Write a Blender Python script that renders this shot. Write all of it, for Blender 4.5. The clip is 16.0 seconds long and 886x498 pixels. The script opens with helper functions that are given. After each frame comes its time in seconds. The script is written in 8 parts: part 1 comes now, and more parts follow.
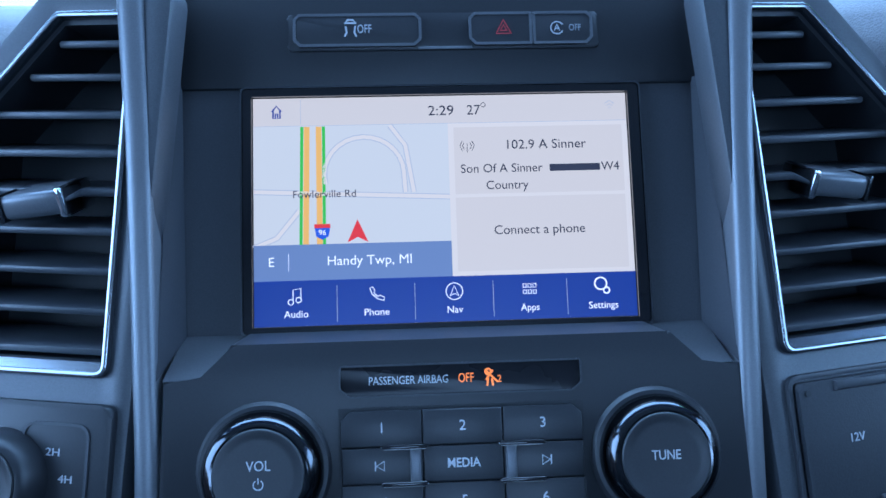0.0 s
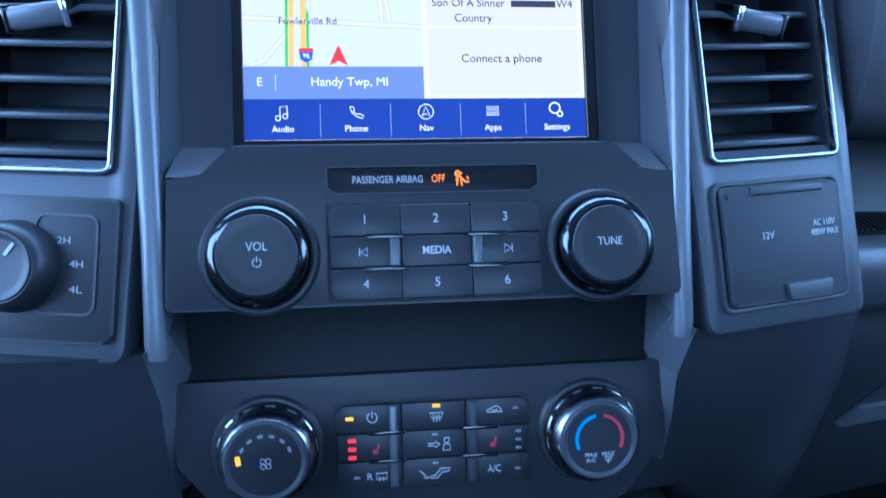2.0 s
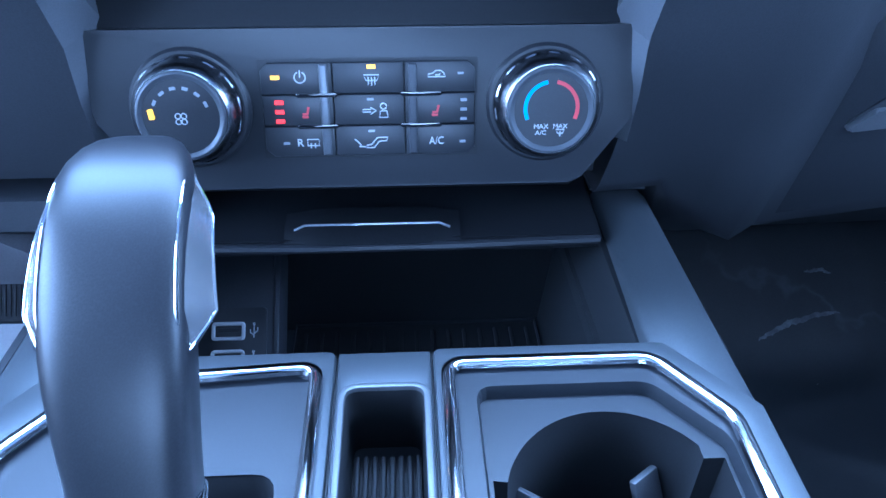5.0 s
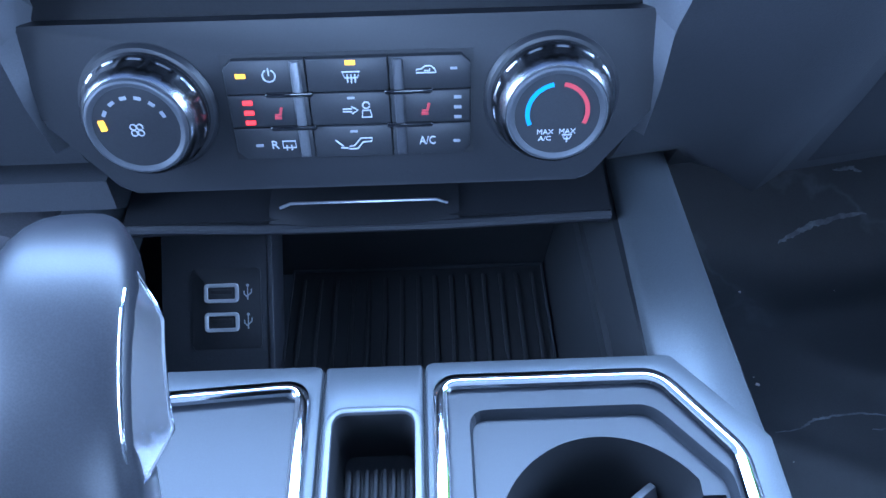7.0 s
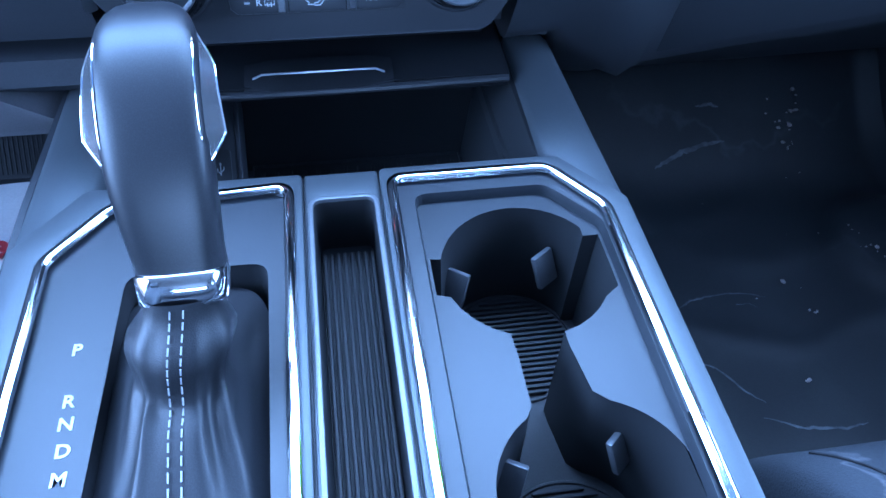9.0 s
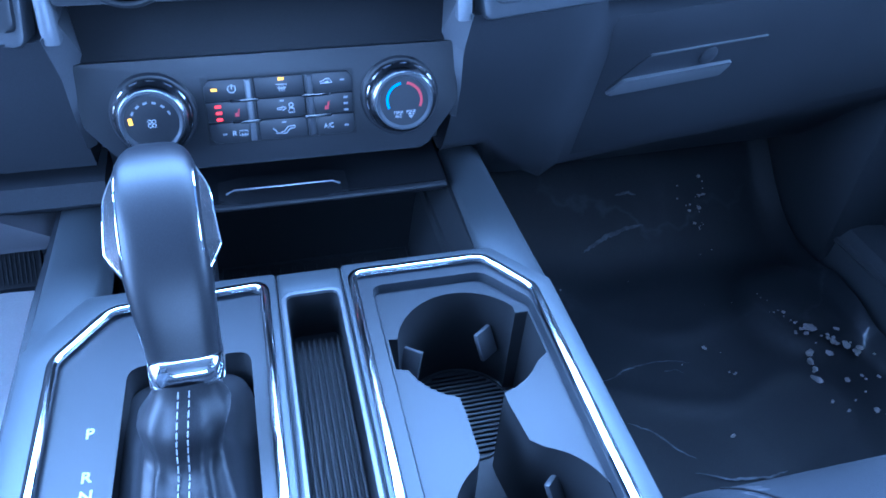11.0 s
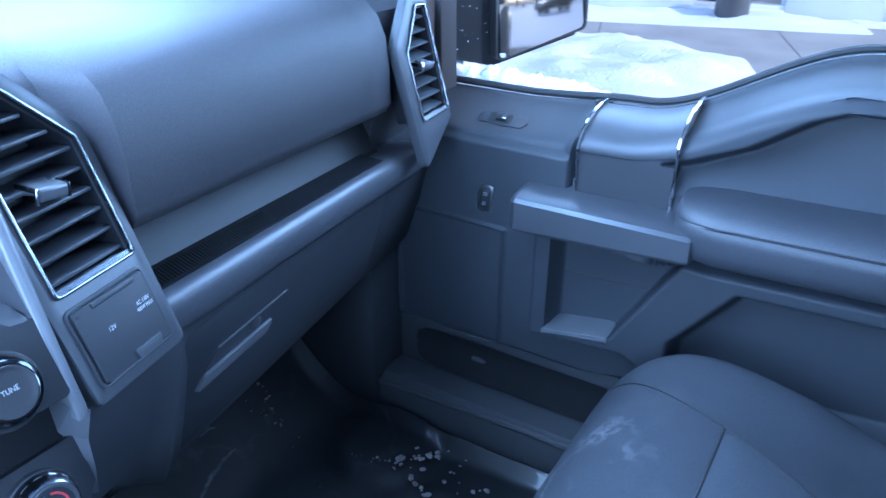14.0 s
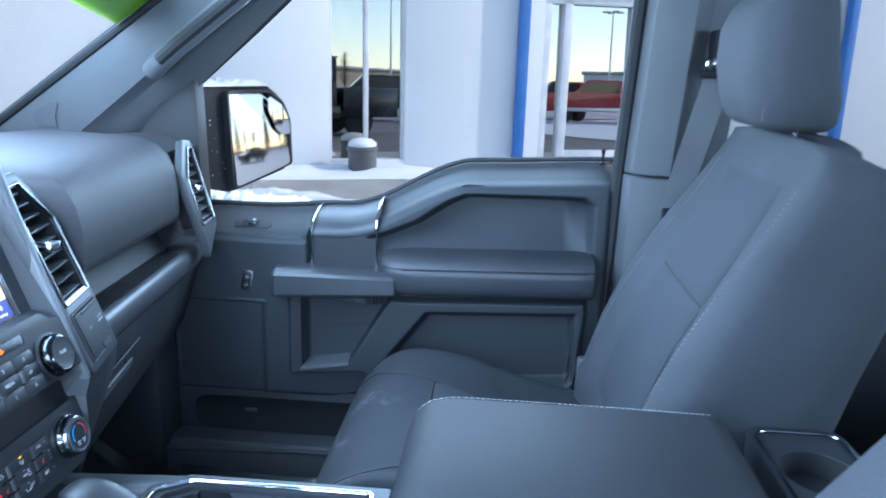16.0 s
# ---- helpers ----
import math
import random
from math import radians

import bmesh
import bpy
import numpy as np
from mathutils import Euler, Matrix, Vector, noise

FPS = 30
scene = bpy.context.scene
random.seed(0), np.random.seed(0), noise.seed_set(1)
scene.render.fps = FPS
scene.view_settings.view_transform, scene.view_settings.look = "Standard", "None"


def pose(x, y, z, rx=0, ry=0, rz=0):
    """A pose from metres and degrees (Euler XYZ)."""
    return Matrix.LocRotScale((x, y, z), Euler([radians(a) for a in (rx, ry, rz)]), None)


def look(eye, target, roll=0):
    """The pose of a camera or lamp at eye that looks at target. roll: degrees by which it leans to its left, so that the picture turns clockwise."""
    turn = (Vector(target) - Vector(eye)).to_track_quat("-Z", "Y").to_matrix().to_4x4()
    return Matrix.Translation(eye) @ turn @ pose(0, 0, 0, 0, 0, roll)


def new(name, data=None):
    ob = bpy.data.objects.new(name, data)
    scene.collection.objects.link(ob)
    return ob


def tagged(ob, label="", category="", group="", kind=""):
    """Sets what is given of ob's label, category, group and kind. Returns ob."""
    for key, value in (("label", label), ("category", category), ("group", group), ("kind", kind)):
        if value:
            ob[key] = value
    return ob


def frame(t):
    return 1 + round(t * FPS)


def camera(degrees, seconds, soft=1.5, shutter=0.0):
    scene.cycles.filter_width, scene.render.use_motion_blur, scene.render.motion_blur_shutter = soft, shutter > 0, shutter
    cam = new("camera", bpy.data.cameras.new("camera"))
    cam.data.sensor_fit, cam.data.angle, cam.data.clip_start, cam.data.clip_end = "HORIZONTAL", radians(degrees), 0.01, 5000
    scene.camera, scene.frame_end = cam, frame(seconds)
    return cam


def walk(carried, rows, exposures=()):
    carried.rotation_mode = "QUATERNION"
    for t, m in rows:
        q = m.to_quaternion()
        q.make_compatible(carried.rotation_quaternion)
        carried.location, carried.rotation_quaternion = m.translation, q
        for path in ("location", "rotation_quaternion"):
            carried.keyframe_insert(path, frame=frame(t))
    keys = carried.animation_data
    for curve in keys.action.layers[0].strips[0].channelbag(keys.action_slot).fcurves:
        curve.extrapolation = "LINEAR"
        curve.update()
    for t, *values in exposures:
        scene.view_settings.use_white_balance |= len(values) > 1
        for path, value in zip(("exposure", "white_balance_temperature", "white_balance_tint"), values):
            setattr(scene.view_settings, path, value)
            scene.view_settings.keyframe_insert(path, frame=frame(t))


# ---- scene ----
cam = camera(61.3, 16.0, shutter=0.25)
PATH = [
    (0, (-0.018, -0.318, 0.823), (0.079, 1.607, 0.287), -0.8),
    (0.5, (-0.036, -0.324, 0.82), (0.116, 1.592, 0.268), -0.5),
    (1, (-0.043, -0.336, 0.816), (0.165, 1.567, 0.236), -0.0),
    (1.5, (-0.049, -0.352, 0.798), (0.193, 1.538, 0.191), 0.4),
    (2, (-0.039, -0.376, 0.771), (0.217, 1.498, 0.121), 0.8),
    (2.5, (-0.023, -0.396, 0.752), (0.231, 1.458, 0.046), 1.3),
    (3, (-0.006, -0.412, 0.733), (0.232, 1.421, -0.033), 1.4),
    (3.5, (0.004, -0.434, 0.697), (0.206, 1.41, -0.05), 0.8),
    (4, (0.009, -0.432, 0.702), (0.153, 1.331, -0.232), 0.7),
    (4.2, (0.008, -0.423, 0.701), (0.141, 1.305, -0.297), 0.8),
    (6.3, (0.042, -0.3, 0.734), (0.071, 1.073, -0.719), -0.7),
    (6.5, (0.042, -0.296, 0.736), (0.075, 1.041, -0.751), -0.4),
    (7, (0.034, -0.295, 0.748), (0.058, 1.007, -0.77), -1.1),
    (7.5, (0.027, -0.322, 0.759), (0.075, 0.952, -0.782), -0.9),
    (8, (0.021, -0.374, 0.761), (0.122, 0.884, -0.79), 0.2),
    (8.5, (0.019, -0.408, 0.765), (0.179, 0.818, -0.807), 1.5),
    (8.7, (0.01, -0.427, 0.76), (0.218, 0.834, -0.779), 2.5),
    (10.8, (-0.004, -0.52, 0.802), (0.371, 0.948, -0.504), 2.4),
    (11, (-0.01, -0.511, 0.814), (0.41, 0.956, -0.479), 3.3),
    (11.5, (0.002, -0.514, 0.828), (0.496, 1.021, -0.355), 2.8),
    (12, (0.011, -0.516, 0.854), (0.626, 1.04, -0.242), 2.1),
    (12.5, (0.033, -0.506, 0.874), (0.853, 0.989, -0.171), 2.0),
    (13, (0.043, -0.474, 0.889), (1.129, 0.89, -0.091), 1.4),
    (13.5, (-0.011, -0.489, 0.929), (1.324, 0.671, -0.005), 0.9),
    (14, (-0.108, -0.506, 0.97), (1.419, 0.422, 0.071), 0.6),
    (14.5, (-0.158, -0.505, 0.981), (1.513, 0.201, 0.138), 0.8),
    (15, (-0.272, -0.464, 0.98), (1.513, 0.02, 0.219), 1.7),
    (15.5, (-0.511, -0.489, 0.957), (1.354, -0.166, 0.311), 1.9),
    (16, (-0.668, -0.538, 0.994), (1.265, -0.394, 0.502), 1.8),
]
EXPOSURES = [(0, 0.06, 5000, 16), (1.5, 0.34, 4900, 18), (2.5, 0.97, 4600, 20), (3, 1.33, 4700, 22), (4, 1.6, 4700, 23), (6.5, 1.92, 5350, 25), (7.5, 1.8, 5300, 26), (8.5, 1.58, 5000, 25), (11, 1.7, 4600, 24), (12, 2.05, 4750, 22), (12.5, 2.0, 4750, 20), (13, 1.95, 5000, 21), (13.5, 1.7, 5050, 20), (14, 1.32, 5100, 21), (15, 1.12, 5400, 18), (16, 0.97, 6050, 16)]
walk(cam, [(t, look(eye, target, roll)) for t, eye, target, roll in PATH], EXPOSURES)

# ---- light ----
world = bpy.data.worlds.new("sky")
scene.world = world
world.use_nodes = True
_n = world.node_tree.nodes
_sky = _n.new("ShaderNodeTexSky")
_sky.sky_type = "NISHITA"
_sky.sun_disc = False
_sky.dust_density = 0.2
SUN_UP, SUN_FROM = 28.0, 178.0      # elevation; bearing of the sun, clockwise from the truck's nose
_sky.sun_elevation, _sky.sun_rotation = radians(SUN_UP), radians(SUN_FROM)
world.node_tree.links.new(_sky.outputs[0], _n["Background"].inputs[0])
_n["Background"].inputs[1].default_value = 0.15
sun = new("sun", bpy.data.lights.new("sun", "SUN"))
sun.data.energy, sun.data.angle, sun.data.color = 1.7, radians(0.5), (1.0, 0.92, 0.80)
_d = Vector((math.sin(radians(SUN_FROM)) * math.cos(radians(SUN_UP)), math.cos(radians(SUN_FROM)) * math.cos(radians(SUN_UP)), math.sin(radians(SUN_UP))))
sun.matrix_world = look(_d * 30, (0, 0, 0))


def window_light(name, eye, target, sx, sy, watts, spread=170):
    """Sky light that enters by an opening."""
    lamp = new(name, bpy.data.lights.new(name, "AREA"))
    lamp.data.shape, lamp.data.size, lamp.data.size_y = "RECTANGLE", sx, sy
    lamp.data.energy, lamp.data.color, lamp.data.spread = watts, (0.50, 0.75, 1.0), radians(spread)
    lamp.matrix_world = look(eye, target)


window_light("windshield_sky", (0.0, 0.30, 1.16), (0.0, -0.2, 0.45), 1.35, 0.62, 25.0)
window_light("driver_doorway_sky", (-1.0, -0.36, 1.04), (0.80, -0.30, 0.42), 0.9, 0.7, 7.5, 120)
window_light("passenger_window_sky", (1.05, -0.35, 1.0), (0.2, -0.4, 0.5), 0.8, 0.4, 6.5)
window_light("rear_window_sky", (0.0, -2.05, 1.08), (0.0, -0.6, 0.6), 1.1, 0.3, 9.0)

# ---- materials ----


def material(name, color, rough=0.5, metal=0.0, grain=None, bump=0.0, vary=0.12, big=6.0, coat=0.0, spec=0.5, worn=0.0, dust=0.0, voronoi=False, aniso=None):
    """A surface with fine grain (metres across), broad variation and relief."""
    m = bpy.data.materials.new(name)
    m.use_nodes = True
    t = m.node_tree
    p = t.nodes["Principled BSDF"]
    p.inputs["Metallic"].default_value = metal
    p.inputs["Specular IOR Level"].default_value = spec
    p.inputs["Coat Weight"].default_value = coat
    co = t.nodes.new("ShaderNodeTexCoord")
    broad = t.nodes.new("ShaderNodeTexNoise")
    broad.inputs["Scale"].default_value = big
    broad.inputs["Detail"].default_value = 6
    t.links.new(co.outputs["Object"], broad.inputs["Vector"])
    ramp = t.nodes.new("ShaderNodeValToRGB")
    c = Vector(color)
    ramp.color_ramp.elements[0].position, ramp.color_ramp.elements[1].position = 0.3, 0.7
    ramp.color_ramp.elements[0].color = (*(c * (1 - vary)), 1)
    ramp.color_ramp.elements[1].color = (*(c * (1 + vary)), 1)
    t.links.new(broad.outputs["Fac"], ramp.inputs["Fac"])
    base = ramp.outputs["Color"]
    if grain:
        fine = t.nodes.new("ShaderNodeTexVoronoi" if voronoi else "ShaderNodeTexNoise")
        fine.inputs["Scale"].default_value = 1.0 / grain
        if not voronoi:
            fine.inputs["Detail"].default_value = 3
        if aniso:
            mp = t.nodes.new("ShaderNodeMapping")
            mp.inputs["Scale"].default_value = aniso
            t.links.new(co.outputs["Object"], mp.inputs["Vector"])
            t.links.new(mp.outputs["Vector"], fine.inputs["Vector"])
        else:
            t.links.new(co.outputs["Object"], fine.inputs["Vector"])
        out = fine.outputs["Distance"] if voronoi else fine.outputs["Fac"]
        mix = t.nodes.new("ShaderNodeMix")
        mix.data_type, mix.blend_type = "RGBA", "OVERLAY"
        mix.inputs["Factor"].default_value = 0.35
        t.links.new(base, mix.inputs[6])
        t.links.new(out, mix.inputs[7])
        base = mix.outputs[2]
        if bump:
            b = t.nodes.new("ShaderNodeBump")
            b.inputs["Strength"].default_value = bump
            b.inputs["Distance"].default_value = grain * 0.6
            t.links.new(out, b.inputs["Height"])
            t.links.new(b.outputs["Normal"], p.inputs["Normal"])
    if dust:
        dn = t.nodes.new("ShaderNodeTexNoise")
        dn.inputs["Scale"].default_value = 9
        dn.inputs["Detail"].default_value = 9
        t.links.new(co.outputs["Object"], dn.inputs["Vector"])
        dr = t.nodes.new("ShaderNodeValToRGB")
        dr.color_ramp.elements[0].position, dr.color_ramp.elements[1].position = 0.52, 0.74
        t.links.new(dn.outputs["Fac"], dr.inputs["Fac"])
        mu = t.nodes.new("ShaderNodeMath")
        mu.operation = "MULTIPLY"
        mu.inputs[1].default_value = dust
        t.links.new(dr.outputs["Color"], mu.inputs[0])
        dm = t.nodes.new("ShaderNodeMix")
        dm.data_type = "RGBA"
        dm.inputs[7].default_value = (0.32, 0.33, 0.35, 1)
        t.links.new(mu.outputs[0], dm.inputs["Factor"])
        t.links.new(base, dm.inputs[6])
        base = dm.outputs[2]
    t.links.new(base, p.inputs["Base Color"])
    rr = t.nodes.new("ShaderNodeMapRange")
    rr.inputs["To Min"].default_value, rr.inputs["To Max"].default_value = max(0.02, rough - 0.08), min(1, rough + 0.08)
    t.links.new(broad.outputs["Fac"], rr.inputs["Value"])
    t.links.new(rr.outputs[0], p.inputs["Roughness"])
    return m


def glow(name, color, strength):
    m = bpy.data.materials.new(name)
    m.use_nodes = True
    p = m.node_tree.nodes["Principled BSDF"]
    p.inputs["Base Color"].default_value = (0.02, 0.02, 0.02, 1)
    p.inputs["Roughness"].default_value = 0.25
    p.inputs["Emission Color"].default_value = (*color, 1)
    p.inputs["Emission Strength"].default_value = strength
    return m


def pane_glass(name, tint=(0.9, 0.95, 0.95), extra=0.0):
    """Thin clear glass: lets light through, mirrors at a slant."""
    m = bpy.data.materials.new(name)
    m.use_nodes = True
    t = m.node_tree
    t.nodes.remove(t.nodes["Principled BSDF"])
    a, g, x, f = (t.nodes.new("ShaderNode" + k) for k in ("BsdfTransparent", "BsdfGlossy", "MixShader", "Fresnel"))
    a.inputs["Color"].default_value = (*tint, 1)
    g.inputs["Roughness"].default_value = 0.01
    f.inputs["IOR"].default_value = 1.45
    fac = f.outputs[0]
    if extra:
        ad = t.nodes.new("ShaderNodeMath")
        ad.inputs[1].default_value = extra
        t.links.new(fac, ad.inputs[0])
        fac = ad.outputs[0]
    t.links.new(fac, x.inputs[0])
    t.links.new(a.outputs[0], x.inputs[1])
    t.links.new(g.outputs[0], x.inputs[2])
    t.links.new(x.outputs[0], t.nodes["Material Output"].inputs["Surface"])
    return m


M_DASH = material("grained dash skin", (0.039, 0.038, 0.043), 0.64, grain=0.0012, bump=0.2, voronoi=True)
M_PLASTIC = material("charcoal plastic", (0.038, 0.040, 0.046), 0.48, grain=0.0007, bump=0.12)
M_PANEL = material("satin black panel", (0.017, 0.018, 0.021), 0.42, grain=0.0006, bump=0.06)
M_LOWER = material("matt black plastic", (0.026, 0.028, 0.033), 0.6, grain=0.0009, bump=0.2)
# also stands in for shade in the dash tray and the map pocket
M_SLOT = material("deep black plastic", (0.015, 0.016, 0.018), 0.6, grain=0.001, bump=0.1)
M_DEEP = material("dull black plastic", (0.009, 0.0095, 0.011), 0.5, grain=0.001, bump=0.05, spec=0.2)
M_VTRIM = material("satin vent trim", (0.30, 0.31, 0.33), 0.2, metal=1.0, vary=0.04)
M_SLAT = material("satin black slat plastic", (0.058, 0.062, 0.070), 0.40, grain=0.0006, bump=0.05)
M_SMOKE = material("smoked black window", (0.010, 0.010, 0.012), 0.28, spec=0.3)
M_KICK = material("worn charcoal plastic", (0.044, 0.047, 0.052), 0.6, grain=0.0009, bump=0.2)
M_WRAP = material("dark satin trim", (0.062, 0.066, 0.074), 0.46, metal=0.25, grain=0.0004, bump=0.03)
M_SILL = material("grey sill plastic, lit tone", (0.070, 0.074, 0.080), 0.42, grain=0.0009, bump=0.15)
M_BOLSTER = material("satin bolster skin, lit tone", (0.062, 0.064, 0.072), 0.40, grain=0.0011, bump=0.12, voronoi=True)
M_PAD = material("padded charcoal vinyl", (0.044, 0.047, 0.054), 0.46, grain=0.0011, bump=0.2, voronoi=True)
M_GREY = material("dark grey satin trim", (0.13, 0.135, 0.145), 0.36, metal=0.35, grain=0.0005, bump=0.04)
M_RAIL = material("silver satin trim", (0.30, 0.31, 0.33), 0.30, metal=0.7, grain=0.0004, bump=0.03)
M_RAILD = material("dull grey rail trim", (0.085, 0.09, 0.10), 0.40, metal=0.4, grain=0.0004, bump=0.03)
M_RAILS = material("satin rail trim", (0.165, 0.172, 0.185), 0.38, metal=0.4, grain=0.0004, bump=0.03)
M_RAILF = material("grey satin rail foot", (0.115, 0.12, 0.13), 0.4, metal=0.3, grain=0.0004, bump=0.03)
M_SLUSH = material("melting snow crumbs", (0.34, 0.31, 0.29), 0.45, grain=0.004, bump=0.4)
M_SALT = material("dried road salt", (0.10, 0.108, 0.12), 0.6, grain=0.003, bump=0.2, vary=0.5, big=60.0)
M_CONSOLE = material("grey satin console paint", (0.069, 0.077, 0.085), 0.43, metal=0.35, grain=0.0005, bump=0.04)
M_INLAY = material("slate grey inlay", (0.025, 0.028, 0.033), 0.45, metal=0.1, grain=0.0005, bump=0.03)
M_CHROME = material("chrome", (0.82, 0.83, 0.85), 0.07, metal=1.0, vary=0.03)
M_CHROMES = material("soft chrome", (0.86, 0.87, 0.89), 0.24, metal=1.0, vary=0.03)
M_KNOBRING = material("smoked chrome", (0.075, 0.078, 0.085), 0.13, metal=1.0, vary=0.05)
M_POD = material("grey vent pod plastic", (0.074, 0.078, 0.086), 0.42, metal=0.3, grain=0.0006, bump=0.06)
M_LOCK = material("satin chrome", (0.72, 0.73, 0.76), 0.28, metal=1.0)
M_KNEE = material("grey knee bolster plastic", (0.075, 0.073, 0.080), 0.6, grain=0.001, bump=0.15)
M_COLLAR = material("satin dark chrome", (0.30, 0.305, 0.32), 0.25, metal=1.0, vary=0.05)
M_DOOR = material("moulded door plastic", (0.031, 0.036, 0.043), 0.62, grain=0.0009, bump=0.18)
M_DCHROME = material("dark chrome", (0.20, 0.205, 0.22), 0.16, metal=1.0, vary=0.05)
M_GLOSS = material("piano black", (0.008, 0.008, 0.010), 0.08, coat=0.6)
M_BUTTON = material("button plastic", (0.021, 0.022, 0.025), 0.42, grain=0.0006, bump=0.05)
M_RUBBER = material("black rubber", (0.020, 0.021, 0.023), 0.7, grain=0.0008, bump=0.2)
M_LEATHER = material("black leather", (0.016, 0.017, 0.020), 0.46, grain=0.0007, bump=0.15, voronoi=True)
M_GRIP = material("smooth black leather", (0.014, 0.015, 0.018), 0.38, grain=0.0006, bump=0.03, voronoi=True, spec=0.42)
M_VINYL = material("black vinyl", (0.022, 0.024, 0.028), 0.56, grain=0.0011, bump=0.25, voronoi=True, spec=0.22)
M_SOCKET = material("pale grey socket plastic", (0.45, 0.46, 0.47), 0.4)
M_THREADG = material("grey thread", (0.22, 0.23, 0.24), 0.8)
M_THREADB = material("pale grey thread", (0.38, 0.39, 0.40), 0.8)
M_CLOTH = material("dark grey cloth", (0.055, 0.060, 0.068), 0.85, grain=0.0012, bump=0.5, vary=0.15, spec=0.25)
M_CLOTHD = material("dusty dark cloth", (0.036, 0.040, 0.047), 0.85, grain=0.0014, bump=0.5, vary=0.15, spec=0.25, dust=0.04)
M_MESH = material("grey cloth insert", (0.042, 0.047, 0.055), 0.8, grain=0.0012, bump=0.5, spec=0.25, voronoi=True)
M_CARPET = material("black floor liner", (0.016, 0.018, 0.021), 0.42, grain=0.002, bump=0.06, dust=0.03, coat=0.25)


def salt_lines(m, scale=2.6, spots=5.0, wide=0.009, color=(0.06, 0.065, 0.072)):
    """Dried salt-water edges: thin wandering pale lines, here and there."""
    t = m.node_tree
    p = t.nodes["Principled BSDF"]
    old = p.inputs["Base Color"].links[0].from_socket
    co = t.nodes.new("ShaderNodeTexCoord")
    a, b, k = (t.nodes.new("ShaderNodeTexNoise") for _ in range(3))
    for n_, sc, det in ((a, scale, 6), (b, spots, 3), (k, 55.0, 4)):
        n_.inputs["Scale"].default_value, n_.inputs["Detail"].default_value = sc, det
        t.links.new(co.outputs["Object"], n_.inputs["Vector"])
    line = t.nodes.new("ShaderNodeValToRGB")
    e = line.color_ramp.elements
    e[0].position, e[0].color = 0.5 - wide, (0, 0, 0, 1)
    e[1].position, e[1].color = 0.5 + wide, (0, 0, 0, 1)
    mid = e.new(0.5)
    mid.color = (1, 1, 1, 1)
    t.links.new(a.outputs["Fac"], line.inputs["Fac"])
    where = t.nodes.new("ShaderNodeMapRange")
    where.inputs["From Min"].default_value, where.inputs["From Max"].default_value = 0.5, 0.62
    t.links.new(b.outputs["Fac"], where.inputs["Value"])
    f1, f2 = t.nodes.new("ShaderNodeMath"), t.nodes.new("ShaderNodeMath")
    f1.operation = f2.operation = "MULTIPLY"
    t.links.new(line.outputs["Color"], f1.inputs[0])
    t.links.new(where.outputs[0], f1.inputs[1])
    t.links.new(f1.outputs[0], f2.inputs[0])
    t.links.new(k.outputs["Fac"], f2.inputs[1])
    mix = t.nodes.new("ShaderNodeMix")
    mix.data_type = "RGBA"
    mix.inputs[7].default_value = (*color, 1)
    t.links.new(f2.outputs[0], mix.inputs["Factor"])
    t.links.new(old, mix.inputs[6])
    t.links.new(mix.outputs[2], p.inputs["Base Color"])


salt_lines(M_CARPET)
salt_lines(M_CLOTHD, 6.0, 7.0, 0.016, (0.15, 0.15, 0.16))
M_PRINT = material("white print", (0.52, 0.53, 0.55), 0.5)
M_DIM = material("grey print", (0.28, 0.29, 0.31), 0.5)
M_REDP = material("red print", (0.55, 0.05, 0.06), 0.5)
M_BLUEP = material("blue print", (0.02, 0.32, 0.62), 0.5)
M_PAPER = material("white paper mat", (0.78, 0.76, 0.76), 0.7, grain=0.003, bump=0.1)
M_LINER = material("grey headliner", (0.30, 0.31, 0.32), 0.9, grain=0.002, bump=0.3)
M_PILLAR = material("grey pillar trim", (0.105, 0.112, 0.121), 0.6, grain=0.001, bump=0.15)
M_PILLARB = material("dark grey pillar trim", (0.085, 0.09, 0.097), 0.6, grain=0.001, bump=0.15)
M_BELT = material("grey seat belt webbing", (0.10, 0.105, 0.11), 0.7, grain=0.0015, bump=0.5)
M_BLACKPAINT = material("black exterior plastic", (0.011, 0.012, 0.015), 0.6, grain=0.001, bump=0.1, spec=0.2)
M_MIRROR = material("mirror", (0.41, 0.42, 0.43), 0.01, metal=1.0, vary=0.0)
M_GLASS = pane_glass("window glass")
M_PRIVACY = pane_glass("rear door glass", (0.74, 0.78, 0.78))
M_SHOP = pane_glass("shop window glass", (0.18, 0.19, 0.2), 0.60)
M_SNOW = material("snow", (0.80, 0.82, 0.84), 0.7, grain=0.03, bump=0.9, vary=0.05)
M_CONCRETE = material("pavement concrete", (0.36, 0.35, 0.33), 0.85, grain=0.01, bump=0.2, vary=0.15, big=1.5)
M_ASPHALT = material("asphalt", (0.17, 0.165, 0.16), 0.85, grain=0.01, bump=0.3, vary=0.25, big=0.6)
M_WALL = material("white painted wall", (0.80, 0.81, 0.82), 0.7, grain=0.02, bump=0.1, vary=0.03, big=1.0)
M_BLUE = material("blue painted steel", (0.05, 0.20, 0.55), 0.45)
M_FRAMEW = material("white window frame", (0.72, 0.73, 0.75), 0.45)
# shop floor and back wall: the room's dimness is put into this brown
M_ROOM = material("brown shop interior, dimness painted in", (0.20, 0.18, 0.16), 0.8, vary=0.3, big=1.0)

# ---- mesh helpers ----
BASE = {}


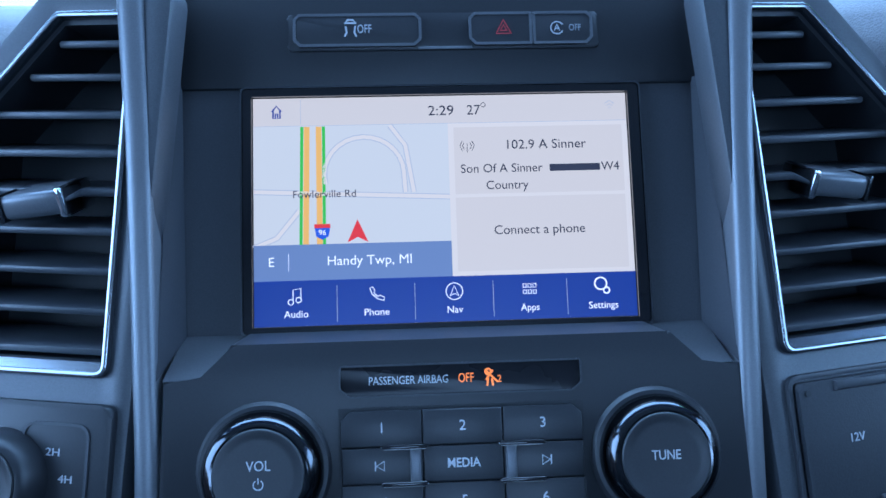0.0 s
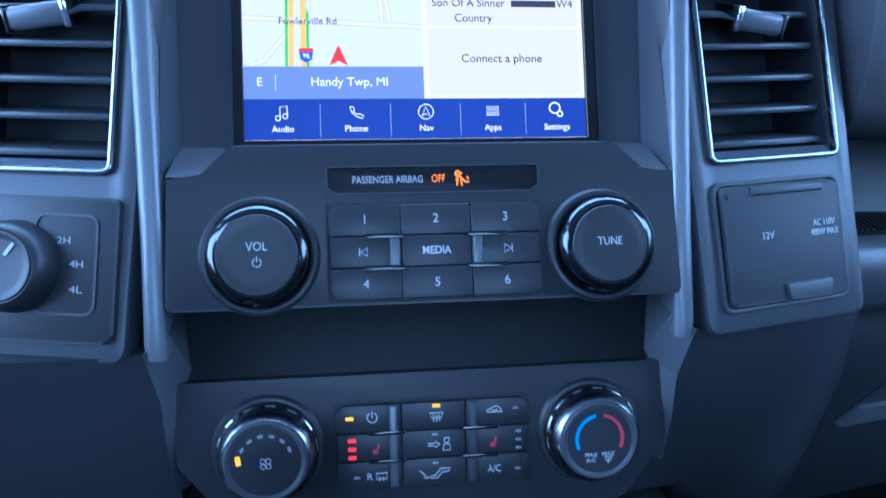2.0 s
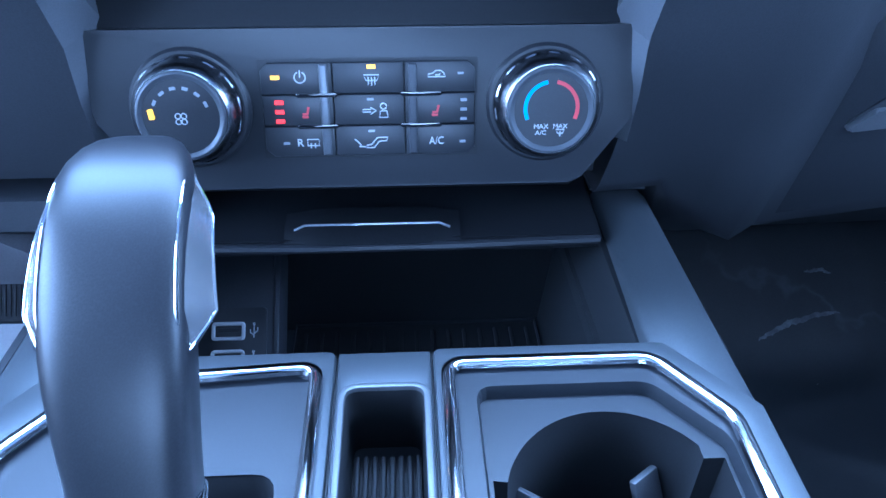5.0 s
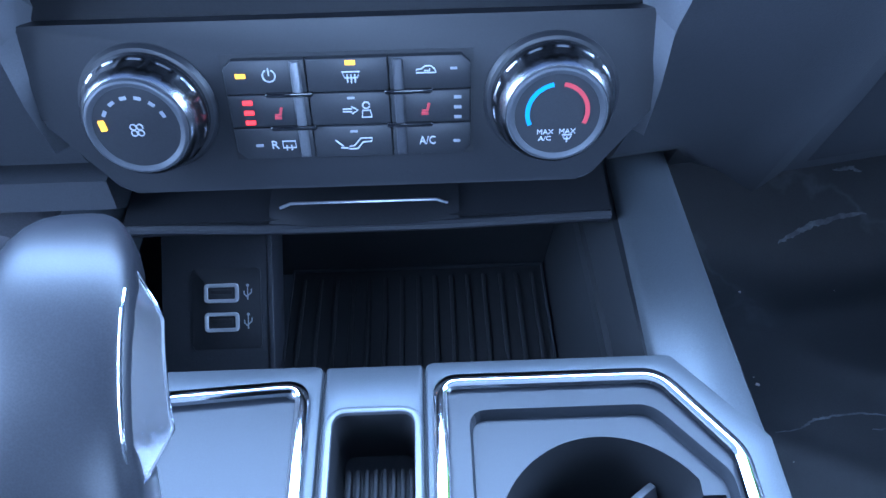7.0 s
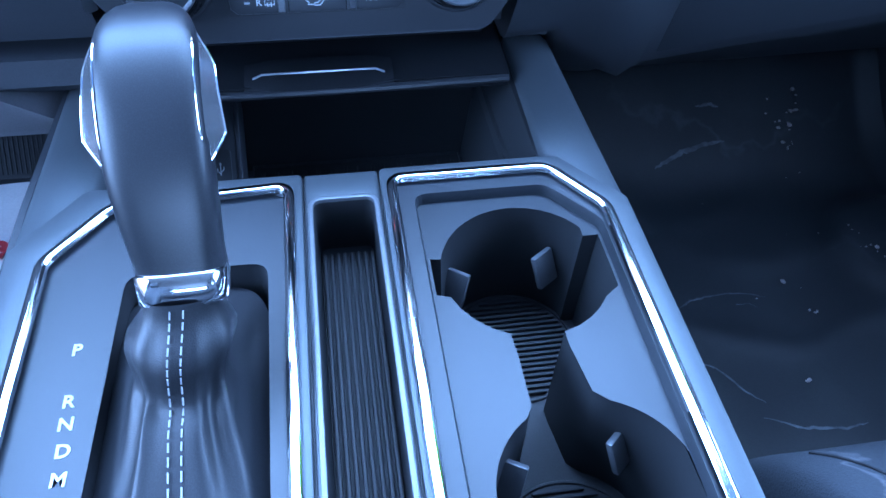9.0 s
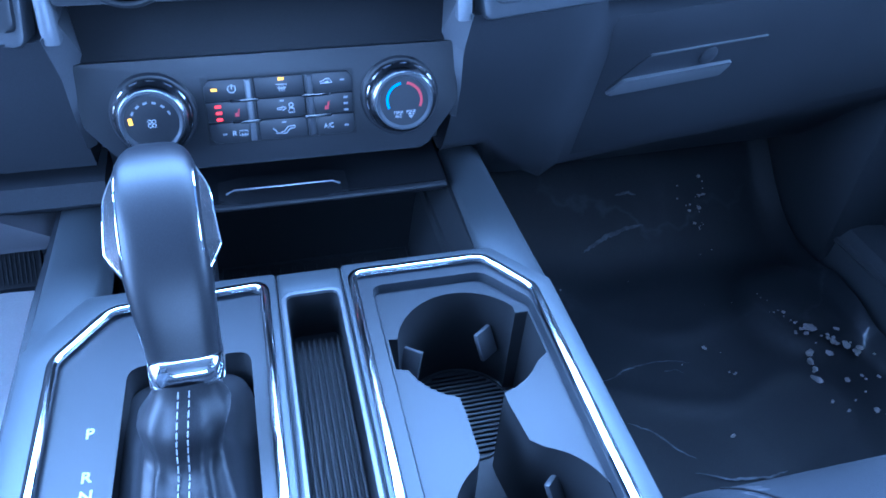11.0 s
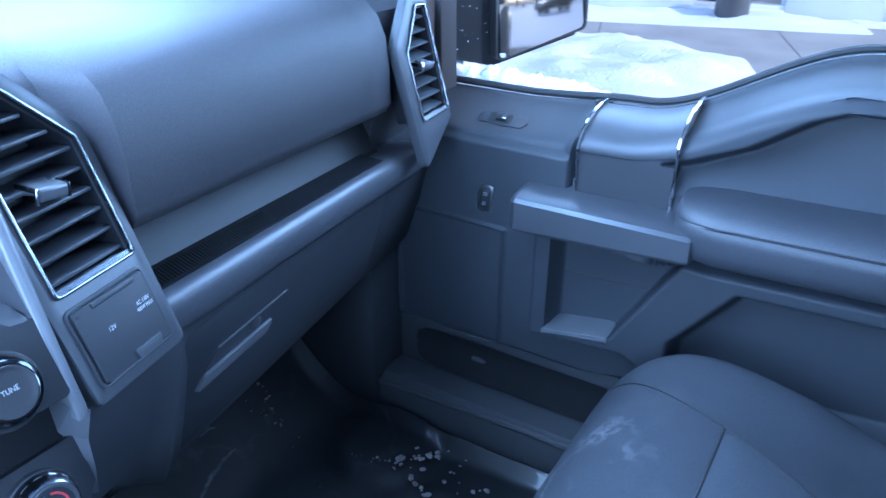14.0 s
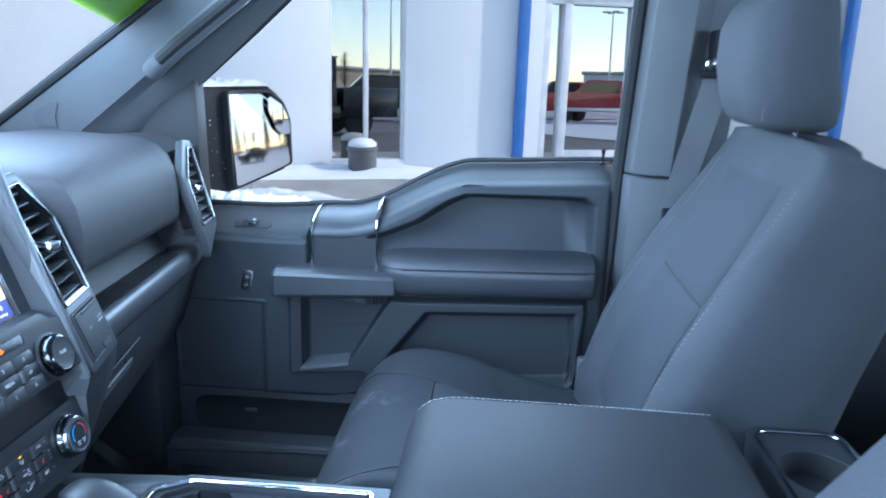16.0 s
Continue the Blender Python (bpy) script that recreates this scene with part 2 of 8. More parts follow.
def thing(name, label, category, base=(0, 0, 0), group="", kind=""):
    ob = new(name)
    ob.empty_display_size = 0.02
    ob.location = base
    BASE[ob] = Vector(base)
    return tagged(ob, label, category, group, kind)


def mesh_ob(name, bm, mat, shift, angle=35):
    me = bpy.data.meshes.new(name)
    bmesh.ops.translate(bm, verts=bm.verts, vec=-shift)
    bmesh.ops.recalc_face_normals(bm, faces=bm.faces)
    bm.to_mesh(me)
    bm.free()
    me.shade_smooth()
    me.set_sharp_from_angle(angle=radians(angle))
    me.materials.append(mat)
    return new(name, me)


def part(name, bm, mat, parent, label="", angle=35):
    ob = mesh_ob(name, bm, mat, BASE[parent], angle)
    ob.parent = parent
    BASE[ob] = BASE[parent]
    if label:
        tagged(ob, label)
    return ob


def solid(name, bm, mat, label, category, group="", kind="", angle=35):
    """A thing that is one mesh, with its origin at its foot."""
    lo = Vector([min(v.co[k] for v in bm.verts) for k in range(3)])
    hi = Vector([max(v.co[k] for v in bm.verts) for k in range(3)])
    base = Vector(((lo.x + hi.x) / 2, (lo.y + hi.y) / 2, lo.z))
    ob = mesh_ob(name, bm, mat, base, angle)
    ob.location = base
    BASE[ob] = base
    return tagged(ob, label, category, group, kind)


def fr(o, lean=0.0, yaw=0.0):
    """A panel's frame: local x to the right, y up the slope, z out of it."""
    s, c = math.sin(radians(lean)), math.cos(radians(lean))
    m = Matrix(((1, 0, 0, 0), (0, s, -c, 0), (0, c, s, 0), (0, 0, 0, 1)))
    return Matrix.Translation(o) @ Matrix.Rotation(radians(yaw), 4, "Z") @ m


ID = Matrix.Identity(4)


def bevelled(bm, r, seg=2, angle=25, edges=None):
    if r > 0:
        es = [e for e in (edges or bm.edges) if len(e.link_faces) == 2 and e.calc_face_angle(0) > radians(angle)]
        bmesh.ops.bevel(bm, geom=es, offset=r, segments=seg, affect="EDGES", profile=0.5, clamp_overlap=True)
    return bm


def box(x0, x1, y0, y1, z0, z1, r=0.002, m=ID, seg=2):
    bm = bmesh.new()
    bmesh.ops.create_cube(bm, size=1)
    for v in bm.verts:
        v.co = Vector(((x0 + x1) / 2 + v.co.x * (x1 - x0), (y0 + y1) / 2 + v.co.y * (y1 - y0), (z0 + z1) / 2 + v.co.z * (z1 - z0)))
    bevelled(bm, r, seg)
    bm.transform(m)
    return bm


def rpoly(pts, r, seg=4):
    """A polygon with rounded corners; r is one radius or one for each corner."""
    out, n = [], len(pts)
    for i in range(n):
        p, a, b = Vector(pts[i]), Vector(pts[i - 1]), Vector(pts[(i + 1) % n])
        ri = r[i] if isinstance(r, (list, tuple)) else r
        if ri <= 0:
            out.append(p)
            continue
        u, w = (a - p).normalized(), (b - p).normalized()
        half = math.acos(max(-1, min(1, u.dot(w)))) / 2
        cut = min(ri / math.tan(half), (a - p).length * 0.49, (b - p).length * 0.49)
        p0, p1 = p + u * cut, p + w * cut
        for k in range(seg + 1):
            s = k / seg
            out.append(p0 * (1 - s) ** 2 + p * 2 * s * (1 - s) + p1 * s * s)
    return out


def prism(pts, z0, z1, r=0.001, m=ID, seg=2):
    """A flat outline (local x, y) made solid from z0 to z1, its front edge rounded."""
    bm = bmesh.new()
    lo = [bm.verts.new((p[0], p[1], z0)) for p in pts]
    hi = [bm.verts.new((p[0], p[1], z1)) for p in pts]
    n = len(pts)
    bm.faces.new(lo[::-1])
    bm.faces.new(hi)
    for i in range(n):
        bm.faces.new((lo[i], lo[(i + 1) % n], hi[(i + 1) % n], hi[i]))
    if r > 0:
        es = [e for e in bm.edges if all(abs(v.co.z - z1) < 1e-7 for v in e.verts)]
        bmesh.ops.bevel(bm, geom=es, offset=r, segments=seg, affect="EDGES", profile=0.5, clamp_overlap=True)
    bm.transform(m)
    return bm


def ring(outer, inner, z0, z1, m=ID, r=0.0, zi=None):
    """A flat frame: between two outlines with the same number of points. zi: height of its inner lip."""
    bm = bmesh.new()
    n = len(outer)
    zi = z1 if zi is None else zi
    rows = [[bm.verts.new((p[0], p[1], z)) for p in pts] for pts, z in ((outer, z0), (outer, z1), (inner, zi), (inner, z0))]
    for a in range(4):
        b = (a + 1) % 4
        for i in range(n):
            j = (i + 1) % n
            bm.faces.new((rows[a][i], rows[a][j], rows[b][j], rows[b][i]))
    if r:
        es = [e for e in bm.edges if any(e.verts[0] in rows[k] and e.verts[1] in rows[k] for k in (1, 2))]
        bmesh.ops.bevel(bm, geom=es, offset=r, segments=2, affect="EDGES", profile=0.5, clamp_overlap=True)
    bm.transform(m)
    return bm


def loft(secs, close=True, caps=True, m=ID):
    bm = bmesh.new()
    rows = [[bm.verts.new(p) for p in s] for s in secs]
    n = len(secs[0])
    for a, b in zip(rows, rows[1:]):
        for i in range(n if close else n - 1):
            j = (i + 1) % n
            bm.faces.new((a[i], a[j], b[j], b[i]))
    if caps and close:
        bm.faces.new(rows[0][::-1])
        bm.faces.new(rows[-1])
    bm.transform(m)
    return bm


def lathe(profile, n=40, m=ID):
    """(radius, height) pairs turned about local z; the ends are closed."""
    secs = [[(r * math.cos(2 * math.pi * k / n), r * math.sin(2 * math.pi * k / n), z) for k in range(n)] for r, z in profile]
    return loft(secs, m=m)


def tube(path, r, n=8, closed=False, flat=1.0, up=(0, 0, 1)):
    """A rod along a path; flat squashes it along `up`."""
    pts = [Vector(p) for p in path]
    k = len(pts)
    secs = []
    for i, p in enumerate(pts):
        a = pts[i - 1] if (closed or i) else pts[0]
        b = pts[(i + 1) % k] if (closed or i < k - 1) else pts[-1]
        d = (b - a).normalized()
        side = d.cross(Vector(up))
        side = side.normalized() if side.length > 1e-6 else Vector((1, 0, 0))
        top = side.cross(d)
        secs.append([p + side * (r * math.cos(2 * math.pi * q / n)) + top * (r * flat * math.sin(2 * math.pi * q / n)) for q in range(n)])
    if closed:
        secs.append(secs[0])
    bm = loft(secs, caps=not closed)
    if closed:
        bmesh.ops.remove_doubles(bm, verts=bm.verts, dist=1e-6)
    return bm


def surf(f, nu, nv, thick=0.0):
    """A sheet f(u, v) with u, v from 0 to 1."""
    bm = bmesh.new()
    g = [[bm.verts.new(f(i / nu, j / nv)) for j in range(nv + 1)] for i in range(nu + 1)]
    for i in range(nu):
        for j in range(nv):
            bm.faces.new((g[i][j], g[i + 1][j], g[i + 1][j + 1], g[i][j + 1]))
    if thick:
        bm.normal_update()
        h = [[bm.verts.new(v.co - v.normal * thick) for v in row] for row in g]
        for i in range(nu):
            for j in range(nv):
                bm.faces.new((h[i][j], h[i][j + 1], h[i + 1][j + 1], h[i + 1][j]))
        edge = [(i, 0) for i in range(nu)] + [(nu, j) for j in range(nv)] + [(i, nv) for i in range(nu, 0, -1)] + [(0, j) for j in range(nv, 0, -1)]
        for (a, b), (c, d) in zip(edge, edge[1:] + edge[:1]):
            bm.faces.new((g[a][b], g[c][d], h[c][d], h[a][b]))
    return bm


def join(*bms):
    out = bmesh.new()
    for b in bms:
        me = bpy.data.meshes.new("tmp")
        b.to_mesh(me)
        b.free()
        out.from_mesh(me)
        bpy.data.meshes.remove(me)
    return out


def words(text, size, m, align="CENTER", thick=0.00015, width=None, bold=0.0):
    c = bpy.data.curves.new("words", "FONT")
    c.body, c.size, c.align_x, c.align_y, c.extrude, c.offset = text, size, align, "CENTER", thick, bold
    c.resolution_u = 3
    ob = bpy.data.objects.new("words", c)
    scene.collection.objects.link(ob)
    bpy.context.view_layer.update()
    me = bpy.data.meshes.new_from_object(ob.evaluated_get(bpy.context.evaluated_depsgraph_get()))
    bm = bmesh.new()
    bm.from_mesh(me)
    bpy.data.objects.remove(ob)
    bpy.data.curves.remove(c)
    bpy.data.meshes.remove(me)
    if width:
        xs = [v.co.x for v in bm.verts]
        k = width / (max(xs) - min(xs))
        for v in bm.verts:
            v.co.x *= k
    bm.transform(m)
    return bm


def at(m, x, y, z=0.0, turn=0.0):
    return m @ Matrix.Translation((x, y, z)) @ Matrix.Rotation(radians(turn), 4, "Z")


def lines2d(polys, w, m, z=0.0003):
    """Thin strokes drawn on a panel: each a list of (x, y)."""
    bms = []
    for pts in polys:
        closed = pts[0] == pts[-1]
        pts = pts[:-1] if closed else pts
        v = [Vector(p) for p in pts]
        bm = bmesh.new()
        rows = []
        n = len(v)
        for i in range(n):
            a = v[i - 1] if (i or closed) else v[0]
            b = v[(i + 1) % n] if (i < n - 1 or closed) else v[-1]
            d = (b - a).normalized()
            k = Vector((-d.y, d.x)) * (w / 2)
            rows.append([bm.verts.new((*(v[i] + k), z)), bm.verts.new((*(v[i] - k), z)), bm.verts.new((*(v[i] - k), 0)), bm.verts.new((*(v[i] + k), 0))])
        for i in range(n if closed else n - 1):
            a, b = rows[i], rows[(i + 1) % n]
            for q in range(4):
                bm.faces.new((a[q], a[(q + 1) % 4], b[(q + 1) % 4], b[q]))
        bm.transform(m)
        bms.append(bm)
    return join(*bms)


def arc(cx, cy, r, a0, a1, n=14):
    return [(cx + r * math.cos(radians(a0 + (a1 - a0) * k / n)), cy + r * math.sin(radians(a0 + (a1 - a0) * k / n))) for k in range(n + 1)]


def rect(x0, x1, y0, y1):
    return [(x0, y0), (x1, y0), (x1, y1), (x0, y1)]


def offset_poly(pts, d):
    """The outline moved inwards by d (counter-clockwise points)."""
    out, n = [], len(pts)
    for i in range(n):
        p, a, b = Vector(pts[i]), Vector(pts[i - 1]), Vector(pts[(i + 1) % n])
        u, w = (p - a).normalized(), (b - p).normalized()
        n1, n2 = Vector((-u.y, u.x)), Vector((-w.y, w.x))
        k = n1 + n2
        k = k / max(k.length_squared, 1e-9) * 2
        out.append(p + k * d)
    return out

# ---- setting: ground, building, truck shell ----
GROUND = -0.72


def hump(x, y, z=0.0):
    return noise.noise((x, y, z))


def ground_sheet():
    bm = box(-400, 400, -400, 400, GROUND - 0.3, GROUND, 0)
    return tagged(mesh_ob("ground", bm, M_ASPHALT, Vector()), "dark wet asphalt car park ground", "ground", kind="structure")


ground_sheet()
FAC_O, FAC_D = Vector((9.87, 1.915, 0)), Vector((0.338, -1.02, 0)).normalized()
FAC = Matrix(((FAC_D.x, 0, -FAC_D.y * -1, FAC_O.x), (FAC_D.y, 0, FAC_D.x * -1, FAC_O.y), (0, 1, 0, 0), (0, 0, 0, 1)))   # s along the wall, height, out to the truck


def fac_box(s0, s1, z0, z1, d0, d1, r=0.005):
    return box(s0, s1, z0, z1, d0, d1, r, FAC)


pave = mesh_ob("pavement", box(-14, 16, GROUND - 0.1, GROUND + 0.1, 0.0, 3.3, 0.02, FAC), M_CONCRETE, Vector())
tagged(pave, "grey concrete pavement slab in front of the building", "pavement", kind="structure")
for k in range(-6, 8):
    joint = mesh_ob("pavement_joint", fac_box(k * 2.0 + 0.9, k * 2.0 + 0.915, GROUND + 0.095, GROUND + 0.103, 0.05, 3.25, 0), M_ASPHALT, Vector())
    joint.parent = pave


def leaning_pane(s0, s1, z0, z1):
    """Shop glass set a touch out of plumb in its frame."""
    lean = math.tan(radians(1.25))
    return loft([[tuple(FAC @ Vector(p)) for p in ((s, z0, -0.11), (s, z1, -0.11 - (z1 - z0) * lean), (s, z1, -0.125 - (z1 - z0) * lean), (s, z0, -0.125))] for s in (s0, s1)])


def building():
    b = thing("building", "white painted dealership building with tall shop windows and a blue post", "building", (9.87, 1.9, GROUND))
    G = GROUND
    wall = part("wall", join(fac_box(-1.6, 0.0, G, 4.4, -0.25, 0), fac_box(1.08, 3.15, G, 4.4, -0.25, 0), fac_box(0.0, 1.08, 2.6, 4.4, -0.25, 0), fac_box(0.0, 1.08, G, -0.5, -0.25, 0),
                             fac_box(3.15, 5.9, 1.95, 4.4, -0.25, 0), fac_box(5.9, 14.0, G, 4.4, -0.25, 0), fac_box(-12, -1.6, G, 4.4, -0.6, -0.35)), M_WALL, b)
    part("roof", fac_box(-12.2, 14.2, 4.4, 4.7, -9, 0.2), M_FRAMEW, b)
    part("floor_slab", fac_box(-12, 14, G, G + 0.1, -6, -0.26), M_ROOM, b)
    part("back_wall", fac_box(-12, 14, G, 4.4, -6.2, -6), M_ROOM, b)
    w = part("window_frame", join(fac_box(0, 0.04, -0.5, 2.6, -0.2, -0.06), fac_box(1.04, 1.08, -0.5, 2.6, -0.2, -0.06), fac_box(0.5, 0.56, -0.46, 2.6, -0.2, -0.05), fac_box(0.0, 1.08, -0.5, -0.45, -0.2, -0.02)), M_FRAMEW, b)
    for s0, s1 in ((0.04, 0.5), (0.56, 1.04)):
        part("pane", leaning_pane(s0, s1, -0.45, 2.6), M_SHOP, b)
    part("post", fac_box(2.73, 2.87, G, 4.4, 0.02, 0.16), M_BLUE, b, "blue painted steel post")
    part("post", fac_box(8.3, 8.44, G, 4.4, 0.02, 0.16), M_BLUE, b, "blue painted steel post")
    part("door_frame", join(fac_box(3.15, 3.27, G, 1.95, -0.2, -0.04), fac_box(3.47, 3.6, G, 1.95, -0.2, -0.03), fac_box(3.6, 4.62, -0.62, -0.32, -0.18, -0.05),
                            fac_box(4.6, 4.74, G, 1.95, -0.2, -0.03), fac_box(4.74, 5.7, -0.62, -0.32, -0.18, -0.05), fac_box(5.66, 5.9, G, 1.95, -0.2, -0.03), fac_box(3.15, 5.9, 1.84, 1.95, -0.2, -0.03), fac_box(3.27, 3.47, G, -0.5, -0.2, -0.05)), M_FRAMEW, b, "white aluminium entrance doors")
    part("push_bar", join(fac_box(3.62, 4.58, 0.28, 0.33, -0.06, -0.02), fac_box(4.76, 5.64, 0.28, 0.33, -0.06, -0.02)), M_RAIL, b)
    for s0, s1 in ((3.27, 3.47), (3.6, 4.6), (4.74, 5.66)):
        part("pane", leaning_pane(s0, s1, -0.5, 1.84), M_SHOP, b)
    part("parapet_edge", fac_box(-1.7, 14, 4.3, 4.42, 0.0, 0.06), M_BLUE, b)


building()


def bank(name, s0, s1, d0, d1, h, label, seed, m=FAC, n=60):
    def f(u, v):
        e = math.sin(math.pi * min(1, max(0, v))) ** 0.6 * min(1, 9 * u * (1 - u)) ** 0.7
        q = hump(u * 9 + seed, v * 4, seed) * 0.35 + hump(u * 30, v * 12 + seed, 3) * 0.16 + hump(u * 70, v * 30 + seed, 5) * 0.07
        dd = d0 + (d1 - d0) * (v + 0.06 * hump(u * 7, seed, 1))
        return m @ Vector((s0 + (s1 - s0) * u, GROUND + 0.09 + h * max(0, e * (0.8 + q * 1.2)), dd))
    return solid(name, surf(f, n, n // 2), M_SNOW, label, "snow bank", group="snow banks", angle=80)


bank("snow_bank", -5.5, 2.0, 0.02, 0.75, 0.16, "thin shovelled snow along the building wall", 2.0)
bank("snow_bank", -9.0, 0.4, 2.3, 5.3, 0.42, "ploughed heap of white snow beside the truck", 5.5, n=120)
bank("snow_bank", 1.2, 2.6, 0.02, 0.3, 0.08, "thin shovelled snow along the building wall", 8.1)


def bin_outdoor():
    b = thing("litter_bin", "dark grey outdoor litter bin capped with snow", "litter bin", FAC @ Vector((0.42, GROUND + 0.1, 0.35)))
    m = FAC @ Matrix.Translation((0.42, GROUND + 0.1, 0.36)) @ Matrix.Rotation(radians(-90), 4, "X")
    part("body", lathe([(0.17, 0), (0.2, 0.05), (0.2, 0.34), (0.22, 0.36), (0.22, 0.4), (0.15, 0.43)], 24, m), M_GREY, b)
    part("snow_cap", lathe([(0.2, 0.41), (0.2, 0.45), (0.14, 0.5), (0.05, 0.52), (0.01, 0.52)], 24, m), M_SNOW, b, "fresh snow cap")


bin_outdoor()

# -- truck shell
FLOOR = 0.07
tagged(mesh_ob("floor", box(-0.9, 0.9, -2.2, 0.62, FLOOR - 0.12, FLOOR, 0), M_CARPET, Vector()), "black truck cabin floor", "floor", kind="structure")
tagged(mesh_ob("ceiling", box(-0.87, 0.87, -2.2, -0.22, 1.33, 1.37, 0.01), M_LINER, Vector()), "light grey cloth headliner", "ceiling", kind="structure")
tagged(mesh_ob("wall_front", join(box(-0.9, 0.9, 0.58, 0.66, FLOOR, 0.80, 0.01), box(-0.9, 0.9, 0.40, 0.60, FLOOR, 0.30, 0.05)), M_LOWER, Vector()), "black firewall under the dashboard", "wall", kind="structure")


tagged(mesh_ob("wall_rear", box(-0.86, 0.86, -2.26, -2.18, FLOOR, 1.36, 0.0), M_LOWER, Vector()), "dark rear cab wall behind the bench", "wall", kind="structure")
tagged(mesh_ob("wall_left", join(box(-0.98, -0.86, -2.2, -0.86, FLOOR, 0.74, 0.01), box(-0.98, -0.88, -0.87, 0.62, FLOOR - 0.1, 0.13, 0.01), box(-0.96, -0.86, 0.28, 0.62, FLOOR, 0.80, 0.02), box(-0.93, -0.82, -1.0, -0.84, 0.7, 1.33, 0.02)), M_LOWER, Vector()), "dark driver side sill and pillar around the open doorway", "wall", kind="structure")
tagged(mesh_ob("wall_right", join(box(0.86, 0.98, -2.2, -0.99, FLOOR, 0.76, 0.02)), M_LOWER, Vector()), "dark rear door panel behind the seat", "wall", kind="structure")


def pane(name, pts, mat, label):
    bm = bmesh.new()
    bm.faces.new([bm.verts.new(p) for p in pts])
    ob = tagged(mesh_ob(name, bm, mat, Vector()), label, "window", kind="structure")
    ob.visible_shadow = False
    return ob


pane("window_1", [(-0.84, 0.60, 0.79), (0.84, 0.60, 0.79), (0.74, -0.22, 1.33), (-0.74, -0.22, 1.33)], M_GLASS, "clear raked windshield glass")
pane("window_3", [(0.94, -0.97, 0.76), (0.94, -2.18, 0.76), (0.84, -2.18, 1.33), (0.84, -0.95, 1.33)], M_PRIVACY, "clear glass of the rear door")
pane("window_2", [(0.985, 0.16, 0.63), (0.985, -0.80, 0.74), (0.86, -0.86, 1.33), (0.86, -0.30, 1.33), (0.96, 0.13, 0.92)], M_GLASS, "clear passenger door window glass")


def pillar_front(side):
    """Windshield pillar trim with its seal."""
    k = 1 if side > 0 else -1
    secs = []
    for s in (-0.16, 0, 0.12, 0.25, 0.4, 0.6, 0.8, 1.0):
        w = Vector((0.845, 0.57, 0.80)).lerp(Vector((0.755, -0.20, 1.31)), s)
        q = Vector((0.93, 0.20, 0.845)).lerp(Vector((0.82, -0.33, 1.30)), s)
        mid = (w + q) / 2 + Vector((-0.035, -0.02, -0.012))
        a, b = w.lerp(mid, 0.45) + Vector((-0.006, 0, 0)), q.lerp(mid, 0.5) + Vector((-0.008, -0.004, 0))
        secs.append([Vector((p.x * k, p.y, p.z)) for p in (w, a, mid, mid.lerp(b, 0.45) + Vector((0.012, 0.0, 0.0)), b, q, q + Vector((0.04, 0.03, 0)), w + Vector((0.04, 0.02, 0.02)))])
    return loft(secs)


def grab_handle():
    g = thing("grab_handle", "black soft grab handle on the grey windshield pillar", "grab handle", (0.80, 0.10, 0.98))
    p = [Vector((0.815, 0.165, 0.955)), Vector((0.795, 0.14, 0.972)), Vector((0.785, 0.10, 1.003)), Vector((0.772, 0.0, 1.075)), Vector((0.757, -0.10, 1.145)), Vector((0.775, -0.135, 1.168))]
    part("body", tube(p, 0.021, 12), M_PILLAR, g)
    part("grip", tube([q + Vector((-0.012, -0.006, 0.004)) for q in p[1:-1]], 0.0135, 10), M_RUBBER, g, "black rubber grip pad")
    part("mount", lathe([(0.002, -0.012), (0.018, -0.01), (0.02, 0), (0.016, 0.012), (0.002, 0.016)], 16, Matrix.Translation((0.822, 0.165, 0.96)) @ Matrix.Rotation(radians(-90), 4, "Y")), M_PILLAR, g)
    part("mount", lathe([(0.002, -0.012), (0.018, -0.01), (0.02, 0), (0.016, 0.012), (0.002, 0.016)], 16, Matrix.Translation((0.785, -0.137, 1.178)) @ Matrix.Rotation(radians(-90), 4, "Y")), M_PILLAR, g)


for sd in (1, -1):
    tagged(mesh_ob("pillar_trim", pillar_front(sd), M_PILLAR, Vector()), "grey plastic windshield pillar trim", "pillar", kind="structure")
grab_handle()


def tweeter():
    """Small dark speaker grille low on the windshield pillar."""
    def spot(s, f):
        w = Vector((0.845, 0.57, 0.80)).lerp(Vector((0.755, -0.20, 1.31)), s)
        q = Vector((0.93, 0.20, 0.845)).lerp(Vector((0.82, -0.33, 1.30)), s)
        mid = (w + q) / 2 + Vector((-0.035, -0.02, -0.012))
        a = w.lerp(mid, 0.45) + Vector((-0.006, 0, 0))
        return w.lerp(a, f) if f < 1 else a.lerp(mid, f - 1)
    pts = [spot(s, f) for s, f in ((0.12, 0.5), (0.158, 0.68), (0.158, 0.85), (0.10, 1.15), (0.055, 1.44), (0.055, 1.04), (0.09, 0.73))]
    out = Vector((-0.95, -0.3, 0.0))
    g = thing("speaker_grille", "small grey tweeter grille on the windshield pillar", "speaker", pts[0])
    part("cover", loft([[p - out * 0.004 for p in pts], [p + out * 0.0035 for p in pts]]), M_PILLARB, g)


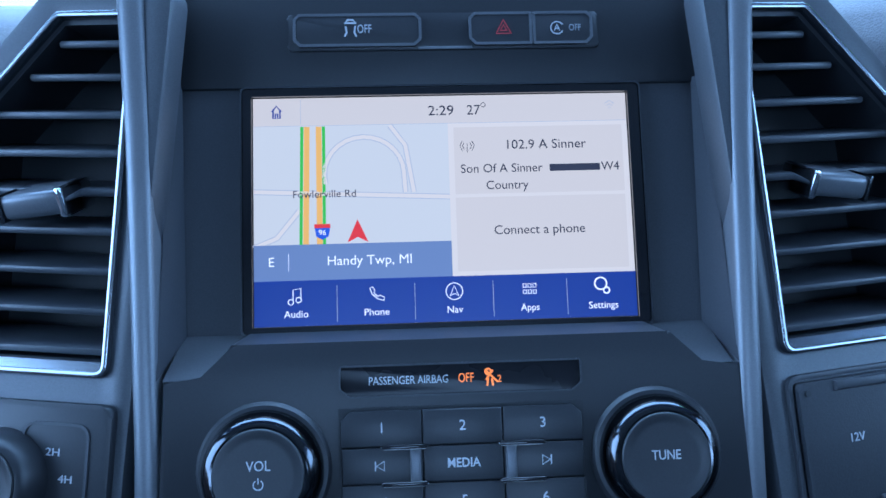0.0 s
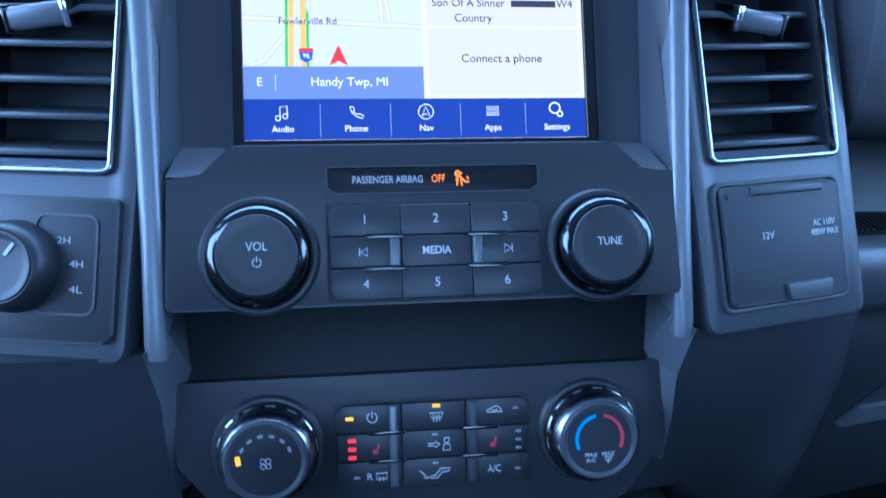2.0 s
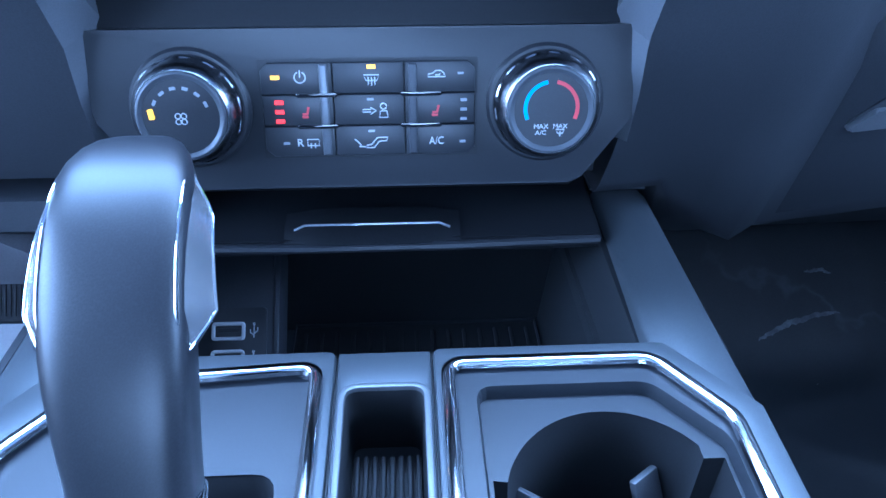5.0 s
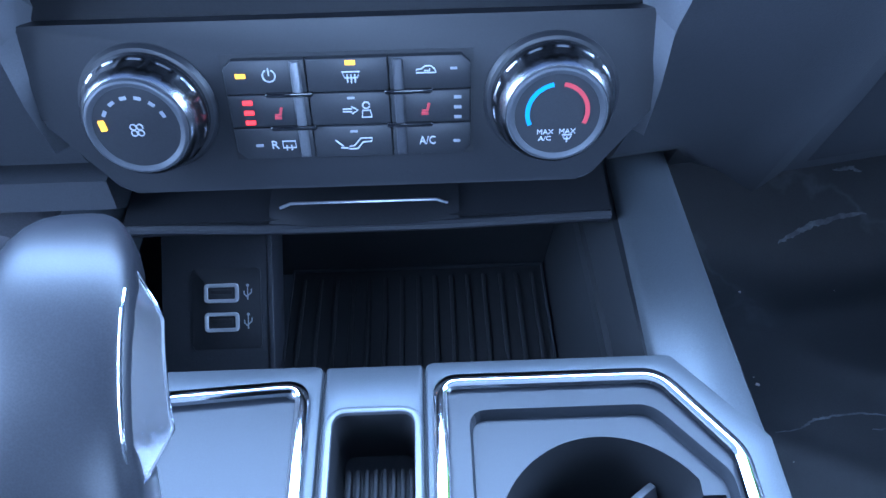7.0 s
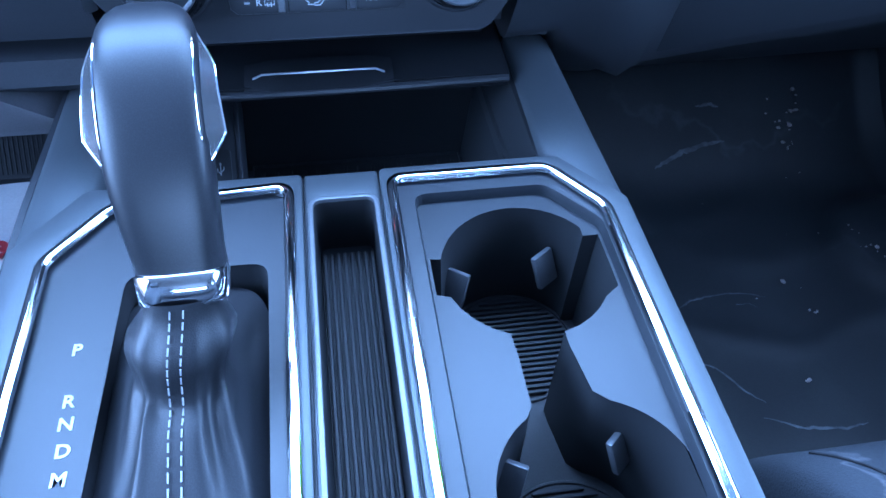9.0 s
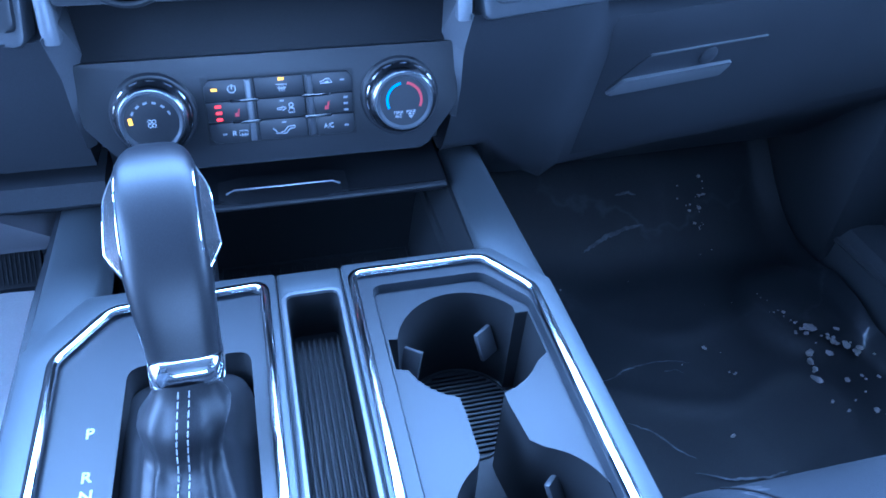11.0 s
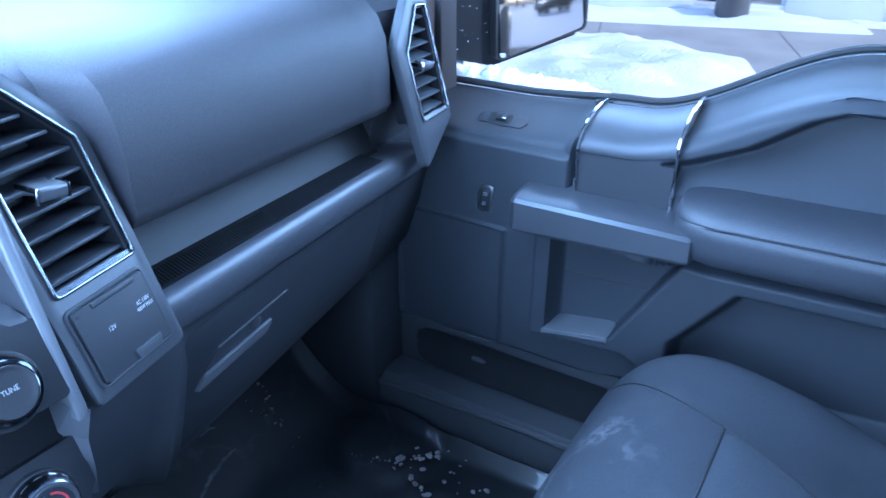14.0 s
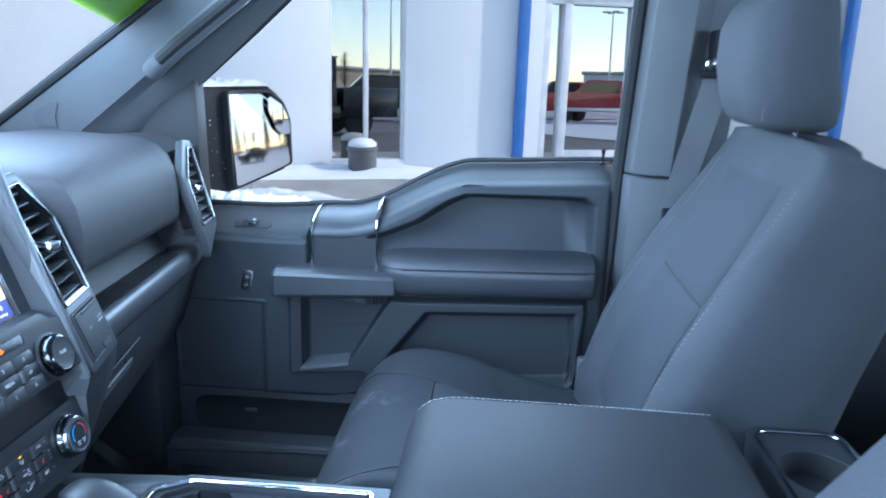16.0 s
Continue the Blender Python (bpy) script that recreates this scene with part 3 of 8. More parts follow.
tweeter()
tagged(mesh_ob("trim", join(tube([(0.845, 0.575, 0.80), (0.757, -0.205, 1.315)], 0.008, 8), tube([(0.945, 0.20, 0.64), (0.955, 0.165, 0.9), (0.90, -0.02, 1.045), (0.835, -0.31, 1.29)], 0.012, 8)), M_RUBBER, Vector()), "black rubber window seals along the pillar", "seal", kind="structure")
tagged(mesh_ob("trim_panel", prism([(0.262, 0.795), (0.12, 0.66), (0.105, 0.66), (0.112, 0.962), (0.132, 0.960)], 0, 0.045, 0.006, Matrix(((0, 0, -1, 0.935), (1, 0, 0, 0), (0, 1, 0, 0), (0, 0, 0, 1)))), M_SLOT, Vector()), "black sail panel behind the door mirror", "trim", kind="structure")


def pillar_b():
    prof = [(-0.785, 0.845), (-0.795, 0.815), (-0.82, 0.797), (-0.862, 0.79), (-0.872, 0.80), (-0.90, 0.83), (-0.97, 0.84), (-0.97, 0.93), (-0.785, 0.93)]
    low = loft([[(x + 0.02 - 0.004, y + 0.004, 0.07) for y, x in prof], [(x - 0.004, y + 0.002, 0.780) for y, x in prof], [(x, y, 0.783) for y, x in prof]])
    high = loft([[(x, y, 0.787) for y, x in prof], [(x - 0.004, y + 0.001, 0.790) for y, x in prof], [(x - 0.06, y - 0.02, 1.34) for y, x in prof]])
    seal = tube([(0.862, -0.775, 0.10), (0.862, -0.775, 0.785), (0.815, -0.79, 1.3)], 0.014, 8)
    tagged(mesh_ob("pillar_trim", low, M_PILLARB, Vector()), "dark grey lower centre pillar trim", "pillar", kind="structure")
    tagged(mesh_ob("pillar_trim", high, M_PILLARB, Vector()), "dark grey upper centre pillar trim", "pillar", kind="structure")
    tagged(mesh_ob("trim", seal, M_RUBBER, Vector()), "black rubber door seal on the centre pillar", "seal", kind="structure")
    b = thing("seat_belt", "grey woven seat belt hanging beside the passenger seat", "seat belt", (0.77, -0.9, 0.2))
    def strap(u, v):
        z = 0.99 - 0.80 * u
        x = 0.778 - 0.107 * max(0, z - 0.78) + 0.004 * math.sin(u * 5)
        return Vector((x + 0.006 * (v - 0.5), -0.925 + 0.20 * (0.99 - z) + 0.05 * (v - 0.5), z))
    part("strap", surf(strap, 24, 4, 0.0015), M_BELT, b)
    part("guide", join(box(0.742, 0.762, -0.955, -0.885, 0.975, 0.99, 0.005), box(0.742, 0.79, -0.935, -0.905, 0.985, 1.06, 0.008)), M_BLACKPAINT, b, "black belt guide loop")
    part("guide_bolt", lathe([(0.002, 0), (0.011, 0), (0.010, 0.006), (0.002, 0.008)], 14, Matrix.Translation((0.742, -0.902, 1.0)) @ Matrix.Rotation(radians(-90), 4, "Y")), M_CHROME, b, "bright belt guide bolt")
    part("stop", box(0.765, 0.778, -0.875, -0.85, 0.69, 0.73, 0.004), M_BLACKPAINT, b)
    part("buckle_tongue", box(0.762, 0.770, -0.862, -0.842, 0.665, 0.69, 0.003), M_CHROME, b, "steel belt tongue")


pillar_b()


def side_mirror():
    b = thing("door_mirror", "black door mirror with a wide mirror glass and blind spot corner", "door mirror", (1.1, 0.12, 0.66))
    m = Matrix(((0.853, 0, -0.522, 1.12), (-0.522, 0, -0.853, 0.06), (0, 1, 0, 0), (0, 0, 0, 1)))
    out = rpoly([(0.114, 0.712), (0.108, 0.842), (0.086, 0.89), (0.042, 0.922), (-0.165, 0.918), (-0.182, 0.90), (-0.168, 0.69), (-0.075, 0.668)], [0.02, 0.02, 0.02, 0.03, 0.02, 0.02, 0.03, 0.02])
    part("housing", prism(out[::-1], -0.12, -0.010, 0.012, m, 3), M_BLACKPAINT, b)
    glass = rpoly([(0.101, 0.727), (0.096, 0.835), (0.075, 0.878), (0.034, 0.903), (-0.086, 0.903), (-0.076, 0.685)], [0.01, 0.01, 0.02, 0.02, 0.006, 0.008])
    part("bezel", ring(offset_poly(glass, -0.005), glass, -0.014, 0.013, m), M_RUBBER, b)
    def dome(poly, apex, nx, ny, radius):
        """Convex glass: a shallow cap of a sphere, cut to the outline."""
        poly = [p for u, v in zip(poly, poly[1:] + poly[:1]) for n_ in [max(1, int(math.dist(u, v) / 0.006))] for p in [(u[0] + (v[0] - u[0]) * i / n_, u[1] + (v[1] - u[1]) * i / n_) for i in range(n_)]]
        secs = []
        for k in range(1, 17):
            row = []
            for p in poly:
                dx, dy = (p[0] - apex[0]) * k / 16, (p[1] - apex[1]) * k / 16
                row.append(m @ Vector((apex[0] + dx, apex[1] + dy, apex[2] - nx * dx - ny * dy - (dx * dx + dy * dy) / (2 * radius))))
            secs.append(row)
        return loft(secs)
    part("mirror_glass", dome(glass, (-0.022, 0.759, 0.016), 0.0107, 0.0688, 1.4), M_MIRROR, b, "silvered convex mirror glass", angle=80)
    spot = rpoly([(0.098, 0.80), (0.095, 0.832), (0.074, 0.872), (0.034, 0.897), (0.03, 0.86), (0.05, 0.815), (0.07, 0.80)], 0.008)
    part("blind_spot_mirror", dome(spot, (0.066, 0.845, 0.0155), 0.0107, 0.0688, 0.45), M_MIRROR, b, "small convex corner mirror", angle=80)
    rng = random.Random(8)
    bm = bmesh.new()
    for i in range(90):
        x, z = -0.175 + 0.10 * rng.random(), 0.70 + 0.2 * rng.random()
        if i > 45:
            k = rng.random()
            x, z = 0.106 - 0.18 * k + rng.uniform(-0.003, 0.003), 0.706 - 0.038 * k + rng.uniform(-0.004, 0.004)
        r = 0.0004 + 0.0010 * rng.random() ** 2
        bmesh.ops.create_icosphere(bm, subdivisions=1, radius=r, matrix=m @ Matrix.Translation((x, z, 0.012 if i > 45 else -0.010)))
    tagged(part("snow_specks", bm, M_SNOW, b), "white specks of snow", kind="stuff")
    part("arm", box(0.97, 1.06, 0.16, 0.24, 0.69, 0.77, 0.015), M_BLACKPAINT, b)
    def cap(u, v):
        return m @ Vector((0.04 - 0.2 * u, 0.918 + 0.022 * math.sin(math.pi * v) * (0.6 + 0.5 * hump(u * 9, 1, 2)), -0.11 * v))
    part("snow_cap", surf(cap, 14, 6), M_SNOW, b, "thin snow on the mirror")


side_mirror()


def sill_snow():
    def f(u, v):
        y = 0.22 - 0.36 * u
        h = (0.022 + 0.03 * (1 - u) ** 2) * (0.6 + 0.6 * hump(u * 14, 2, 3)) * min(1, 6 * (1 - u))
        return Vector((0.995 + 0.05 * v, y, 0.655 + h * math.sin(math.pi * min(1, v * 1.0)) ** 0.5 + 0.01 * hump(u * 40, v * 8, 3)))
    solid("sill_snow", surf(f, 60, 8), M_SNOW, "ridge of snow lying outside the window", "snow", angle=80)


sill_snow()


def rear_bench():
    b = thing("rear_bench", "dark grey cloth rear bench behind the front seats", "bench seat", (0, -1.75, FLOOR))
    part("cushion", box(-0.76, 0.76, -1.85, -1.35, FLOOR, 0.44, 0.04), M_CLOTH, b)
    part("backrest", loft([[(x, -1.86, 0.42), (x, -1.98, 0.82), (x, -2.03, 0.85), (x, -2.12, 0.85), (x, -2.14, 0.42)] for x in (-0.76, 0.76)]), M_CLOTH, b)
    for x in (-0.47, 0.47):
        part("headrest", box(x - 0.12, x + 0.12, -2.1, -2.0, 0.84, 0.98, 0.03), M_CLOTH, b)


rear_bench()

# ---- dashboard ----


def b_(x):
    """How far the dash front lies ahead, across the passenger side."""
    return 0.17 * (x - 0.24)


def dashboard():
    d = thing("dashboard", "dark grey grained pickup dashboard with padded top and glove box", "dashboard", (0.2, 0.1, 0.4))
    # padded top
    secs = []
    for x in (-0.88, -0.70, -0.42, -0.235, -0.12, 0, 0.12, 0.225, 0.24, 0.40, 0.55, 0.66, 0.715, 0.735):
        y0 = b_(max(x, 0.24)) if x > 0.23 else (0.062 if x > -0.236 else 0.0)
        dr = 0.028 * max(0, x - 0.24) / 0.47
        q = 0.02 if x > 0.725 else 0.0
        zt = 0.848 - 0.45 * dr
        secs.append([(x, y0 + 0.045, 0.69 - dr), (x, y0 + 0.008 + q, 0.702 - dr), (x, y0 + q, 0.716 - dr), (x, y0 + 0.001 + q, 0.76 - dr * 0.8), (x, y0 + 0.006 + q, 0.792 - dr * 0.6 - q / 2),
                     (x, y0 + 0.018 + q, 0.816 - dr * 0.5 - q / 2), (x, y0 + 0.04 + q, zt - 0.014), (x, y0 + 0.08, zt - 0.004), (x, y0 + 0.14, zt), (x, 0.36, zt + 0.003), (x, 0.60, 0.815), (x, 0.60, 0.69)])
    part("top_pad", loft(secs), M_DASH, d, angle=50)
    # upper ledge of the pad, to the door
    part("end_cap", loft([[(x, 0.13 + 0.1 * (x - 0.72), 0.60), (x, 0.105 + 0.1 * (x - 0.72), 0.70), (x, 0.12, 0.80), (x, 0.2, 0.825), (x, 0.58, 0.80), (x, 0.58, 0.60)] for x in (0.72, 0.80, 0.90)]), M_DASH, d)
    # recess under the pad; the pad's shadow on it is put into the black colour
    secs = []
    for x in (0.225, 0.45, 0.72):
        y0, zc = b_(x), 0.640 - 0.0625 * (x - 0.24)
        secs.append([(x, y0 + 0.016, zc - 0.004), (x, y0 + 0.033, zc + 0.003), (x, y0 + 0.060, zc + 0.05), (x, y0 + 0.16, zc + 0.05), (x, y0 + 0.16, zc - 0.06), (x, y0 + 0.016, zc - 0.03)])
    part("tray", loft(secs), M_SLOT, d)
    part("tray_mat", loft([[(x, b_(x) - 0.003, 0.6415 - 0.0625 * (x - 0.24)), (x, b_(x) - 0.003, 0.6432 - 0.0625 * (x - 0.24)), (x, b_(x) + 0.018, 0.6440 - 0.0625 * (x - 0.24)), (x, b_(x) + 0.034, 0.6455 - 0.0625 * (x - 0.24)), (x, b_(x) + 0.034, 0.6415 - 0.0625 * (x - 0.24))] for x in (0.232, 0.45, 0.68)]), M_DEEP, d, "black ribbed rubber tray mat")
    ribs = []
    for i in range(46):
        x = 0.238 + i * 0.0042
        zt = lambda q: 0.6438 - 0.0625 * (x - 0.24) + 0.08 * q
        y = b_(x)
        ribs.append(loft([[(x + w + 0.004 * e, y + 0.001 + 0.026 * e, zt(0.026 * e) - 0.0008 + 0.0016 * h) for w, h in ((0, 0), (0.0006, 1), (0.0014, 1), (0.002, 0))] for e in (0, 1)]))
    tagged(part("mat_ribs", join(*ribs), M_RUBBER, d, "fine slanted rubber ribs"), kind="stuff")
    # bolster; the light on its upward roll is put into a paler colour
    secs = []
    xs = [0.228, 0.24, 0.3, 0.4, 0.5, 0.6, 0.7, 0.78, 0.82, 0.838, 0.845]
    for x in xs:
        y0, zc = b_(x), 0.6415 - 0.0625 * (x - 0.24)
        k = 1.0 if x < 0.8 else max(0.15, 1 - ((x - 0.8) / 0.05) ** 2 * 0.8)
        pr = [(0.018, 0.0), (-0.004, 0.0005), (-0.012, -0.0015), (-0.0175, -0.007), (-0.0198, -0.020), (-0.0185, -0.034), (-0.0120, -0.0425), (0.008, -0.047), (0.05, -0.049), (0.05, -0.004)]
        secs.append([(x, y0 + 0.02 + (py - 0.02) * k, zc - 0.02 + (pz + 0.02) * k) for py, pz in pr])
    part("bolster", loft(secs), M_BOLSTER, d, angle=60)
    # lower panel
    secs = []
    for x in (0.129, 0.15, 0.169, 0.20, 0.235, 0.26, 0.30, 0.40, 0.55, 0.70, 0.86):
        y0 = b_(x) if x > 0.25 else -0.012 - 0.28 * (0.25 - x) * 0.6
        if x < 0.17:
            pr = [(-0.022, 0.612), (-0.018, 0.585), (-0.004, 0.545), (0.010, 0.512), (0.026, 0.482), (0.034, 0.472), (0.1, 0.464), (0.3, 0.464), (0.3, 0.612)]
        else:
            # the underside runs on, down towards the firewall
            a, z = {0.20: (0.110, 0.382), 0.235: (0.135, 0.357), 0.26: (0.145, 0.337)}.get(x, (0.22, 0.287 - 0.104 * (x - 0.24)))
            top = [(-0.022, 0.612), (-0.018, 0.585), (-0.004, 0.545)] if x < 0.24 else [(0.0, 0.606), (0.0, 0.575), (0.004, 0.545)]
            knee = [(0.016, 0.500), (0.038, 0.446)] if x < 0.21 else [(0.019, 0.49), (0.046, 0.412)]
            b = knee[1]
            pr = top + knee + [((a + b[0]) / 2, (z + b[1]) / 2 + 0.005), (a, z), (0.3, z + 0.012), (0.3, 0.608)]
        secs.append([(x, y0 + a, z) for a, z in pr])
    part("lower_panel", loft(secs), M_LOWER, d, angle=50)
    # glove box lid
    secs = []
    for x in (0.268, 0.272, 0.40, 0.55, 0.69, 0.694):
        y0 = b_(x) + 0.0025
        e = 0.002 if x in (0.268, 0.694) else 0.0
        pr = [(-0.003 + e, 0.578 - e), (-0.004 + e, 0.57), (0.0005 + e, 0.545), (0.0155 + e, 0.49), (0.040 + e, 0.422), (0.043 + e, 0.418 + e), (0.06, 0.418), (0.02, 0.578)]
        secs.append([(x, y0 + a, z) for a, z in pr])
    g = part("glove_box", loft(secs), M_LOWER, d, "black glove box lid", angle=50)
    gm = fr((0.368, b_(0.368) + 0.0098, 0.519), -15.5, 9.65)
    part("handle_recess", prism(rpoly([(-0.091, -0.017), (0.036, -0.017), (0.073, 0.019), (-0.055, 0.019)], 0.004), -0.004, 0.0007, 0.0, gm), M_LOWER, g)
    part("handle_edge", lines2d([[(-0.055, 0.019), (0.073, 0.019)]], 0.0014, gm, 0.0018), M_GREY, g)
    part("handle_lip", prism(rpoly([(-0.091, -0.019), (0.036, -0.019), (0.046, -0.004), (-0.074, -0.004)], 0.003), 0.0, 0.0042, 0.002, gm), M_GREY, g, "grey glove box pull edge")
    part("lock", join(lathe([(0.009, 0), (0.009, 0.002), (0.007, 0.003), (0.001, 0.003)], 18, at(gm, 0.012, 0.007))), M_PLASTIC, g)
    # left lower dash, beside the driver's footwell
    secs = []
    for x in (-0.129, -0.16, -0.235, -0.30, -0.62):
        pr = [(-0.055, 0.612), (-0.04, 0.56), (-0.028, 0.51), (-0.026, 0.506), (0.02, 0.504), (0.02, 0.492), (-0.020, 0.488), (-0.022, 0.47), (-0.005, 0.455), (0.1, 0.45), (0.25, 0.46), (0.25, 0.612)]
        secs.append([(x, a, z) for a, z in pr])
    part("knee_panel", loft(secs), M_LOWER, d)
    part("knee_bolster", prism(rpoly([(-0.66, 0.437), (-0.172, 0.437), (-0.172, 0.446), (-0.240, 0.487), (-0.66, 0.487)], 0.004), -0.10, 0.027, 0.005, Matrix(((1, 0, 0, 0), (0, 0, -1, 0), (0, 1, 0, 0), (0, 0, 0, 1)))), M_KNEE, d, "grey knee bolster")
    return d


dashboard()

RAD = fr((0.0015, -0.0435, 0.657), 22)
SCR = fr((0.0, 0.0193, 0.749), 21.4)
CLI = fr((0.0015, -0.0495, 0.5545), 14.2)
POD = fr((0.145, -0.026, 0.692), 20.4, 12.5)
FLIP = Matrix.Scale(-1, 4, (1, 0, 0))


def centre_stack():
    s = thing("centre_stack", "satin black centre stack between two grey rails", "centre stack", (0, 0, 0.5))
    # audio plate
    pts = rpoly([(-0.1225, -0.0265), (0.1225, -0.0265), (0.1215, 0.035), (0.1045, 0.035), (0.0915, 0.049), (-0.0925, 0.049), (-0.1055, 0.035), (-0.1215, 0.035)], [0.003, 0.003, 0, 0, 0.002, 0.002, 0, 0])
    part("audio_plate", prism(pts, -0.018, 0, 0.0012, RAD), M_PANEL, s)
    # screen surround
    bm = bmesh.new()
    def quad(*p):
        bm.faces.new([bm.verts.new(v) for v in p])
    A = lambda x, v, h=0.0: RAD @ Vector((x - 0.0015, v, h))
    S = lambda x, v, h=0.0: SCR @ Vector((x, v, h))
    for k in (-1, 1):
        quad(A(k * 0.120, 0.035), A(k * 0.104, 0.035), S(k * 0.090, -0.0555), S(k * 0.118, -0.0555))
        quad(A(k * 0.104, 0.035), A(k * 0.0915, 0.049), S(k * 0.088, -0.0545), S(k * 0.090, -0.0555))
        quad(A(k * 0.1225, 0.035), S(k * 0.117, -0.0555), S(k * 0.1195, 0.060), S(k * 0.1235, 0.060, 0.004))
        quad(S(k * 0.0, -0.056, -0.001), S(k * 0.119, -0.056, -0.001), S(k * 0.1225, 0.060, -0.001), S(k * 0.0, 0.060, -0.001))
    quad(A(-0.0915, 0.049), A(0.0915, 0.049), S(0.088, -0.0545), S(-0.088, -0.0545))
    part("screen_surround", bm, M_PLASTIC, s, angle=10)
    part("upper_plate", prism([(-0.1275, 0.0575), (0.1275, 0.0575), (0.134, 0.125), (-0.134, 0.125)], -0.03, 0.0005, 0.0008, SCR), M_PANEL, s)
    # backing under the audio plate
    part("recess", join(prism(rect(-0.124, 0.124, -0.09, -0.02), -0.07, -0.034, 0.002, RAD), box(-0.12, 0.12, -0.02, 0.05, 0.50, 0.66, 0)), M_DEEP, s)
    # climate plate
    c = rpoly([(-0.1, -0.0385), (0.1, -0.0385), (0.1265, -0.004), (0.1255, 0.036), (-0.1255, 0.036), (-0.1265, -0.004)], [0.008, 0.008, 0.006, 0.002, 0.002, 0.006])
    part("climate_plate", prism(c, -0.03, 0, 0.0025, CLI, 3), M_PANEL, s)
    secs = []
    for v, h, a in ((-0.034, -0.002, 0.1005), (-0.0395, -0.0035, 0.0985), (-0.0415, -0.007, 0.098), (-0.0465, -0.022, 0.100), (-0.051, -0.036, 0.104)):
        secs.append([tuple(CLI @ Vector(p)) for p in ((-a, v, h), (a, v, h), (a, v + 0.006, -0.05), (-a, v + 0.006, -0.05))])
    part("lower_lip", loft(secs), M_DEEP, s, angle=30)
    # rails
    for k in (-1, 1):
        secs = []
        for z, x, w, t in ((0.611, 0.1255, 0.0045, 0.003), (0.618, 0.126, 0.0052, 0.005), (0.662, 0.1265, 0.0052, 0.0055), (0.71, 0.128, 0.0052, 0.0055), (0.785, 0.1305, 0.0056, 0.0055), (0.86, 0.135, 0.006, 0.0055)):
            y = -0.040 + (z - 0.654) * 0.371
            secs.append([(k * (x + a * w), y + c, z) for a, c in ((-1, 0.034), (-1, -t * 0.35), (-0.8, -t * 0.75), (-0.4, -t * 0.97), (0, -t), (0.4, -t * 0.97), (0.8, -t * 0.75), (1, -t * 0.35), (1, 0.012))])
        part("rail", loft(secs), M_RAILS, s, "dull grey satin rail", angle=50)
        f = [[(k * 0.1205, -0.0535, 0.622), (k * 0.1315, -0.0585, 0.6145)], [(k * 0.1165, -0.031, 0.590), (k * 0.1285, -0.0505, 0.585)], [(k * 0.1225, -0.040, 0.563), (k * 0.1275, -0.0525, 0.560)], [(k * 0.120, -0.046, 0.535), (k * 0.1255, -0.052, 0.535)]]
        secs = [[p, q, (q[0], 0.02, q[2]), (p[0], 0.02, p[2])] for p, q in f]
        part("rail_foot", loft(secs), M_RAILF, s, "grey faceted rail foot", angle=15)
    return s


centre_stack()

# -- touchscreen
E_WHITE, E_MAP, E_LAND = glow("screen white", (0.95, 0.85, 0.72), 0.76), glow("screen map", (0.84, 0.82, 0.74), 0.75), glow("screen bar", (0.92, 0.81, 0.68), 0.72)
E_BLUE, E_BLUE2 = glow("screen blue", (0.016, 0.045, 0.30), 0.8), glow("screen road banner", (0.20, 0.28, 0.47), 0.8)
E_TEXT, E_TEXTW = glow("screen dark text", (0.05, 0.05, 0.08), 0.6), glow("screen white text", (0.95, 0.95, 1.0), 1.0)
E_GREEN, E_ORANGE, E_RED, E_LINK = glow("screen green", (0.08, 0.55, 0.05), 0.9), glow("screen orange", (0.95, 0.50, 0.10), 0.9), glow("screen red", (0.80, 0.03, 0.03), 0.9), glow("screen link blue", (0.03, 0.10, 0.60), 0.9)
E_PALE = glow("screen pale grey", (0.60, 0.62, 0.66), 0.75)


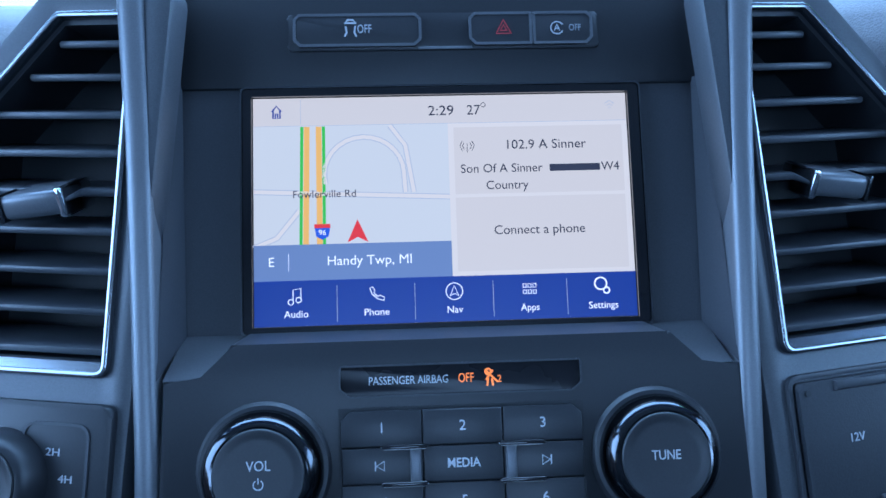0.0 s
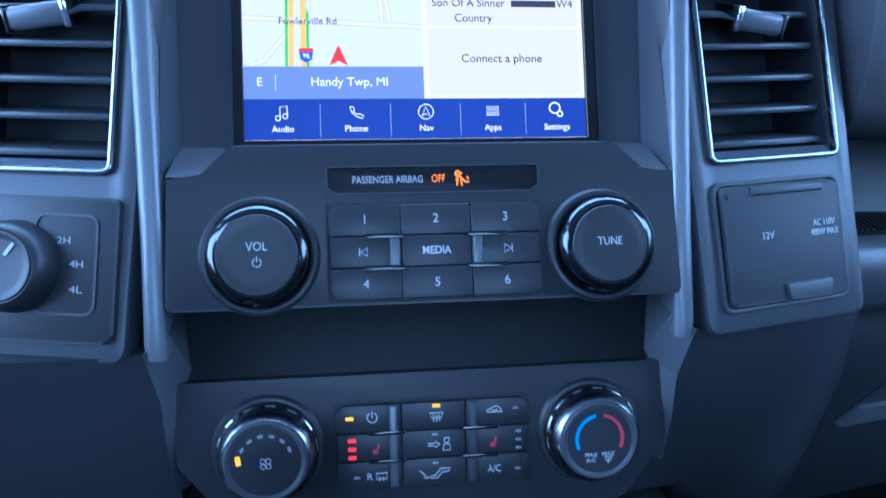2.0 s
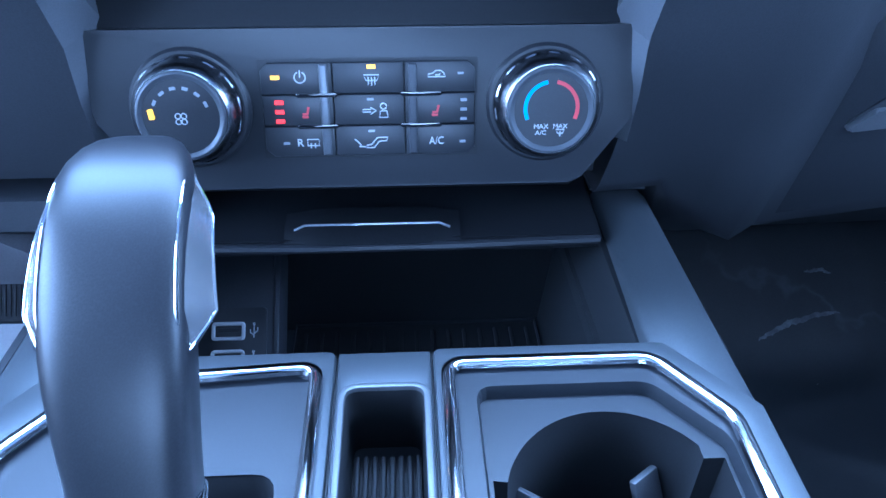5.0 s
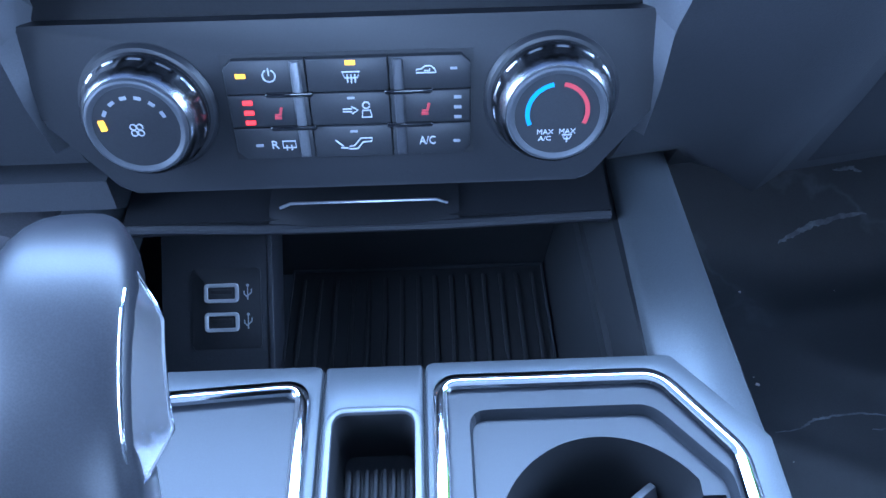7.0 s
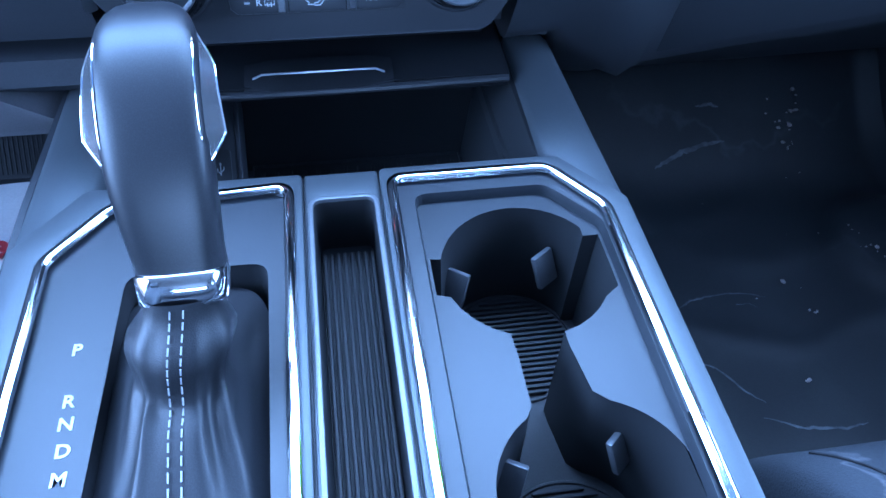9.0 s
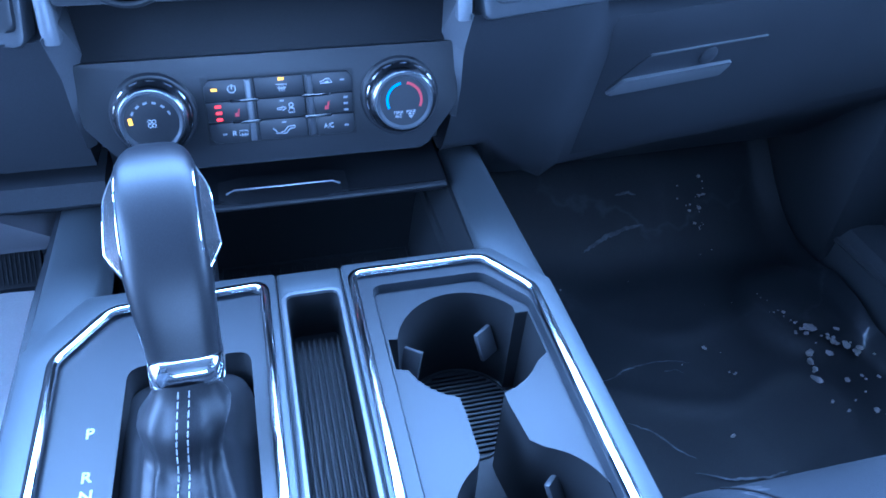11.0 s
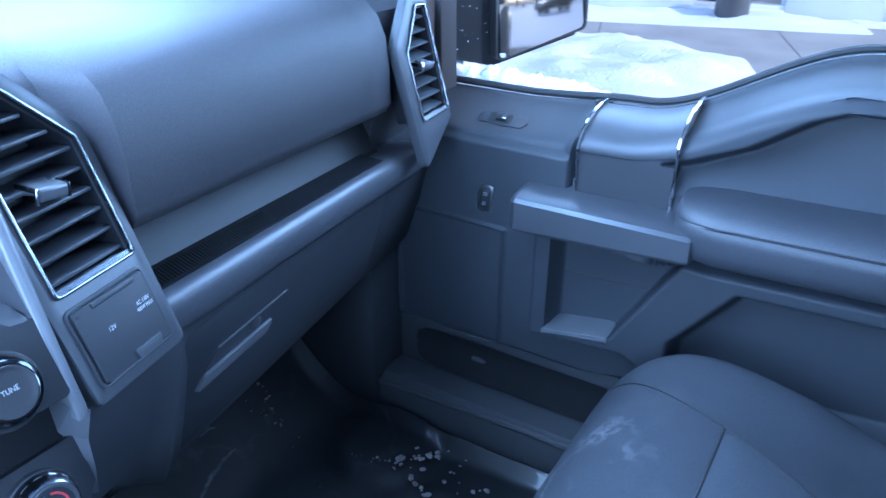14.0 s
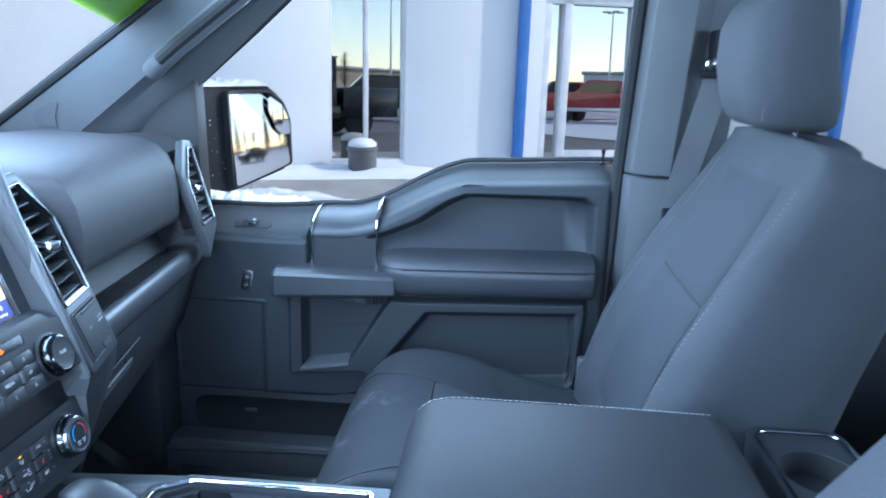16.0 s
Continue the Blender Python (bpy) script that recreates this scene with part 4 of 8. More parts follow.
def touchscreen():
    s = thing("touchscreen", "lit dashboard touchscreen showing a road map and radio tile", "touchscreen", (0, 0.0, 0.70))
    W, H = 0.087, 0.0525
    part("bezel", ring(rpoly(rect(-0.0915, 0.0925, -0.0555, 0.0565), 0.0025), rpoly(rect(-W - 0.0005, W + 0.0005, -H - 0.0005, H + 0.0005), 0.0005), -0.001, 0.003, SCR), M_GLOSS, s)
    part("bezel_edge", ring(rpoly(rect(-0.0925, 0.0935, -0.0565, 0.0575), 0.003), rpoly(rect(-0.0917, 0.0927, -0.0557, 0.0567), 0.0025), -0.001, 0.0038, SCR), M_DCHROME, s)
    disp = part("display", prism(rect(-W, W, -H, H), 0.0, 0.0012, 0, SCR), E_WHITE, s, "glowing display")
    # panel coordinates: u across 0..1, v down 0..1
    P = lambda u, v: (-W + 2 * W * u, H - 2 * H * v)
    def tile(name, u0, u1, v0, v1, mat, lift):
        (x0, y0), (x1, y1) = P(u0, v0), P(u1, v1)
        return part(name, prism(rect(x0, x1, y1, y0), 0.001, 0.0012 + lift, 0, SCR), mat, disp)
    def txt(text, u, v, size, mat=E_TEXT, align="CENTER", width=None):
        x, y = P(u, v)
        part("lettering", words(text, size, at(SCR, x, y, 0.0018), align, 0.0001, width), mat, disp)
    def stroke(polys, w, mat, name="line", lift=0.0016):
        part(name, lines2d([[P(u, v) for u, v in poly] for poly in polys], w, at(SCR, 0, 0, lift), 0.0001), mat, disp)
    tile("status_bar", 0, 1, 0, 0.125, E_LAND, 0.0001)
    tile("map", 0, 0.515, 0.125, 0.80, E_MAP, 0.0001)
    tile("radio_tile", 0.53, 0.985, 0.145, 0.445, E_LAND, 0.0001)
    tile("phone_tile", 0.53, 0.985, 0.46, 0.785, E_LAND, 0.0001)
    tile("menu_bar", 0, 1, 0.805, 1.0, E_BLUE, 0.0002)
    tile("place_banner", 0, 0.515, 0.65, 0.805, E_BLUE2, 0.0006)
    stroke([[(0, 0.126), (1, 0.126)], [(0.125, 0.01), (0.125, 0.12)]], 0.0002, E_PALE)
    for u in (0.213, 0.415, 0.62, 0.815):
        stroke([[(u, 0.83), (u, 0.985)]], 0.0002, E_PALE)
    # roads
    stroke([[(0.128, 0.13), (0.122, 0.65)], [(0.185, 0.13), (0.183, 0.65)]], 0.0014, E_GREEN, "road_edge", 0.0015)
    stroke([[(0.141, 0.13), (0.135, 0.65)], [(0.172, 0.13), (0.171, 0.65)]], 0.0026, E_ORANGE, "road", 0.0015)
    loop = [(0.29 + 0.105 * math.cos(radians(a)), 0.345 - 0.165 * math.sin(radians(a))) for a in range(195, -1, -13)] + [(0.398, 0.43)]
    for w, mat, lift in ((0.0026, E_PALE, 0.0014), (0.0018, E_WHITE, 0.0015)):
        stroke([loop, [(0.36, 0.13), (0.40, 0.22), (0.42, 0.43)], [(0.0, 0.415), (0.515, 0.455)], [(0.0, 0.66), (0.06, 0.62), (0.12, 0.50)]], w, mat, "road", lift)
    tri_ = [P(0.27, 0.545), P(0.243, 0.645), P(0.27, 0.622), P(0.297, 0.645)]
    part("arrow", prism(tri_[::-1], 0.001, 0.0019, 0, SCR), E_RED, disp)
    x, y = P(0.178, 0.595)
    part("road_shield", prism(rpoly([(x - 0.0038, y + 0.0032), (x - 0.0028, y - 0.0022), (x, y - 0.0038), (x + 0.0028, y - 0.0022), (x + 0.0038, y + 0.0032)], 0.0008), 0.001, 0.00175, 0, SCR), E_LINK, disp)
    part("road_shield", prism(rect(x - 0.0036, x + 0.0036, y + 0.0016, y + 0.0034), 0.001, 0.0018, 0, SCR), E_RED, disp)
    txt("96", 0.178, 0.60, 0.0036, E_TEXTW)
    txt("Fowlerville Rd", 0.185, 0.432, 0.0049, E_TEXT, width=0.0285)
    txt("2:29", 0.498, 0.07, 0.0066, width=0.0118)
    txt("27", 0.585, 0.07, 0.0066, width=0.0062)
    stroke([arc_uv(0.612, 0.045, 0.006, P)], 0.0003, E_TEXT)
    txt("102.9 A Sinner", 0.775, 0.23, 0.0062, width=0.037)
    txt("Son Of A Sinner", 0.655, 0.335, 0.0058, width=0.038)
    x, y = P(0.852, 0.335)
    part("text_bar", prism(rect(x - 0.0118, x + 0.0118, y - 0.0016, y + 0.0016), 0.001, 0.0018, 0, SCR), E_TEXT, disp)
    txt("W4", 0.948, 0.335, 0.0058, width=0.0085)
    txt("Country", 0.668, 0.41, 0.0058, width=0.0195)
    txt("Connect a phone", 0.75, 0.61, 0.006, width=0.042)
    txt("E", 0.045, 0.725, 0.006, E_TEXTW)
    stroke([[(0.09, 0.69), (0.09, 0.765)]], 0.0002, E_TEXTW, lift=0.0021)
    txt("Handy Twp, MI", 0.30, 0.725, 0.0062, E_TEXTW, width=0.038)
    for nm, u, wd in (("Audio", 0.108, 0.0108), ("Phone", 0.315, 0.0112), ("Nav", 0.518, 0.007), ("Apps", 0.716, 0.0085), ("Settings", 0.91, 0.0135)):
        txt(nm, u, 0.95, 0.0045, E_TEXTW, width=wd)
    # icons
    stroke([[(0.1, 0.895), (0.1, 0.845), (0.12, 0.838), (0.12, 0.885)], arc_uv(0.094, 0.897, 0.007, P), arc_uv(0.114, 0.888, 0.007, P)], 0.0004, E_TEXTW, "icon")
    stroke([[(0.298, 0.845), (0.303, 0.87), (0.318, 0.893), (0.334, 0.9), (0.336, 0.888), (0.325, 0.878), (0.318, 0.882), (0.308, 0.866), (0.311, 0.855), (0.305, 0.842), (0.298, 0.845)]], 0.0004, E_TEXTW, "icon")
    stroke([arc_uv(0.518, 0.87, 0.022, P), [(0.518, 0.845), (0.507, 0.89), (0.518, 0.88), (0.529, 0.89), (0.518, 0.845)]], 0.0004, E_TEXTW, "icon")
    for i in range(3):
        for j in range(2):
            u, v = 0.703 + 0.013 * i, 0.855 + 0.027 * j
            stroke([[(u - 0.004, v - 0.008), (u + 0.004, v - 0.008), (u + 0.004, v + 0.008), (u - 0.004, v + 0.008), (u - 0.004, v - 0.008)]], 0.0004, E_TEXTW, "icon")
    stroke([arc_uv(0.905, 0.855, 0.016, P), arc_uv(0.92, 0.885, 0.008, P)], 0.0007, E_TEXTW, "icon")
    stroke([[(0.05, 0.06), (0.062, 0.035), (0.074, 0.06)], [(0.053, 0.055), (0.053, 0.09), (0.059, 0.09), (0.059, 0.07), (0.065, 0.07), (0.065, 0.09), (0.071, 0.09), (0.071, 0.055)]], 0.0007, E_BLUE, "icon")
    stroke([[(0.565, 0.22), (0.565, 0.26)], [(0.557, 0.215), (0.553, 0.23), (0.557, 0.245)], [(0.573, 0.215), (0.577, 0.23), (0.573, 0.245)], [(0.552, 0.208), (0.546, 0.23), (0.552, 0.252)], [(0.578, 0.208), (0.584, 0.23), (0.578, 0.252)]], 0.0003, E_TEXT, "icon")
    stroke([[(0.942, 0.05), (0.955, 0.035), (0.968, 0.05)], [(0.947, 0.06), (0.955, 0.05), (0.963, 0.06)], [(0.952, 0.07), (0.955, 0.065), (0.958, 0.07)]], 0.0003, E_PALE, "icon")


def arc_uv(u, v, r, P):
    k = 174 / 105
    return [(u + r * math.cos(radians(a)), v + r * k * math.sin(radians(a))) for a in range(0, 361, 24)][:15] + [(u + r, v)]


touchscreen()


def switch_bar():
    s = thing("switch_bar", "black dashboard switch bar with hazard and traction buttons", "switch panel", (0, 0.05, 0.81))
    m = at(SCR, 0, 0.0838, 0.0005)
    part("bar", prism(rpoly([(-0.071, -0.009), (0.076, -0.009), (0.076, 0.009), (-0.071, 0.009)], 0.003), -0.003, 0.0012, 0.0006, m), M_PANEL, s)
    for x0, x1, nm in ((-0.0678, -0.0085, "traction_button"), (0.0141, 0.0437, "hazard_button"), (0.0444, 0.0725, "auto_stop_button")):
        o = rpoly([(x0 + 0.003, -0.0075), (x1 - 0.003, -0.0075), (x1, -0.0045), (x1, 0.0055), (x1 - 0.0025, 0.008), (x0 + 0.0025, 0.008), (x0, 0.0055), (x0, -0.0045)] if nm == "traction_button" else
                  ([(x0 + 0.003, -0.0075), (x1, -0.0075), (x1, 0.008), (x0 + 0.0025, 0.008), (x0, 0.0055), (x0, -0.0045)] if nm == "hazard_button" else [(x0, -0.0075), (x1 - 0.003, -0.0075), (x1, -0.0045), (x1, 0.0055), (x1 - 0.0025, 0.008), (x0, 0.008)]), 0.0008)
        b = part(nm, prism(o, 0, 0.003, 0.0008, m), M_BUTTON, s)
        part("edge", ring(offset_poly(o, -0.0002), offset_poly(o, 0.0011), 0.0028, 0.0033, m), M_GREY, b)
    z = 0.0031
    c = list(s.children)
    tr = [k for k in c if k.name.startswith("traction")][0]
    part("lettering", words("OFF", 0.0058, at(m, -0.0349, 0.0005, z), "CENTER", width=0.0066), M_PRINT, tr)
    part("bar_light", box(-0.01, 0.0154, -0.0088, -0.0074, 0.0008, 0.0016, 0.0004, m), M_GREY, s)
    part("icon", lines2d([[(-0.0425, 0.0035), (-0.041, 0.005), (-0.0385, 0.005), (-0.037, 0.0035), (-0.0425, 0.0035)], [(-0.042, 0.002), (-0.0415, -0.001), (-0.0425, -0.003)], [(-0.0375, 0.002), (-0.038, -0.001), (-0.037, -0.003)]], 0.0008, at(m, -0.0016, 0, z)), M_PRINT, tr)
    hz = [k for k in c if k.name.startswith("hazard")][0]
    part("icon", lines2d([[(0.0275, 0.0042), (0.0240, -0.0024), (0.0310, -0.0024), (0.0275, 0.0042)], [(0.0275, 0.0018), (0.026, -0.001), (0.029, -0.001), (0.0275, 0.0018)]], 0.0006, at(m, 0.0028, 0, z)), M_REDP, hz)
    au = [k for k in c if k.name.startswith("auto")][0]
    part("icon", lines2d([arc(0.0557, 0.0, 0.003, 30, 330, 16)], 0.0005, at(m, 0, 0, z)), M_PRINT, au)
    part("lettering", words("A", 0.0046, at(m, 0.0557, 0.0, z), "CENTER"), M_PRINT, au)
    part("lettering", words("OFF", 0.0045, at(m, 0.0642, 0.0, z), "CENTER", width=0.0056), M_DIM, au)


switch_bar()
E_AMBER, E_LED, E_REDLED = glow("amber lamp", (1.0, 0.24, 0.01), 1.1), glow("amber led", (1.0, 0.48, 0.02), 1.0), glow("red led", (1.0, 0.03, 0.03), 0.9)


def airbag_indicator():
    s = thing("airbag_indicator", "glossy black passenger airbag status window, lit orange", "indicator", (0, -0.03, 0.683))
    m = at(RAD, 0.0018, 0.0322, 0.0)
    o = rpoly([(-0.0465, -0.006), (0.0465, -0.006), (0.0502, -0.003), (0.0502, 0.006), (-0.0502, 0.006), (-0.0502, -0.003)], 0.0008)
    part("window", prism(o, -0.002, 0.0004, 0.0002, m), M_SMOKE, s)
    part("edge", ring(offset_poly(o, -0.0007), o, -0.001, 0.0012, m), M_PLASTIC, s)
    part("lettering", words("PASSENGER AIRBAG", 0.0048, at(m, -0.0220, -0.0001, 0.0006), "CENTER", 0.0001, 0.0330), M_PRINT, s)
    part("lettering", words("OFF", 0.0055, at(m, 0.0020, 0.0, 0.0006), "CENTER", 0.0001, 0.0064), E_AMBER, s, "lit orange lettering")
    part("icon", join(lines2d([[(0.0155, 0.003), (0.0205, -0.002)], [(0.0155, -0.001), (0.0185, 0.003)], arc(0.0165, 0.0024, 0.0012, 0, 340, 10), [(0.018, -0.0005), (0.0185, -0.0035)], [(0.0165, -0.0002), (0.016, -0.0035)]], 0.0008, at(m, -0.0052, 0, 0.0006)), words("2", 0.0042, at(m, 0.0160, -0.0008, 0.0006))), E_AMBER, s, "lit orange icon")


airbag_indicator()


def knob(parent, name, x, v, frame_, h, r, face_mat, ring_mat=M_KNOBRING):
    """A turning knob: dark skirt, bright ring, dished face."""
    m = at(frame_, x, v, 0)
    k = part(name, lathe([(r * 1.16, -0.004), (r * 1.16, 0.0005), (r * 1.10, 0.0022), (r * 1.03, 0.0025), (r * 1.0, h * 0.2), (r * 0.9, h * 0.75), (r * 0.7, h * 0.76)], 56, m), M_PANEL, parent)
    part("ring", lathe([(r * 1.03, h * 0.12), (r * 1.035, h * 0.22), (r * 1.0, h * 0.55), (r * 0.95, h * 0.78), (r * 0.88, h * 0.93), (r * 0.80, h * 0.985), (r * 0.765, h * 0.97), (r * 0.75, h * 0.9)], 56, m), ring_mat, k, "smoked chrome ring")
    part("face", lathe([(r * 0.76, h * 0.8), (r * 0.76, h * 0.985), (r * 0.745, h * 1.015), (r * 0.70, h * 1.015), (r * 0.64, h * 0.975), (r * 0.55, h * 0.965), (0.0005, h * 0.965)], 56, m), face_mat, k)
    return k, at(frame_, x, v, h * 0.965 + 0.0001)


def collar_knob(parent, name, x, v, frame_, h, r):
    """A tall turning knob: tapered fluted collar, satin rim, dished face."""
    m = at(frame_, x, v, 0)
    k = part(name, lathe([(r * 1.16, -0.004), (r * 1.16, 0.0005), (r * 1.10, 0.0022), (r * 1.04, 0.0025), (r * 1.0, h * 0.1), (r * 0.7, h * 0.3)], 56, m), M_PANEL, parent)
    n, secs = 112, []
    for q, z, cut in ((1.03, 0.06, 0), (1.04, 0.14, 0), (1.035, 0.34, 0), (1.02, 0.40, 0), (1.015, 0.43, 1), (0.97, 0.66, 1), (0.955, 0.71, 0), (0.90, 0.86, 0), (0.845, 0.93, 0), (0.80, 0.935, 0)):
        row = []
        for i in range(n):
            a = 2 * math.pi * i / n
            w = r * q * (1 - 0.022 * cut * (1 if (i % 8) < 6 else 0))
            row.append((w * math.cos(a), w * math.sin(a), h * z))
        secs.append(row)
    part("collar", loft(secs, m=m), M_COLLAR, k, "fluted satin chrome collar", angle=24)
    part("rim", lathe([(r * 0.83, h * 0.80), (r * 0.83, h * 0.955), (r * 0.81, h * 1.0), (r * 0.775, h * 1.015), (r * 0.70, h * 0.975), (r * 0.69, h * 0.9)], 56, m), M_RAILD, k, "grey satin rim")
    part("face", lathe([(r * 0.70, h * 0.8), (r * 0.70, h * 0.965), (0.0005, h * 0.965)], 56, m), M_BUTTON, k)
    return k, at(frame_, x, v, h * 0.965 + 0.0001)


def key_block(parent, frame_, x0, x1, v0, v1):
    """Nine keys with chamfered outer corners, a ridge between rows and columns."""
    cw, rh = (x1 - x0) / 3, (v1 - v0) / 3
    keys = {}
    part("well", prism(rect(x0 - 0.0012, x1 + 0.0012, v0 - 0.0012, v1 + 0.0012), -0.003, 0.0002, 0, frame_), M_SLOT, parent)
    ch = 0.0035
    for i in range(3):
        for j in range(3):
            a, b, c, d = x0 + i * cw + 0.0002, x0 + (i + 1) * cw - 0.0002, v1 - (j + 1) * rh + 0.0002, v1 - j * rh - 0.0002
            pts = []
            for (px, py, cx, cy) in ((a, c, i == 0 and j == 2, 0), (b, c, i == 2 and j == 2, 0), (b, d, i == 2 and j == 0, 0), (a, d, i == 0 and j == 0, 0)):
                if cx:
                    sx, sy = (1 if px == a else -1), (1 if py == c else -1)
                    e = [(px + sx * ch, py), (px, py + sy * ch)]
                    pts += e[::-1] if (px == a) == (py == c) else e
                else:
                    pts.append((px, py))
            keys[i, j] = part("key", prism(pts, 0, 0.0032, 0.0005, frame_), M_BUTTON, parent)
    # light bevels and raised grips at the column joints
    for i in (1, 2):
        xx = x0 + i * cw
        for j in (1, 2):
            yy = v1 - j * rh
            part("grip", prism(rpoly(rect(xx - 0.017 if i == 1 else xx - 0.002, xx + 0.002 if i == 1 else xx + 0.017, yy - 0.0009, yy + 0.0009), 0.0007), 0.002, 0.0047, 0.0005, frame_), M_GLOSS, parent)
    return keys


def audio_controls():
    s = thing("audio_controls", "black audio control panel with nine keys and two knobs", "audio controls", (0, -0.04, 0.63))
    m = RAD
    keys = key_block(s, m, -0.0485, 0.0515, -0.0240, 0.0203)
    z = 0.0034
    cx = [-0.0318, 0.0015, 0.0348]
    vy = [0.0132, -0.0018, -0.0168]
    for (i, j), t in {(0, 0): "1", (1, 0): "2", (2, 0): "3", (0, 2): "4", (1, 2): "5", (2, 2): "6"}.items():
        part("lettering", words(t, 0.006, at(m, cx[i], vy[j], z)), M_PRINT, keys[i, j])
    part("lettering", words("MEDIA", 0.0052, at(m, cx[1], vy[1], z), "CENTER", width=0.0135, bold=0.00008), M_PRINT, keys[1, 1])
    for i, k in ((0, -1), (2, 1)):
        x = cx[i] + 0.001 * k
        part("icon", lines2d([[(x + k * 0.0018, 0.0017), (x + k * 0.0018, -0.0021)], [(x - k * 0.0018, 0.0017), (x + k * 0.0014, -0.0002), (x - k * 0.0018, -0.0021), (x - k * 0.0018, 0.0017)]], 0.0005, at(m, 0, -0.0016, z)), M_PRINT, keys[i, 1])
    for x, i in ((-0.0182, 0), (0.0212, 2)):
        part("bevel", prism(rect(x - 0.0022, x + 0.0022, -0.0088, 0.0048), 0.0, 0.0042, 0.0008, m), M_GREY, keys[i, 1], "grey bevel")
    k, f = knob(s, "volume_knob", -0.0800, -0.0020, m, 0.0135, 0.0238, M_BUTTON)
    part("lettering", words("VOL", 0.0056, at(f, 0, 0.0035, 0), "CENTER", width=0.0095), M_PRINT, k)
    part("icon", lines2d([arc(0, -0.0035, 0.0019, 120, 420), [(0, -0.0032), (0, -0.0008)]], 0.0004, f), M_PRINT, k)
    k, f = knob(s, "tune_knob", 0.0825, -0.0015, m, 0.0135, 0.0238, M_BUTTON)
    part("lettering", words("TUNE", 0.0054, at(f, 0, 0.001, 0), "CENTER", width=0.0118), M_PRINT, k)


audio_controls()


def climate_controls():
    s = thing("climate_controls", "black climate control panel with lit heated-seat keys and two knobs", "climate controls", (0, -0.05, 0.52))
    m = CLI
    keys = key_block(s, m, -0.0485, 0.0495, -0.0222, 0.0213)
    z = 0.0034
    X = lambda f: -0.0485 + 0.098 * f
    V = lambda f: 0.0213 - 0.0435 * f
    def lamp(x, v, w, h, mat, key, label=""):
        part("lamp", prism(rect(x - w / 2, x + w / 2, v - h / 2, v + h / 2), 0.002, z, 0, m), mat, key, label)
    lamp(X(0.07), V(0.15), 0.0040, 0.0018, E_LED, keys[0, 0], "lit amber lamp")
    lamp(X(0.515), V(0.05), 0.0040, 0.0018, E_LED, keys[1, 0], "lit amber lamp")
    for f in (0.41, 0.51, 0.61):
        lamp(X(0.08), V(f), 0.0040, 0.0019, E_REDLED, keys[0, 1], "lit red lamp")
        lamp(X(0.945), V(f), 0.0030, 0.0014, M_DIM, keys[2, 1])
    lamp(X(0.93), V(0.13), 0.0028, 0.0010, M_DIM, keys[2, 0])
    lamp(X(0.94), V(0.86), 0.0028, 0.0012, M_DIM, keys[2, 2])
    lamp(X(0.1), V(0.85), 0.0030, 0.0012, M_DIM, keys[0, 2])
    lamp(X(0.505), V(0.39), 0.0030, 0.0010, M_DIM, keys[1, 1])
    lamp(X(0.505), V(0.73), 0.0030, 0.0010, M_DIM, keys[1, 2])
    def ico(polys, key, mat=M_PRINT, w=0.0005):
        part("icon", lines2d(polys, w, at(m, 0, 0, z)), mat, key)
    x, v = X(0.185), V(0.15)
    ico([arc(x, v, 0.0025, 115, 425), [(x, v), (x, v + 0.0032)]], keys[0, 0])
    x, v = X(0.515), V(0.18)
    ico([[(x - 0.0035, v + 0.002), (x + 0.0035, v + 0.002), (x + 0.0025, v - 0.0005), (x - 0.0025, v - 0.0005), (x - 0.0035, v + 0.002)], [(x - 0.0015, v + 0.001), (x - 0.0015, v - 0.0025)], [(x, v + 0.001), (x, v - 0.0028)], [(x + 0.0015, v + 0.001), (x + 0.0015, v - 0.0025)]], keys[1, 0])
    x, v = X(0.82), V(0.14)
    ico([[(x - 0.0042, v - 0.001), (x - 0.004, v + 0.0003), (x - 0.002, v + 0.0006), (x - 0.0005, v + 0.0018), (x + 0.0018, v + 0.0018), (x + 0.0032, v + 0.0004), (x + 0.0038, v - 0.001), (x - 0.0042, v - 0.001)], [(x - 0.001, v - 0.0002), (x + 0.0012, v - 0.0002), (x + 0.0012, v + 0.0006)]], keys[2, 0])
    for f, key in ((0.2, keys[0, 1]), (0.81, keys[2, 1])):
        x, v = X(f), V(0.52)
        ico([[(x + 0.0016, v + 0.0026), (x + 0.0008, v - 0.0006), (x - 0.0014, v - 0.0008)], [(x - 0.0016, v - 0.002), (x + 0.0012, v - 0.002)]], key, M_REDP, 0.0011)
    x, v = X(0.52), V(0.51)
    ico([[(x - 0.005, v + 0.0006), (x - 0.0015, v + 0.0006), (x - 0.0015, v + 0.0016), (x + 0.001, v), (x - 0.0015, v - 0.0016), (x - 0.0015, v - 0.0006), (x - 0.005, v - 0.0006), (x - 0.005, v + 0.0006)], arc(x + 0.0045, v + 0.002, 0.0014, 0, 340, 12), [(x + 0.0025, v - 0.0032), (x + 0.003, v - 0.0002), (x + 0.006, v - 0.0002), (x + 0.0065, v - 0.0032), (x + 0.0025, v - 0.0032)]], keys[1, 1])
    x, v = X(0.51), V(0.86)
